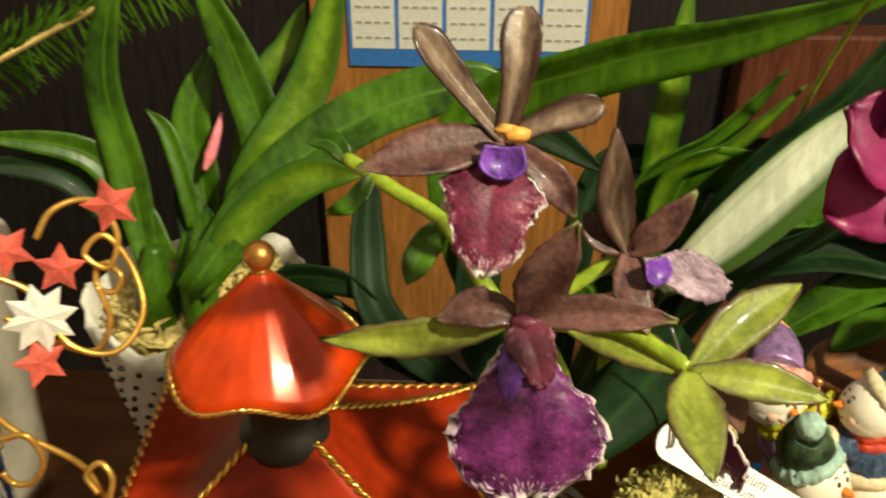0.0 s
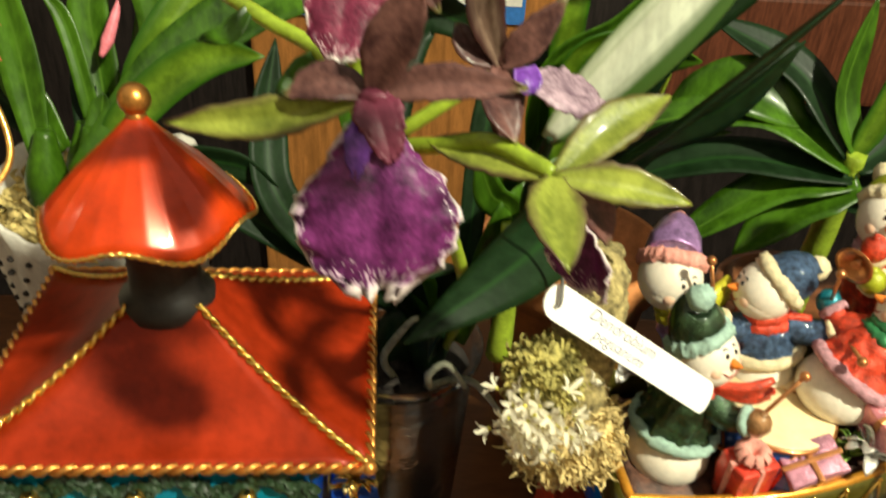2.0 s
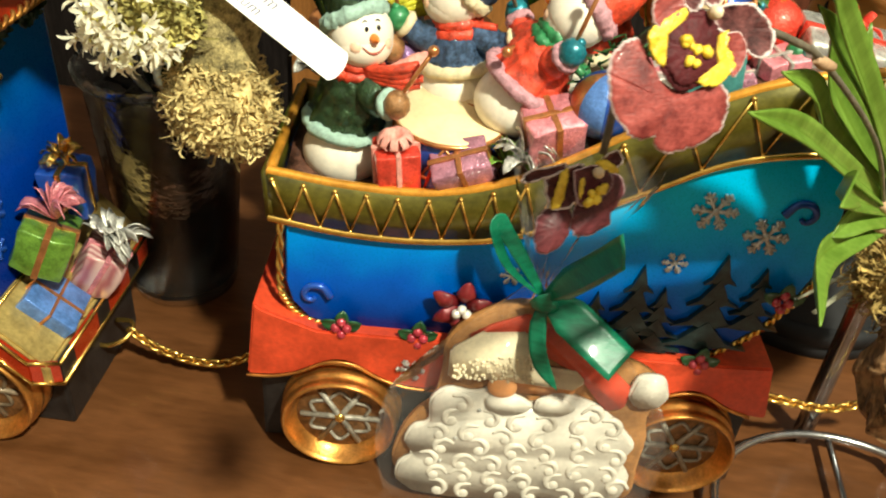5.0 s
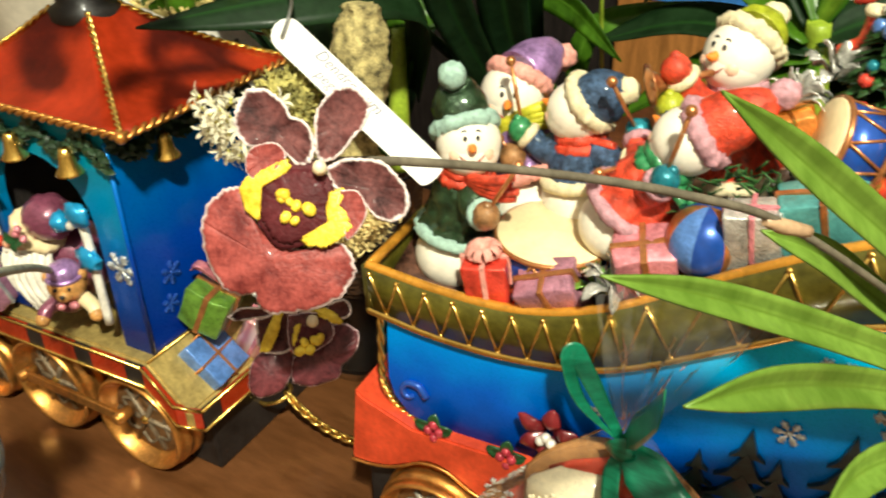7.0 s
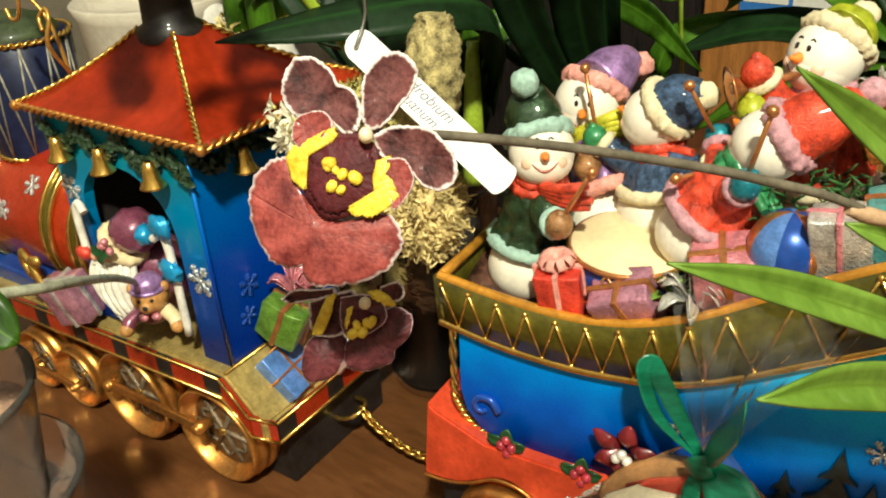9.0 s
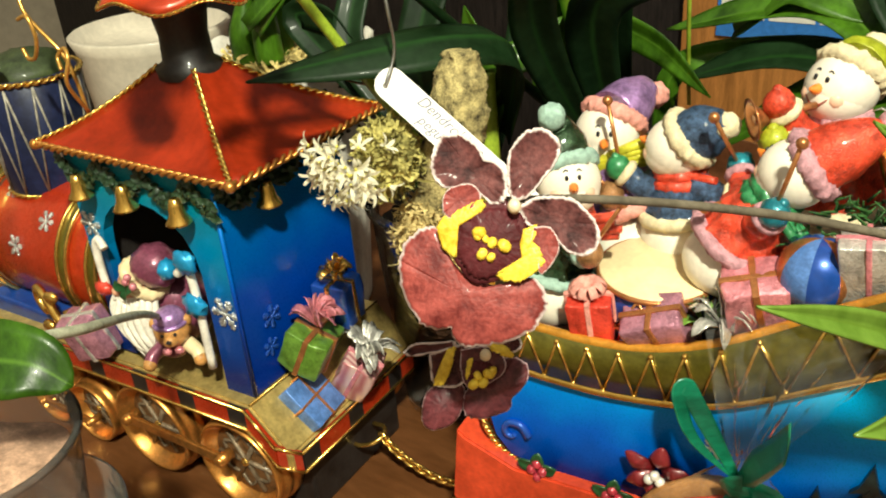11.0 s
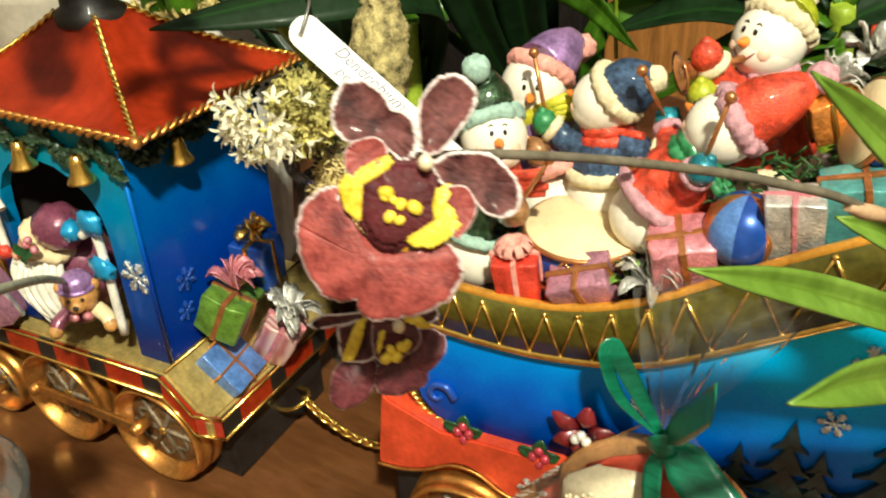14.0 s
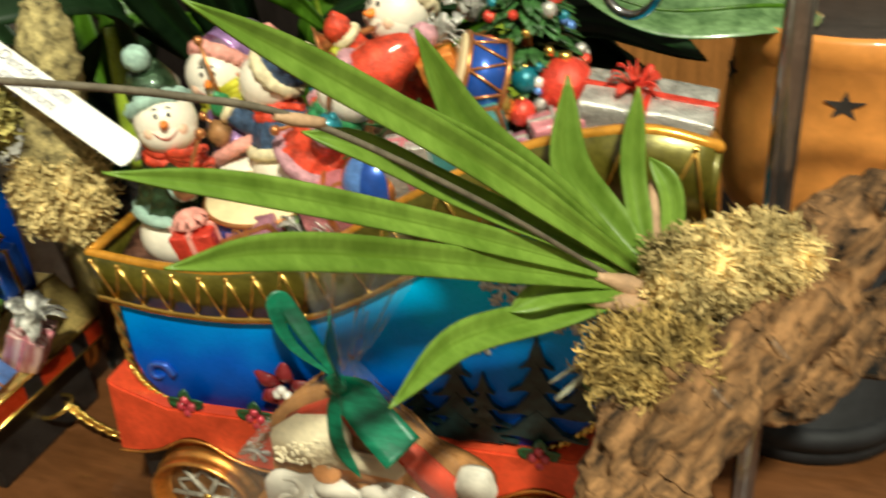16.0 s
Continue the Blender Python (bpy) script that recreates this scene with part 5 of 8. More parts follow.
TAN = mat("tan_bear", (0.5, 0.24, 0.07), 0.45, 0, 0.3, 0.3, 150, 0.4)
# bearded figurine leaning out of the cab
bm = B()
sc = Vector((-0.0455, 0.0135, 0.1405))
tilt = Vector((0.72, 0.12, 0.68)).normalized()
ball(bm, sc + Vector((0.006, 0.016, -0.02)), 0.019, (1, 1, 1.2), 0, 16)
ball(bm, sc, 0.0112, (1, 1, 1.05), 1, 16)
ball(bm, sc + Vector((0.001, -0.004, -0.011)), 0.0105, (1.05, 0.75, 1.4), 2, 14, rough=0.08)
for k in range(34):
    a, r = -1.6 + 3.2 * k / 33, 0.0102 + 0.0012 * (k % 3)
    p = sc + Vector((r * math.sin(a), -r * 0.85 * math.cos(a) - 0.001, -0.0045 - 0.0015 * (k % 2) + 0.003 * abs(math.sin(a))))
    tube(bm, [p, p + Vector((0.002 * math.sin(a) + 0.001 * math.sin(k * 2.1), -0.003, -0.01)), p + Vector((0.0035, -0.003, -0.021)), p + Vector((0.0085 - 0.003 * math.sin(a), -0.001, -0.03 - 0.003 * math.sin(k)))], [0.0017, 0.0023, 0.0018, 0.0004], 6, 2, n=14)
ball(bm, sc + Vector((-0.004, -0.0115, 0.0005)), 0.0028, m=1, seg=8)
for s in (-1, 1):
    tube(bm, [sc + Vector((-0.003, -0.0118, -0.003)), sc + Vector((-0.003 + s * 0.004, -0.0115, -0.0045)), sc + Vector((-0.002 + s * 0.008, -0.0095, -0.009))], [0.0012, 0.0018, 0.0004], 6, 2, n=8)
hc = sc + tilt * 0.016
ball(bm, hc + Vector((0.001, 0.001, 0.0015)), 0.0118, (1.1, 1.0, 1.0), 0, 20, rough=0.1)
side = tilt.cross(Vector((0, 1, 0))).normalized()
fur_ring(bm, sc + tilt * 0.0072, side, tilt.cross(side), 0.0105, 0.0036, 3, 48, 0.3)
leafc = sc + tilt * 0.0085 + Vector((0.001, -0.0148, 0.0))
for a in (20, 150, 265):
    d = Vector((math.cos(radians(a)), -0.1, math.sin(radians(a)))) * 0.0075
    blade(bm, [leafc, leafc + d * 0.5 + Vector((0, -0.0015, 0)), leafc + d], 0.0052, (0, -1, 0.3), 0.2, 8, 3, 5, shape="oval")
for q in ((0.004, -0.0015, 0.006), (0.0075, -0.0005, 0.0035), (0.0055, -0.001, 0.0085)):
    ball(bm, leafc + Vector(q), 0.0021, m=6, seg=8)
ball(bm, hc + Vector((0.0135, -0.002, 0.0035)), 0.0055, m=4, seg=12, rough=0.3)
whole("bearded_figurine", bm, [PLUM, SKIN, BEARD, CREAM, LIGHTBLUE, HOLLY, PINK], "bearded winter figurine in plum cap in the cab", "figurine")
bm = B()
bc = Vector((-0.0195, 0.0070, 0.1235))
bf, bs = Vector((0.62, -0.78, 0.0)), Vector((0.78, 0.62, 0.0))
ball(bm, bc - bf * 0.004 + Vector((-0.004, 0, -0.0115)), 0.0098, (1.15, 0.9, 0.85), 1, 14)
ball(bm, bc, 0.0095, m=0, seg=16)
for s in (-1, 1):
    ball(bm, bc + bs * s * 0.0076 + Vector((0, 0, 0.0045)), 0.0033, m=0, seg=9)
    ball(bm, bc + bs * s * 0.0032 + bf * 0.0087 + Vector((0, 0, 0.0016)), 0.001, m=2, seg=7)
    tube(bm, [bc + bs * s * 0.006 + Vector((0, 0, -0.0095)), bc + bs * s * 0.011 + bf * 0.005 + Vector((0, 0, -0.0115)), bc + bs * s * 0.0125 + bf * 0.008 + Vector((0, 0, -0.014))], [0.0042, 0.0038, 0.0034], 9, 1 if s < 0 else 3)
    ball(bm, bc + bs * s * 0.0128 + bf * 0.0085 + Vector((0, 0, -0.0145)), 0.0037, m=0, seg=9)
    ball(bm, bc + bs * s * 0.0032 + bf * 0.0075 + Vector((0, 0, -0.0085)), 0.003, (1, 0.8, 0.7), 5, 9)
ball(bm, bc + bf * 0.0078 + Vector((0, 0, -0.0022)), 0.004, (1, 1, 0.8), 0, 12)
ball(bm, bc + bf * 0.0118 + Vector((0, 0, -0.0008)), 0.0013, (1.3, 1, 0.8), 2, 7)
fur_ring(bm, bc + Vector((0, 0, 0.0046)), bf, bs, 0.0082, 0.0012, 4, 30, 0.2)
ball(bm, bc + Vector((0, 0, 0.0068)), 0.0082, (1, 1, 0.75), 4, 14)
whole("bear_figurine", bm, [TAN, PLUM, INK, CREAM, PURPLE, PINK], "tan bear figurine in purple cap in the cab", "figurine")
cane = thing("candy_cane", (0.001, 0.0085, 0.095), "white and turquoise candy cane on the cab pillar", "ornament")
for x, y, z0, z1, s in ((0.0035, 0.0085, 0.106, 0.163, -1), (-0.0675, 0.0085, 0.132, 0.165, 1)):
    bm = B()
    tube(bm, [(x, y, z0), (x, y, z1 - 0.008), (x + s * 0.004, y, z1), (x + s * 0.009, y - 0.001, z1 - 0.004)], 0.0022, 8, n=24)
    part("stick", bm, BEARD, cane)
for z in (0.144, 0.168):
    bm = B()
    ball(bm, (0.0035, 0.0065, z), 0.006, (1.1, 0.6, 1), seg=14, rough=0.5)
    part("bow", bm, LIGHTBLUE, cane, "turquoise bow")
bm = B()
ball(bm, (-0.0675, 0.0065, 0.136), 0.0052, (1.2, 0.7, 0.8), seg=10, rough=0.2)
part("bow", bm, REDFOIL, cane, "red bow")

for ob in [o for o in scene.objects if o.parent is None and o.get("label") and o not in before]:
    ob.matrix_basis = LM @ ob.matrix_basis

# ---- plant label on a wire hook ----
label = thing("plant_label", (0.142, 0.042, 0.213), "white plastic plant label hanging from a wire hook", "plant label")
E1, E2 = Vector((0.1030, 0.0435, 0.2600)), Vector((0.1708, 0.0492, 0.2098))
ax = (E2 - E1).normalized()
nrm = Vector((0.4, -0.78, 0.48))
nrm = (nrm - ax * nrm.dot(ax)).normalized()
wide = nrm.cross(ax).normalized()
LW = 0.0064
TAGM = Matrix((ax, wide, nrm)).transposed().to_4x4()
TAGM.translation = (E1 + E2) / 2
half = (E2 - E1).length / 2
out = []
for cx, s in ((half - LW * 0.45, 1), (-half + LW * 0.9, -1)):
    r = LW * (0.45 if s > 0 else 0.9)
    for k in range(9):
        a = -math.pi / 2 + math.pi * k / 8
        x = cx + s * r * math.cos(a)
        y = s * math.sin(a) * (LW if s > 0 else LW)
        out.append((x, y))
LABELWHITE = mat("white_plastic", (0.88, 0.85, 0.8), 0.4, 0, 0.2, 0.03, 80, 0.05)
bm = B()
prism(bm, out, -0.0004, 0.0004, axis="z")
bm.transform(TAGM)
part("tag", bm, LABELWHITE, label)
PEN = mat("grey_pen", (0.2, 0.2, 0.27), 0.6, 0, 0, 0.2, 100, 0)
for word, x, y, size in (("Dendrobium", -0.0235, 0.0012, 0.0064), ("peguanum", -0.0185, -0.0042, 0.006)):
    text = bpy.data.curves.new("writing", "FONT")
    text.body, text.size, text.shear, text.resolution_u = word, size, 0.35, 3
    carrier = new("writing", text)
    bpy.context.view_layer.update()
    me = bpy.data.meshes.new_from_object(carrier.evaluated_get(bpy.context.evaluated_depsgraph_get()))
    bpy.data.objects.remove(carrier)
    bm = B()
    bm.from_mesh(me)
    bm.transform(TAGM @ pose(x, y, 0.00055))
    part("handwriting", bm, PEN, label, "thin grey handwriting")
WIRE = mat("steel_wire", (0.35, 0.35, 0.34), 0.3, 0.9, 0, 0.15, 200, 0.05)
bm = B()
hole = TAGM @ Vector((-half + 0.005, 0, 0))
tube(bm, [hole + nrm * 0.001 - wide * 0.002, hole + nrm * 0.0025, hole - wide * -0.006 + Vector((-0.001, 0, 0.008)), (0.1085, 0.046, 0.285), (0.103, 0.05, 0.3)], 0.0007, 6, n=30)
part("wire_hook", bm, WIRE, label, "grey wire hook")

# ---- plants ----
LEAF = mat("orchid_leaf", (0.026, 0.09, 0.003), 0.34, 0, 0.06, 0.35, 40, 0.2, through_light=0.34, second=(0.06, 0.155, 0.005), stretch=(1, 1, 0.4))
uv_tint(LEAF, (0.1, 0.22, 0.02), "mid", 0.9, 1.0, 0.1, (4, 20))
# dark leaf green with the shade among the plants put into its colour
DARKSHADELEAF = mat("dark_shaded_leaf", (0.005, 0.021, 0.004), 0.46, 0, 0.03, 0.3, 40, 0.2, through_light=0.2, spec=0.18)
uv_tint(DARKSHADELEAF, (0.014, 0.05, 0.01), "mid", 0.85, 1.0, 0.1, (4, 20))
BRIGHTLEAF = mat("bright_leaf", (0.09, 0.19, 0.006), 0.38, 0, 0.25, 0.25, 40, 0.2, through_light=0.35, second=(0.15, 0.26, 0.015))
uv_tint(BRIGHTLEAF, (0.035, 0.12, 0.006), "edge", 0.35, 0.95, 0.3, (30, 2))
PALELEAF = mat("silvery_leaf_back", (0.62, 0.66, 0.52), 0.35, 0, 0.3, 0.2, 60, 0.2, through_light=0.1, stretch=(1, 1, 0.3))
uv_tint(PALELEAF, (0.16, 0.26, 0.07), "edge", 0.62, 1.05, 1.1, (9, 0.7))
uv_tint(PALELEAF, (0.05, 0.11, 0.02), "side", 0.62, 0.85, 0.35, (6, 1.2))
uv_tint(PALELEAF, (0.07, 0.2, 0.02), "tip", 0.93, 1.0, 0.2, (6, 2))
STEM = mat("yellow_green_stem", (0.28, 0.38, 0.03), 0.4, 0, 0.25, 0.25, 90, 0.2)
FACEUP = (0.1, -0.75, 0.66)


def leaf(parent, pts, width, material=None, hint=FACEUP, fold=0.3, twist=0.0, name="leaf", shape="strap", n=22):
    bm = B()
    blade(bm, pts, width, hint, fold, n, 6, shape=shape, twist=twist)
    return part(name, bm, material or LEAF, parent, solid=0.0006)


# large orchid in a white lace pot
orchid = thing("potted_orchid", (-0.105, 0.195, TABLE), "green strap-leaved orchid in a white lace pot", "potted plant")
leaf(orchid, [(-0.121, 0.175, 0.228), (-0.131, 0.197, 0.278), (-0.140, 0.212, 0.324), (-0.126, 0.232, 0.385)], 0.019, LEAF, twist=0.5)
leaf(orchid, [(-0.088, 0.19, 0.235), (-0.066, 0.208, 0.277), (-0.076, 0.223, 0.319), (-0.099, 0.230, 0.375)], 0.023, LEAF)
leaf(orchid, [(-0.088, 0.185, 0.235), (-0.064, 0.200, 0.282), (-0.040, 0.222, 0.320), (-0.024, 0.238, 0.385)], 0.022, BRIGHTLEAF, fold=0.6)
leaf(orchid, [(-0.096, 0.155, 0.235), (-0.059, 0.186, 0.276), (-0.017, 0.208, 0.303), (0.034, 0.218, 0.317), (0.06, 0.22, 0.312)], 0.027, LEAF)
leaf(orchid, [(-0.092, 0.16, 0.23), (-0.07, 0.172, 0.262), (-0.04, 0.178, 0.285), (-0.012, 0.175, 0.289)], 0.02, BRIGHTLEAF)
leaf(orchid, [(-0.115, 0.188, 0.232), (-0.132, 0.197, 0.256), (-0.153, 0.201, 0.285), (-0.204, 0.186, 0.300)], 0.016, LEAF)
leaf(orchid, [(-0.12, 0.196, 0.226), (-0.145, 0.200, 0.251), (-0.169, 0.200, 0.274), (-0.21, 0.187, 0.284)], 0.016, DARKSHADELEAF)
leaf(orchid, [(-0.1, 0.21, 0.23), (-0.106, 0.225, 0.262), (-0.109, 0.235, 0.292), (-0.097, 0.251, 0.326)], 0.02, LEAF)
leaf(orchid, [(-0.104, 0.2, 0.23), (-0.108, 0.208, 0.257), (-0.117, 0.219, 0.287), (-0.127, 0.221, 0.300)], 0.009, LEAF)
leaf(orchid, [(-0.09, 0.22, 0.25), (-0.073, 0.241, 0.306), (-0.059, 0.251, 0.324), (-0.05, 0.258, 0.345)], 0.014, BRIGHTLEAF)
leaf(orchid, [(-0.1, 0.17, 0.226), (-0.094, 0.185, 0.25), (-0.092, 0.19, 0.262)], 0.012, LEAF)
leaf(orchid, [(-0.11, 0.2, 0.235), (-0.118, 0.235, 0.262), (-0.14, 0.262, 0.27)], 0.013, DARKSHADELEAF)
for c, r in (((-0.119, 0.172, 0.226), 0.0105), ((-0.096, 0.17, 0.229), 0.0095), ((-0.107, 0.19, 0.222), 0.0105)):
    bm = B()
    tube(bm, [Vector(c) - Vector((0, 0, 0.02)), c, Vector(c) + Vector((0.002, 0.004, 0.022))], [r, r * 0.95, r * 0.4], 14, n=14)
    part("pseudobulb", bm, LEAF, orchid)
BUDPINK = mat("pink_bud", (0.75, 0.2, 0.25), 0.45, 0, 0.2, 0.2, 120, 0.2)
bm = B()
tube(bm, [(-0.099, 0.212, 0.271), (-0.096, 0.216, 0.278), (-0.0925, 0.222, 0.289), (-0.0905, 0.226, 0.297)], [0.0012, 0.0032, 0.0022, 0.0006], 9, n=16)
part("bud", bm, BUDPINK, orchid, "small pink flower bud")
LACE = mat("white_lace_ceramic", (0.72, 0.68, 0.6), 0.5, 0, 0.2, 0.12, 90, 0.3)
POTC = (-0.105, 0.195)


def lacewave(r, z, a):
    return r * (1 + 0.018 * math.sin(24 * a)), z + (0.004 * math.sin(8 * a) if z > 0.19 else 0)


bm = B()
lathe(bm, [(0.0, TABLE), (0.034, TABLE), (0.036, 0.02), (0.044, 0.12), (0.056, 0.2), (0.0585, 0.212), (0.0565, 0.2125), (0.0535, 0.2), (0.045, 0.16), (0.0, 0.16)], (*POTC, 0), 72, wave=lacewave)
pot = part("pot", bm, LACE, orchid, "white lace-pattern ceramic pot")
# dark colour for the shade inside holes; none of them is cut
HOLEDARK = mat("hole_dark", (0.03, 0.022, 0.018), 0.8, 0, 0, 0.2, 90, 0)
bm = B()
for row in range(9):
    z = 0.194 - 0.011 * row
    r = float(np.interp(z, [0.12, 0.19, 0.2], [0.044, 0.054, 0.0555])) * 1.013
    for k in range(30):
        a = math.tau * (k + 0.5 * (row % 2)) / 30
        ball(bm, (POTC[0] + r * math.cos(a), POTC[1] + r * math.sin(a), z), 0.0019, (1, 1, 0.75), seg=6)
tagged(part("hole_dark", bm, HOLEDARK, pot), kind="stuff")
MOSS = mat("golden_moss", (0.3, 0.24, 0.06), 0.8, 0, 0, 0.4, 170, 0.5, second=(0.58, 0.45, 0.17))
GREENMOSS = mat("green_moss", (0.2, 0.19, 0.045), 0.85, 0, 0, 0.4, 150, 0.5, second=(0.42, 0.36, 0.11))
PALEMOSS = mat("pale_sphagnum", (0.5, 0.36, 0.13), 0.8, 0, 0, 0.3, 150, 0.4, second=(0.64, 0.5, 0.22))


def mossy(name, parent, c, size, n, material, length=0.008, w=0.0016, shell=True, core=None):
    """A clump of curled strands over a lumpy core."""
    bm = B()
    for k in range(n):
        d = Vector((random.gauss(0, 1), random.gauss(0, 1), random.gauss(0, 1))).normalized()
        p = Vector(c) + Vector((d.x * size[0], d.y * size[1], d.z * size[2])) * random.uniform(0.88, 1.0) * (1 + 0.22 * noise.noise(d * 2.6 + Vector(c) * 90))
        q = p + (d * random.uniform(-0.1, 0.35) + Vector((random.gauss(0, 0.5), random.gauss(0, 0.5), random.gauss(0, 0.5)))) * length
        m = (p + q) / 2 + (d * 0.5 + Vector((random.gauss(0, 1), random.gauss(0, 1), random.gauss(0, 1))) * 0.45) * length * 0.5
        blade(bm, [p, m, q], w, d, 0.3, 5, 2, shape="oval")
    ob = part(name, bm, material, parent, solid=0.0)
    ob["kind"] = "stuff"
    if shell:
        bm = B()
        ball(bm, c, 1.0, [s * 0.97 for s in size], seg=40, rough=0.25)
        part(name + "_core", bm, core or material, parent)
    return ob


mossy("moss", orchid, (POTC[0], POTC[1], 0.197), (0.047, 0.047, 0.014), 620, MOSS, 0.012, 0.0026)

# cork mount with white star flowers and moss, hung up by its wire
CORK = mat("cork_bark", (0.13, 0.1, 0.045), 0.88, 0, 0, 0.5, 190, 1.0, second=(0.36, 0.29, 0.12))
mount = thing("cork_mount", (0.12, 0.06, 0.165), "grey cork slab with pale moss and white star flowers", "mounted orchid")
bm = B()
tube(bm, [(0.1265, 0.0665, 0.2655), (0.1262, 0.065, 0.252), (0.1235, 0.061, 0.226), (0.120, 0.057, 0.197), (0.118, 0.055, 0.177)], [0.006, 0.0105, 0.0125, 0.013, 0.008], 28, n=60)
for v in bm.verts:
    v.co += Vector((1, 0.6, 0.5)) * 0.0026 * (noise.noise(v.co * 130) + 0.6 * noise.noise(v.co * 420) + 0.3 * noise.noise(v.co * 900))
part("cork_slab", bm, CORK, mount)
mossy("pale_moss", mount, (0.1205, 0.0540, 0.1855), (0.0205, 0.015, 0.0195), 3400, PALEMOSS, 0.0058, 0.0011)
mossy("green_moss", mount, (0.1055, 0.0405, 0.2255), (0.0125, 0.011, 0.0145), 1300, GREENMOSS, 0.0045, 0.0013)
WHITEPETAL = mat("white_petal", (0.85, 0.8, 0.62), 0.5, 0, 0.1, 0.08, 150, 0.1, through_light=0.3)
CENTRE = mat("yellow_centre", (0.6, 0.55, 0.1), 0.5, 0, 0, 0.2, 150, 0.2)
FC = Vector((0.1045, 0.0210, 0.2295))
for k in range(58):
    d = Vector((random.gauss(-0.15, 1), random.gauss(-0.9, 0.7), random.gauss(-0.25, 0.9))).normalized()
    reach = random.uniform(0.65, 1.1)
    p = FC + Vector((d.x * 0.0155, d.y * 0.0125, d.z * 0.0145)) * reach + Vector((0.012, 0.004, -0.006)) * (k % 3 - 1) * 0.4
    bm = B()
    o = d.orthogonal().normalized()
    for j in range(5):
        e = Matrix.Rotation(math.tau * j / 5 + k, 3, d) @ o
        tip = p + e * random.uniform(0.004, 0.0056) + d * random.uniform(0.002, 0.0055)
        blade(bm, [p, (p + tip) / 2 + d * 0.0012, tip], 0.0017, d, 0.25, 6, 2, shape="oval")
    ball(bm, p + d * 0.0006, 0.0008, m=1, seg=6)
    part("star_flower", bm, [WHITEPETAL, CENTRE], mount, solid=0.0)

# clear pot with bark and roots, from which the purple orchid grows
SMOKY = glass("smoky_plastic", (0.1, 0.1, 0.09), 0.12, 0.93)
CLEAR = glass("clear_plastic", (0.5, 0.5, 0.47), 0.12, 0.93)
BARKCHIP = mat("bark_chips", (0.016, 0.011, 0.008), 0.85, 0, 0, 0.5, 120, 0.6)
ROOT = mat("grey_green_root", (0.36, 0.36, 0.26), 0.6, 0, 0.1, 0.25, 160, 0.3)
zygo = thing("purple_orchid", (0.05, 0.147, TABLE), "purple and green orchid in flower in a clear plastic pot", "potted plant")
ZP = Vector((0.05, 0.147, 0))
bm = B()
lathe(bm, [(0.0, TABLE), (0.03, TABLE), (0.0315, 0.02), (0.0405, 0.1495), (0.0435, 0.15), (0.044, 0.154), (0.042, 0.1555), (0.0402, 0.154), (0.0395, 0.149), (0.0308, 0.022), (0.0, 0.0165)], ZP, 48)
part("pot", bm, SMOKY, zygo, "clear plastic pot").visible_shadow = False
bm = B()
lathe(bm, [(0.0, 0.018), (0.0292, 0.02), (0.0378, 0.137), (0.03, 0.14), (0.0, 0.138)], ZP, 32)
for v in bm.verts:
    v.co += Vector((noise.noise(v.co * 150), noise.noise(v.co * 150 + Vector((5, 0, 0))), 0)) * 0.0012
part("bark_fill", bm, BARKCHIP, zygo)
for k in range(26):
    a, r = random.uniform(0, math.tau), 0.027 * random.random() ** 0.5
    bm = B()
    box(bm, (random.uniform(0.008, 0.016), random.uniform(0.005, 0.009), random.uniform(0.003, 0.006)), pose(ZP.x + r * math.cos(a), ZP.y + r * math.sin(a), 0.139 + random.uniform(0, 0.006), random.uniform(-40, 40), random.uniform(-40, 40), random.uniform(0, 180)), 0.001)
    part("bark_chip", bm, BARKCHIP, zygo)
for pts in (((0.05, 0.135, 0.139), (0.045, 0.12, 0.165), (0.055, 0.112, 0.19), (0.06, 0.11, 0.197)), ((0.066, 0.13, 0.139), (0.085, 0.112, 0.16), (0.1, 0.1, 0.152)), ((0.07, 0.125, 0.139), (0.066, 0.11, 0.163), (0.074, 0.104, 0.176), (0.083, 0.1, 0.166))):
    bm = B()
    tube(bm, pts, [0.002, 0.0018, 0.0012], 7, n=18)
    part("root", bm, ROOT, zygo, "pale aerial root")
for c in ((0.05, 0.147, 0.155), (0.066, 0.142, 0.157), (0.058, 0.162, 0.155)):
    bm = B()
    ball(bm, c, 0.0125, (0.8, 0.8, 1.5), seg=14)
    part("pseudobulb", bm, DARKSHADELEAF, zygo)
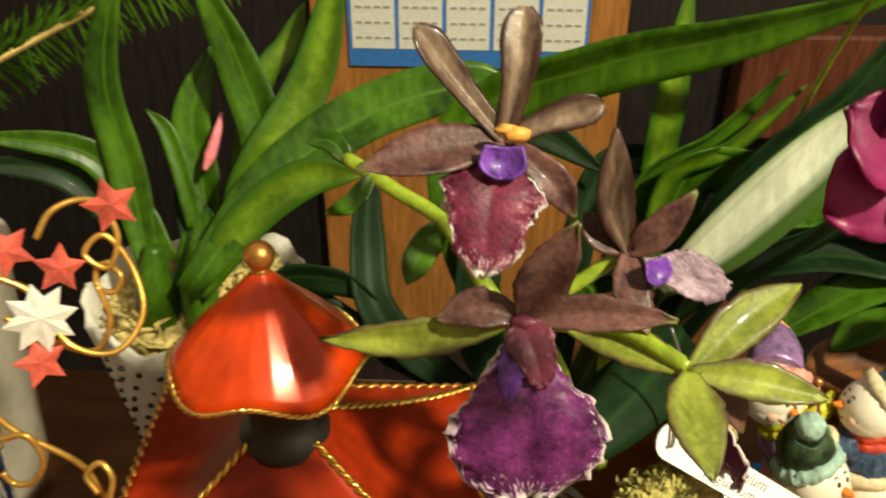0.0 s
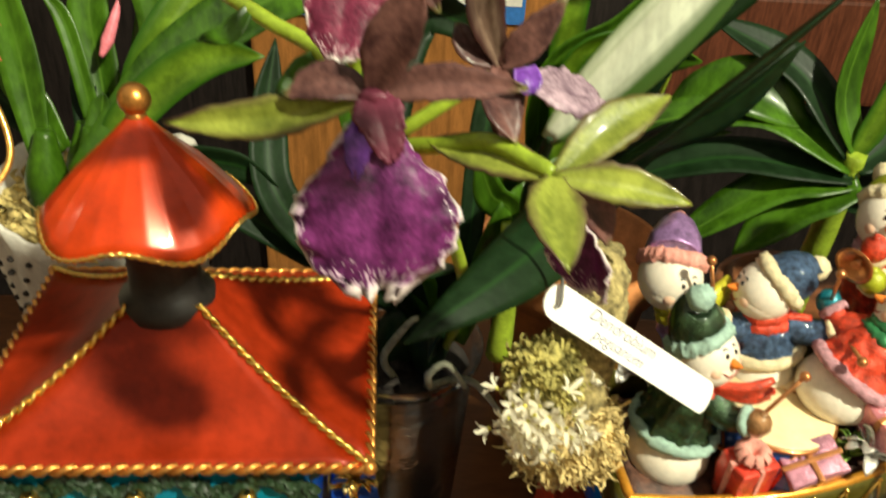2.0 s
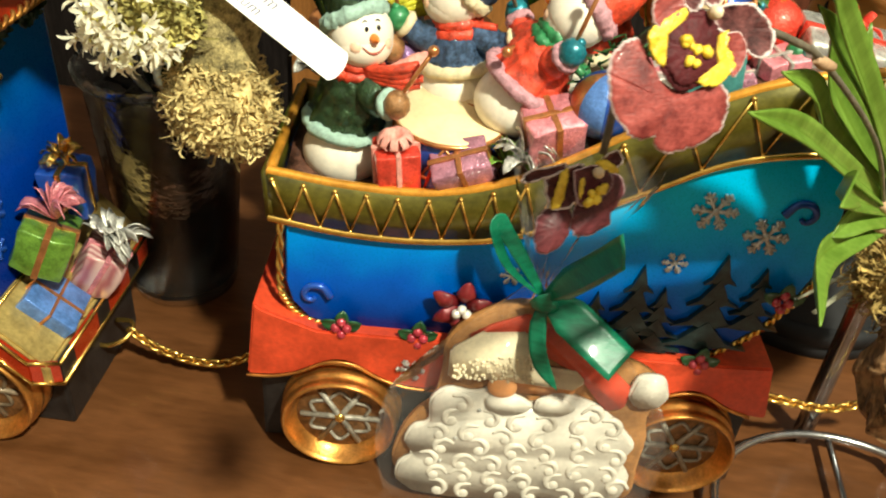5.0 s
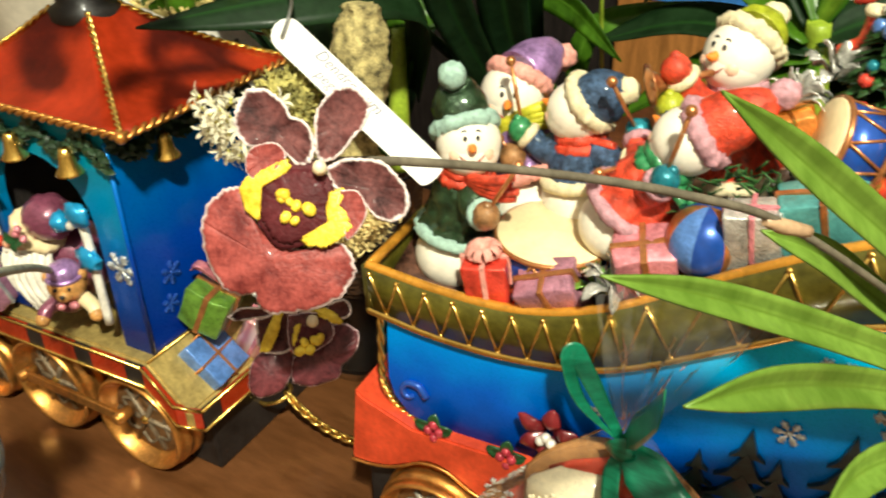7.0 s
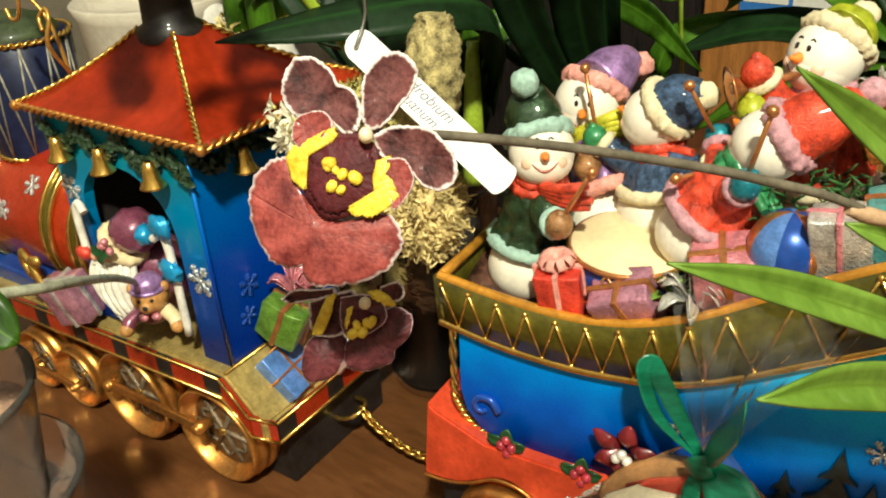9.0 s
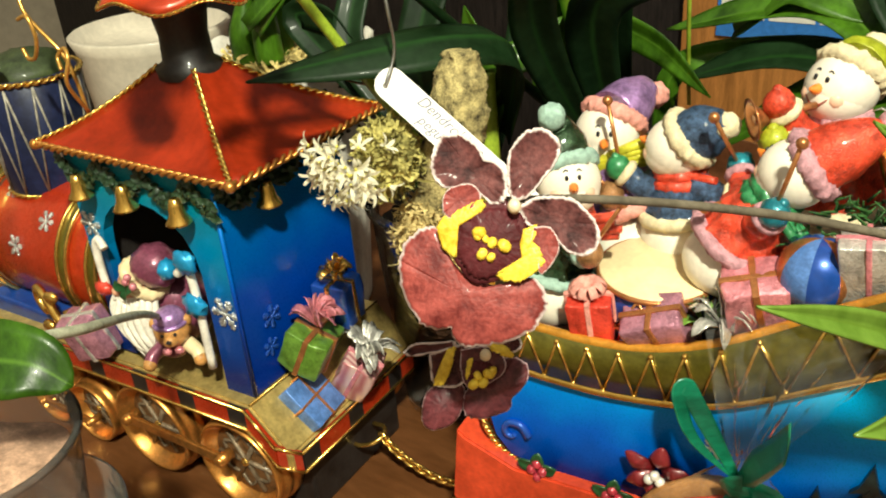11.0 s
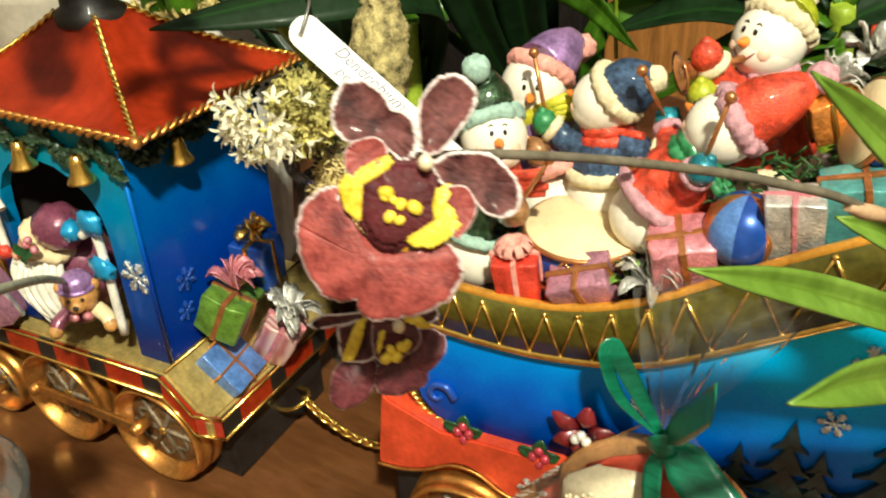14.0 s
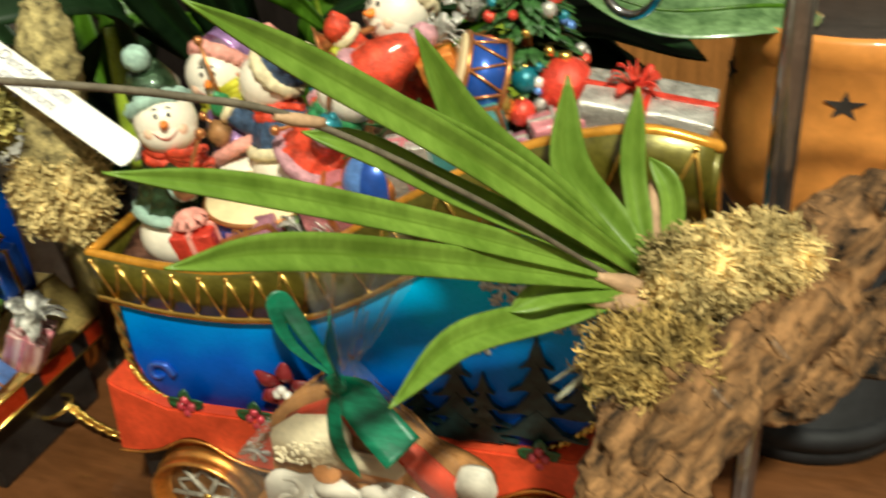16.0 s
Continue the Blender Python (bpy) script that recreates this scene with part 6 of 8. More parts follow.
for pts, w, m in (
    (((0.07, 0.14, 0.16), (0.066, 0.105, 0.196), (0.08, 0.112, 0.214), (0.103, 0.118, 0.236)), 0.026, DARKSHADELEAF),
    (((0.062, 0.15, 0.165), (0.04, 0.15, 0.235), (0.055, 0.19, 0.305), (0.1, 0.18, 0.29)), 0.022, DARKSHADELEAF),
    (((0.06, 0.15, 0.165), (-0.0, 0.146, 0.225), (-0.011, 0.164, 0.260), (-0.008, 0.182, 0.295)), 0.018, DARKSHADELEAF),
    (((0.06, 0.15, 0.165), (-0.043, 0.15, 0.24), (-0.025, 0.152, 0.247), (-0.004, 0.150, 0.236)), 0.017, DARKSHADELEAF),
    (((0.08, 0.15, 0.165), (0.092, 0.19, 0.27), (0.113, 0.199, 0.289), (0.128, 0.191, 0.279)), 0.016, DARKSHADELEAF),
    (((0.075, 0.145, 0.165), (0.079, 0.133, 0.2), (0.072, 0.1, 0.233), (0.057, 0.07, 0.245)), 0.02, DARKSHADELEAF),
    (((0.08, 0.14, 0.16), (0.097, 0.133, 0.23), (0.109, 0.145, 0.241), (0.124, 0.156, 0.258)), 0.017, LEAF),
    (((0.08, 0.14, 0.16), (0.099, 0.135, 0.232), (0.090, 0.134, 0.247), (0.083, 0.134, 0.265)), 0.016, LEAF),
    (((0.1, 0.14, 0.2), (0.122, 0.115, 0.252), (0.115, 0.085, 0.2655), (0.0917, 0.05, 0.2655), (0.0566, 0.0157, 0.259)), 0.028, DARKSHADELEAF),
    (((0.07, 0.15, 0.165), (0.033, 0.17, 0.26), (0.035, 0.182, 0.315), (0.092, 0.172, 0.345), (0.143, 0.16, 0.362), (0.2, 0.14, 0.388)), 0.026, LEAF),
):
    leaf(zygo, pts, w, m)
bm = B()
tube(bm, [(0.099, 0.125, 0.165), (0.1, 0.125, 0.2), (0.098, 0.13, 0.235)], [0.0062, 0.0048, 0.003], 10, n=14)
part("cane", bm, STEM, zygo, "thick green cane")

BROWNPETAL = mat("brown_purple_petal", (0.085, 0.028, 0.03), 0.42, 0, 0.15, 0.35, 120, 0.25, through_light=0.15, second=(0.14, 0.06, 0.05))
uv_tint(BROWNPETAL, (0.2, 0.22, 0.06), "tip", 0.9, 1.05, 0.2, (10, 4))
GREYPETAL = mat("silvery_brown_petal", (0.12, 0.055, 0.035), 0.36, 0, 0.2, 0.3, 120, 0.25, through_light=0.15, second=(0.26, 0.18, 0.13), stretch=(1, 1, 0.25))
uv_tint(GREYPETAL, (0.045, 0.016, 0.014), "edge", 0.4, 0.9, 0.4, (10, 3))
GREENPETAL = mat("green_petal", (0.26, 0.32, 0.04), 0.42, 0, 0.2, 0.25, 90, 0.2, through_light=0.3, second=(0.34, 0.38, 0.06))
uv_tint(GREENPETAL, (0.1, 0.05, 0.035), "edge", 0.55, 1.05, 0.6, (5, 3))
LIP = mat("purple_lip", (0.075, 0.01, 0.07), 0.45, 0, 0.1, 0.35, 160, 0.35, through_light=0.2, second=(0.17, 0.022, 0.14))
uv_tint(LIP, (0.62, 0.45, 0.57), "rim", 0.94, 0.99, 0.9, (40, 14))
uv_tint(LIP, (0.78, 0.68, 0.66), "rim", 0.955, 0.985)
PALELIP = mat("pale_lip_back", (0.24, 0.12, 0.2), 0.45, 0, 0.1, 0.35, 160, 0.35, through_light=0.25, second=(0.42, 0.3, 0.36))
REDLIP = mat("wine_lip", (0.12, 0.01, 0.04), 0.45, 0, 0.1, 0.3, 160, 0.35, through_light=0.25, second=(0.2, 0.022, 0.06))
uv_tint(REDLIP, (0.62, 0.4, 0.45), "rim", 0.94, 0.99, 0.9, (40, 14))
uv_tint(REDLIP, (0.8, 0.72, 0.68), "rim", 0.95, 0.985)
VIOLET = mat("violet_column", (0.09, 0.02, 0.25), 0.4, 0, 0.15, 0.35, 160, 0.2, second=(0.17, 0.05, 0.36))
MAROON = mat("maroon_column", (0.12, 0.018, 0.04), 0.45, 0, 0.15, 0.25, 160, 0.2)
WARM = mat("orange_anther", (0.6, 0.28, 0.05), 0.5, 0, 0.1, 0.3, 160, 0.3)
TOCAM = (0.0, -0.78, 0.62)


def petal(parent, pts, w, m, fold=0.2, hint=TOCAM, name="petal", ruffle=0.0, shape="petal", cup=0.0):
    bm = B()
    n = 34 if shape in ("fan", "wedge") else 18
    wide = n == 34
    blade(bm, pts, w, hint, fold, n, 22 if wide else 8, shape=shape, ruffle=ruffle or 0.0011, waves=11 if wide else 3, cup=cup, twist=0.0 if wide else 0.35 * math.sin(900 * sum(pts[-1])))
    return part(name, bm, m, parent, solid=0.0005)


def bloom(pts_list, label):
    ob = thing("orchid_flower", pts_list, label, "flower", "purple orchid flowers")
    return ob


def hood(parent, c, w, h, way):
    """An orchid's callus: a ribbed violet cup, open to the front and tapering downwards."""
    c, d = Vector(c), Vector(way).normalized()
    s = d.cross(Vector((0, 0, 1))).normalized() * -1
    u = s.cross(d) * -1
    u = u if u.z > 0 else -u
    rows = []
    for i in range(15):
        f = i / 14
        half = w * (0.9 + 0.25 * math.sin(math.pi * f * 0.7)) * math.sqrt(max(0.06, 1 - max(0, (f - 0.45) / 0.55) ** 2.2))
        row = []
        for j in range(25):
            x = 2 * j / 24 - 1
            rib = 0.03 * math.cos(9 * math.pi * x) * (1 - abs(x))
            deep = (x * x * 0.8 - 0.7 + rib) * math.sin(math.pi * (0.12 + 0.8 * f)) ** 0.7
            row.append(c + s * half * x + u * h * (0.5 - f) + d * w * deep * 0.75)
        rows.append(row)
    bm = B()
    grid(bm, rows, 0, uv=True)
    return part("column", bm, VIOLET, parent, "violet ribbed cup", solid=0.0007)


# upper flower
C = (0.0455, 0.005, 0.3845)
fl = bloom(C, "brown-petalled orchid flower with wine-red lip on the spike")
petal(fl, [C, (0.034, 0.009, 0.397), (0.0252, 0.0105, 0.4085)], 0.0085, GREYPETAL, 0.55, shape="club")
petal(fl, [C, (0.0485, 0.01, 0.399), (0.0495, 0.0165, 0.4115)], 0.0098, GREYPETAL, 0.55, shape="club")
petal(fl, [C, (0.056, 0.006, 0.389), (0.0675, 0.006, 0.393)], 0.0078, GREYPETAL, 0.6, shape="club")
petal(fl, [C, (0.031, 0.001, 0.383), (0.0127, -0.004, 0.3805)], 0.0125, BROWNPETAL, 0.3)
petal(fl, [C, (0.056, 0.0, 0.377), (0.0625, -0.001, 0.368)], 0.008, BROWNPETAL, 0.4)
petal(fl, [(0.0446, -0.001, 0.3798), (0.0427, -0.008, 0.3735), (0.0415, -0.0155, 0.3605)], 0.0245, REDLIP, 0.3, name="lip", ruffle=0.003, shape="wedge", cup=-0.4)
hood(fl, (0.0452, -0.0045, 0.3832), 0.0046, 0.0074, (-0.05, -0.85, 0.5))
bm = B()
ball(bm, (0.0482, -0.0018, 0.3886), 0.0023, (1.3, 0.8, 0.8), seg=10, rough=0.35)
ball(bm, (0.0455, -0.0012, 0.3896), 0.0018, (1.5, 0.8, 0.7), seg=10, rough=0.35)
part("anther", bm, WARM, fl)
# large lower flower
C = (0.0497, -0.031, 0.3605)
fl = bloom(C, "orchid flower with a broad purple ruffled lip")
petal(fl, [C, (0.0535, -0.0325, 0.3725), (0.0588, -0.034, 0.3855)], 0.0105, BROWNPETAL, 0.35)
petal(fl, [C, (0.063, -0.034, 0.3645), (0.0795, -0.037, 0.3655)], 0.0075, BROWNPETAL, 0.45)
petal(fl, [C, (0.0285, -0.029, 0.3535), (0.0065, -0.027, 0.3505)], 0.0085, GREENPETAL, 0.35)
petal(fl, [C, (0.041, -0.03, 0.362), (0.032, -0.03, 0.359)], 0.0085, BROWNPETAL, 0.4)
petal(fl, [(0.0505, -0.0345, 0.357), (0.051, -0.0425, 0.343), (0.0517, -0.0445, 0.3225)], 0.0335, LIP, 0.34, name="lip", ruffle=0.0036, shape="fan", cup=-0.42)
petal(fl, [(0.0496, -0.0325, 0.3605), (0.0522, -0.0375, 0.3568), (0.0542, -0.0405, 0.3505)], 0.0105, MAROON, 0.25, name="column", cup=-0.1, shape="wedge")
petal(fl, [(0.0488, -0.0335, 0.3585), (0.0476, -0.0385, 0.354), (0.0472, -0.0415, 0.347)], 0.0055, VIOLET, 0.3, name="throat_fold")
bm = B()
ball(bm, (0.0503, -0.0320, 0.3605), 0.0022, (1.5, 0.9, 0.8), seg=12, rough=0.25)
part("crown", bm, MAROON, fl)
# third flower, seen from the side
C = (0.078, 0.0115, 0.3515)
fl = bloom(C, "half-turned orchid flower with violet column and pale lip")
petal(fl, [C, (0.073, 0.013, 0.366), (0.0725, 0.015, 0.3835)], 0.0095, GREYPETAL, 0.6)
petal(fl, [C, (0.084, 0.01, 0.358), (0.0925, 0.0105, 0.3695)], 0.0085, BROWNPETAL, 0.4)
petal(fl, [C, (0.078, 0.0, 0.346), (0.082, -0.007, 0.3395)], 0.0095, BROWNPETAL, 0.3)
petal(fl, [C, (0.071, 0.013, 0.3555), (0.067, 0.016, 0.3605)], 0.0085, BROWNPETAL, 0.3)
petal(fl, [C, (0.08, 0.006, 0.3445), (0.0795, 0.002, 0.334)], 0.009, BROWNPETAL, 0.3)
petal(fl, [(0.0815, 0.006, 0.351), (0.092, 0.008, 0.3475), (0.104, 0.0125, 0.3435)], 0.0155, PALELIP, 0.5, name="lip", ruffle=0.0016, shape="fan", hint=(-0.2, -0.35, 0.85), cup=-0.5)
hood(fl, (0.0842, 0.0015, 0.352), 0.0036, 0.0062, (0.45, -0.7, 0.45))
# fourth flower, seen from behind
C = (0.0905, -0.0162, 0.336)
fl = bloom(C, "yellow-green backs of an orchid flower with purple lip")
petal(fl, [C, (0.1035, -0.0075, 0.3445), (0.1185, 0.0015, 0.3495)], 0.0115, GREENPETAL, 0.3)
petal(fl, [C, (0.1055, -0.0185, 0.3355), (0.1215, -0.021, 0.333)], 0.0095, GREENPETAL, 0.35)
petal(fl, [C, (0.0895, -0.0285, 0.3335), (0.0915, -0.0425, 0.328)], 0.0135, GREENPETAL, 0.25)
petal(fl, [C, (0.077, -0.004, 0.3345), (0.0615, 0.0085, 0.3315)], 0.0105, GREENPETAL, 0.3)
petal(fl, [C, (0.101, -0.015, 0.3275), (0.1055, -0.0165, 0.318)], 0.01, BROWNPETAL, 0.3)
petal(fl, [(0.093, -0.0168, 0.331), (0.1005, -0.018, 0.322), (0.1045, -0.0185, 0.306)], 0.02, LIP, 0.7, name="lip", ruffle=0.0022, shape="fan", hint=(-0.9, -0.5, 0.1))
# flower spike
spike = thing("flower_spike", (0.072, 0.148, 0.15), "yellow-green flower spike of the purple orchid", "stem")
for pts, r in ((((0.074, 0.146, 0.15), (0.078, 0.075, 0.235), (0.064, 0.035, 0.3), (0.046, 0.017, 0.331), (0.031, 0.041, 0.341), (0.015, 0.054, 0.345), (-0.001, 0.065, 0.350)), 0.0024), (((0.05, 0.02, 0.326), (0.0565, 0.01, 0.335), (0.0775, 0.013, 0.35)), 0.0019), (((0.052, 0.018, 0.325), (0.066, 0.006, 0.332), (0.077, -0.002, 0.337), (0.0905, -0.0152, 0.336)), 0.0023), (((0.04, 0.03, 0.336), (0.0435, 0.02, 0.36), (0.0455, 0.007, 0.383)), 0.0018), (((0.047, 0.018, 0.33), (0.047, -0.005, 0.345), (0.0497, -0.029, 0.3605)), 0.0019)):
    bm = B()
    tube(bm, pts, r, 9, n=36)
    part("stalk", bm, STEM, spike)
for pts, w in ((((0.0, 0.064, 0.349), (-0.006, 0.068, 0.354), (-0.014, 0.07, 0.353)), 0.007), (((0.03, 0.042, 0.341), (0.024, 0.036, 0.334), (0.02, 0.03, 0.327)), 0.009), (((0.008, 0.058, 0.348), (0.002, 0.05, 0.342), (-0.004, 0.04, 0.344)), 0.006)):
    leaf(spike, pts, w, LEAF, name="bract")

# strap-leaved plants behind the wagon
fan = thing("strap_leaf_plant", (0.275, 0.2, TABLE), "dark green strap-leaved plant in a brown pot", "potted plant")
BROWNPOT = mat("brown_glazed_pot", (0.2, 0.07, 0.025), 0.4, 0, 0.4, 0.3, 40, 0.15)
bm = B()
lathe(bm, [(0.0, TABLE), (0.03, TABLE), (0.042, 0.13), (0.045, 0.132), (0.045, 0.142), (0.041, 0.142), (0.038, 0.13), (0.0, 0.13)], (0.28, 0.22, 0), 40)
part("pot", bm, BROWNPOT, fan, "brown glazed pot")
bm = B()
tube(bm, [(0.278, 0.215, 0.13), (0.275, 0.2, 0.2), (0.272, 0.188, 0.248)], [0.008, 0.007, 0.005], 10, n=16)
part("stem", bm, STEM, fan, "yellow-green stem base")
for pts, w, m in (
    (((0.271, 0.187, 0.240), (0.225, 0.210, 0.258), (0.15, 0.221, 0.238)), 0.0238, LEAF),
    (((0.272, 0.185, 0.236), (0.215, 0.204, 0.235), (0.163, 0.210, 0.216)), 0.0225, DARKSHADELEAF),
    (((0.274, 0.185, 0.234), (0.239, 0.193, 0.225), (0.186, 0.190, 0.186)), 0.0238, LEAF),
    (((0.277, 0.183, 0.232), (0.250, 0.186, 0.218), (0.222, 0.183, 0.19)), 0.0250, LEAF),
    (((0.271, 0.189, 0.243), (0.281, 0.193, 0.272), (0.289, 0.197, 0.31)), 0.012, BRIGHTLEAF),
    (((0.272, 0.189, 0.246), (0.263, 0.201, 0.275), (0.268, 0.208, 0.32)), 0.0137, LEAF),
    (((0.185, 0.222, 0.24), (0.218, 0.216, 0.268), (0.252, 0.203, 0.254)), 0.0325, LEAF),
    (((0.272, 0.187, 0.24), (0.3, 0.2, 0.25), (0.335, 0.205, 0.235)), 0.0225, DARKSHADELEAF),
    # four leaves added, near-black to stand for shade behind the wagon
    (((0.272, 0.2, 0.225), (0.315, 0.232, 0.216), (0.366, 0.245, 0.195)), 0.038, DARKSHADELEAF),
    (((0.272, 0.2, 0.215), (0.31, 0.237, 0.193), (0.358, 0.252, 0.158)), 0.038, DARKSHADELEAF),
    (((0.274, 0.2, 0.235), (0.32, 0.228, 0.232), (0.368, 0.247, 0.216)), 0.034, DARKSHADELEAF),
    (((0.268, 0.2, 0.22), (0.29, 0.245, 0.216), (0.33, 0.262, 0.18)), 0.038, DARKSHADELEAF),
    (((0.27, 0.19, 0.245), (0.245, 0.215, 0.278), (0.2, 0.235, 0.298)), 0.0213, DARKSHADELEAF),
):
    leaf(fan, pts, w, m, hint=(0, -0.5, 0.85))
tall = thing("broad_leaf_plant", (0.16, 0.25, TABLE), "broad green-leaved plant in a terracotta pot", "potted plant")
TERRA = mat("terracotta", (0.5, 0.19, 0.06), 0.7, 0, 0.05, 0.2, 40, 0.25)
bm = B()
lathe(bm, [(0.0, TABLE), (0.038, TABLE), (0.052, 0.12), (0.057, 0.122), (0.058, 0.145), (0.053, 0.146), (0.05, 0.125), (0.0, 0.125)], (0.155, 0.262, 0), 44)
part("pot", bm, TERRA, tall, "terracotta pot")
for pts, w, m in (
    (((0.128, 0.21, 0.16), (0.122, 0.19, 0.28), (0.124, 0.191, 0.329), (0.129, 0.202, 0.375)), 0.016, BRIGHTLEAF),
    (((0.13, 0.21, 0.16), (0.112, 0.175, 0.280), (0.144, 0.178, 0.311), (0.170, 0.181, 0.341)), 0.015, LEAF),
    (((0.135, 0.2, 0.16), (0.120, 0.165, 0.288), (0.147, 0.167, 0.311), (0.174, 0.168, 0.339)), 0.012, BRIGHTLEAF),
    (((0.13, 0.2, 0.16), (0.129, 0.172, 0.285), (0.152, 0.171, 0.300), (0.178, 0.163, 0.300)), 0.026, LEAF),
    (((0.13, 0.2, 0.16), (0.128, 0.125, 0.255), (0.149, 0.095, 0.300), (0.178, 0.09, 0.334), (0.2, 0.088, 0.358)), 0.021, DARKSHADELEAF),
    (((0.14, 0.2, 0.16), (0.145, 0.145, 0.26), (0.18, 0.136, 0.29), (0.208, 0.137, 0.32)), 0.024, DARKSHADELEAF),
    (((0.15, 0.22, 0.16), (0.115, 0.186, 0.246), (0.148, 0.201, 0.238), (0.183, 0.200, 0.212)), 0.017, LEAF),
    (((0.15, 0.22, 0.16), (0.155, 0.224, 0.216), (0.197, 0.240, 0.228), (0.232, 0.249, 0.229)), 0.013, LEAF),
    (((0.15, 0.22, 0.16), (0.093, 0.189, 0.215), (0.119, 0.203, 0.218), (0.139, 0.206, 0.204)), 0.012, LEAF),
    (((0.135, 0.21, 0.16), (0.15, 0.16, 0.29), (0.19, 0.16, 0.34), (0.21, 0.165, 0.375)), 0.02, DARKSHADELEAF),
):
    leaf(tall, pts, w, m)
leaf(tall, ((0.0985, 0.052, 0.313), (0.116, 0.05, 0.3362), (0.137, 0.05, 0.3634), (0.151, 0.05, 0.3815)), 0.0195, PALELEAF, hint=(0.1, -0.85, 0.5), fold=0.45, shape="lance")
bm = B()
tube(bm, [(0.125, 0.22, 0.16), (0.105, 0.13, 0.24), (0.098, 0.07, 0.29), (0.0995, 0.052, 0.3145)], [0.003, 0.0025, 0.002], 8, n=20)
part("leaf_stalk", bm, DARKSHADELEAF, tall)

# magenta petals close to the lens at the start
MAGENTA = mat("magenta_petal", (0.3, 0.015, 0.11), 0.5, 0, 0.1, 0.3, 60, 0.2, through_light=0.3)
mag = thing("magenta_orchid_flower", (0.092, -0.079, 0.421), "magenta moth orchid flower with soft broad petals", "flower")
MC = Vector((0.0915, -0.080, 0.4215))
for tip, w in (((0.0815, -0.083, 0.4155), 0.0125), ((0.0812, -0.083, 0.4285), 0.0125), ((0.0905, -0.081, 0.4355), 0.0125), ((0.1015, -0.081, 0.4275), 0.0135), ((0.0965, -0.084, 0.4115), 0.010)):
    tip = Vector(tip)
    petal(mag, [MC, MC.lerp(tip, 0.5) + Vector((0, -0.0012, 0)), tip], w, MAGENTA, 0.12, shape="oval")
petal(mag, [MC + Vector((0, -0.001, 0)), MC + Vector((0.001, -0.005, -0.003)), MC + Vector((0.001, -0.006, -0.0075))], 0.006, LIP, 0.4, name="lip", shape="fan")
bm = B()
tube(bm, [MC + Vector((0, 0.001, 0)), (0.1, -0.06, 0.428), (0.145, 0.04, 0.42), (0.175, 0.15, 0.36), (0.165, 0.22, 0.2)], 0.0011, 7, n=30)
part("stalk", bm, STEM, mag)

# fir twig at the upper edge
fir = thing("fir_branch", (-0.18, 0.31, 0.33), "green fir branch behind the potted orchid", "branch")
bm = B()
tube(bm, [(-0.27, 0.25, 0.285), (-0.236, 0.272, 0.301), (-0.207, 0.292, 0.314), (-0.16, 0.315, 0.334), (-0.11, 0.33, 0.345)], [0.0028, 0.0018], 7, n=30)
part("twig", bm, OLDGOLD, fir, "yellow-brown twig")
bm = B()
for p in spline([(-0.27, 0.25, 0.285), (-0.236, 0.272, 0.301), (-0.207, 0.292, 0.314), (-0.16, 0.315, 0.334), (-0.11, 0.33, 0.345)], 80):
    for s in (-1, 1):
        d = Vector((random.uniform(0.2, 0.9), random.uniform(-0.5, 0.5), s * random.uniform(0.5, 1.1))).normalized()
        blade(bm, [p, p + d * 0.014, p + d * 0.026], 0.0018, (0, -1, 0), 0.1, 5, 2, shape="strap")
tagged(part("needles", bm, LEAF, fir, "long fir needles"), kind="stuff")

# gold wire ornament with stars
ornament = thing("wire_ornament", (-0.085, 0.0, 0.22), "curled gold wire ornament with red stars and white snowflake", "ornament")
ORANGEWIRE = mat("gold_wire", (0.66, 0.36, 0.08), 0.3, 0.7, 0.3, 0.2, 120, 0.1)
for pts in (
    ((-0.100, 0.053, 0.325), (-0.096, 0.058, 0.332), (-0.089, 0.063, 0.334), (-0.082, 0.064, 0.332), (-0.077, 0.061, 0.322), (-0.080, 0.056, 0.313), (-0.087, 0.056, 0.318), (-0.081, 0.06, 0.323), (-0.073, 0.058, 0.312), (-0.069, 0.050, 0.299), (-0.076, 0.040, 0.291), (-0.089, 0.037, 0.296), (-0.099, 0.042, 0.311), (-0.108, 0.041, 0.318)),
    ((-0.081, 0.058, 0.313), (-0.0765, 0.056, 0.31), (-0.0785, 0.054, 0.305), (-0.084, 0.054, 0.306), (-0.0845, 0.057, 0.312), (-0.08, 0.058, 0.314)),
    ((-0.108, 0.038, 0.305), (-0.095, 0.04, 0.294), (-0.085, 0.044, 0.288), (-0.079, 0.047, 0.298), (-0.082, 0.05, 0.31)),
    ((-0.11, 0.02, 0.27), (-0.101, 0.02, 0.272), (-0.098, 0.02, 0.262), (-0.103, 0.02, 0.252), (-0.11, 0.02, 0.25), (-0.1135, 0.02, 0.255)),
    ((-0.083, 0.02, 0.247), (-0.0865, 0.022, 0.253), (-0.082, 0.024, 0.257), (-0.078, 0.022, 0.252), (-0.081, 0.02, 0.24), (-0.086, 0.03, 0.222)),
    ((-0.108, 0.041, 0.318), (-0.117, 0.035, 0.3), (-0.112, 0.025, 0.275), (-0.09, 0.028, 0.25), (-0.086, 0.03, 0.2195)),
):
    bm = B()
    tube(bm, pts, 0.0011, 7, n=len(pts) * 8)
    part("wire_curl", bm, ORANGEWIRE, ornament)
STARRED = mat("coral_star", (0.6, 0.1, 0.07), 0.35, 0.1, 0.4, 0.25, 120, 0.2)


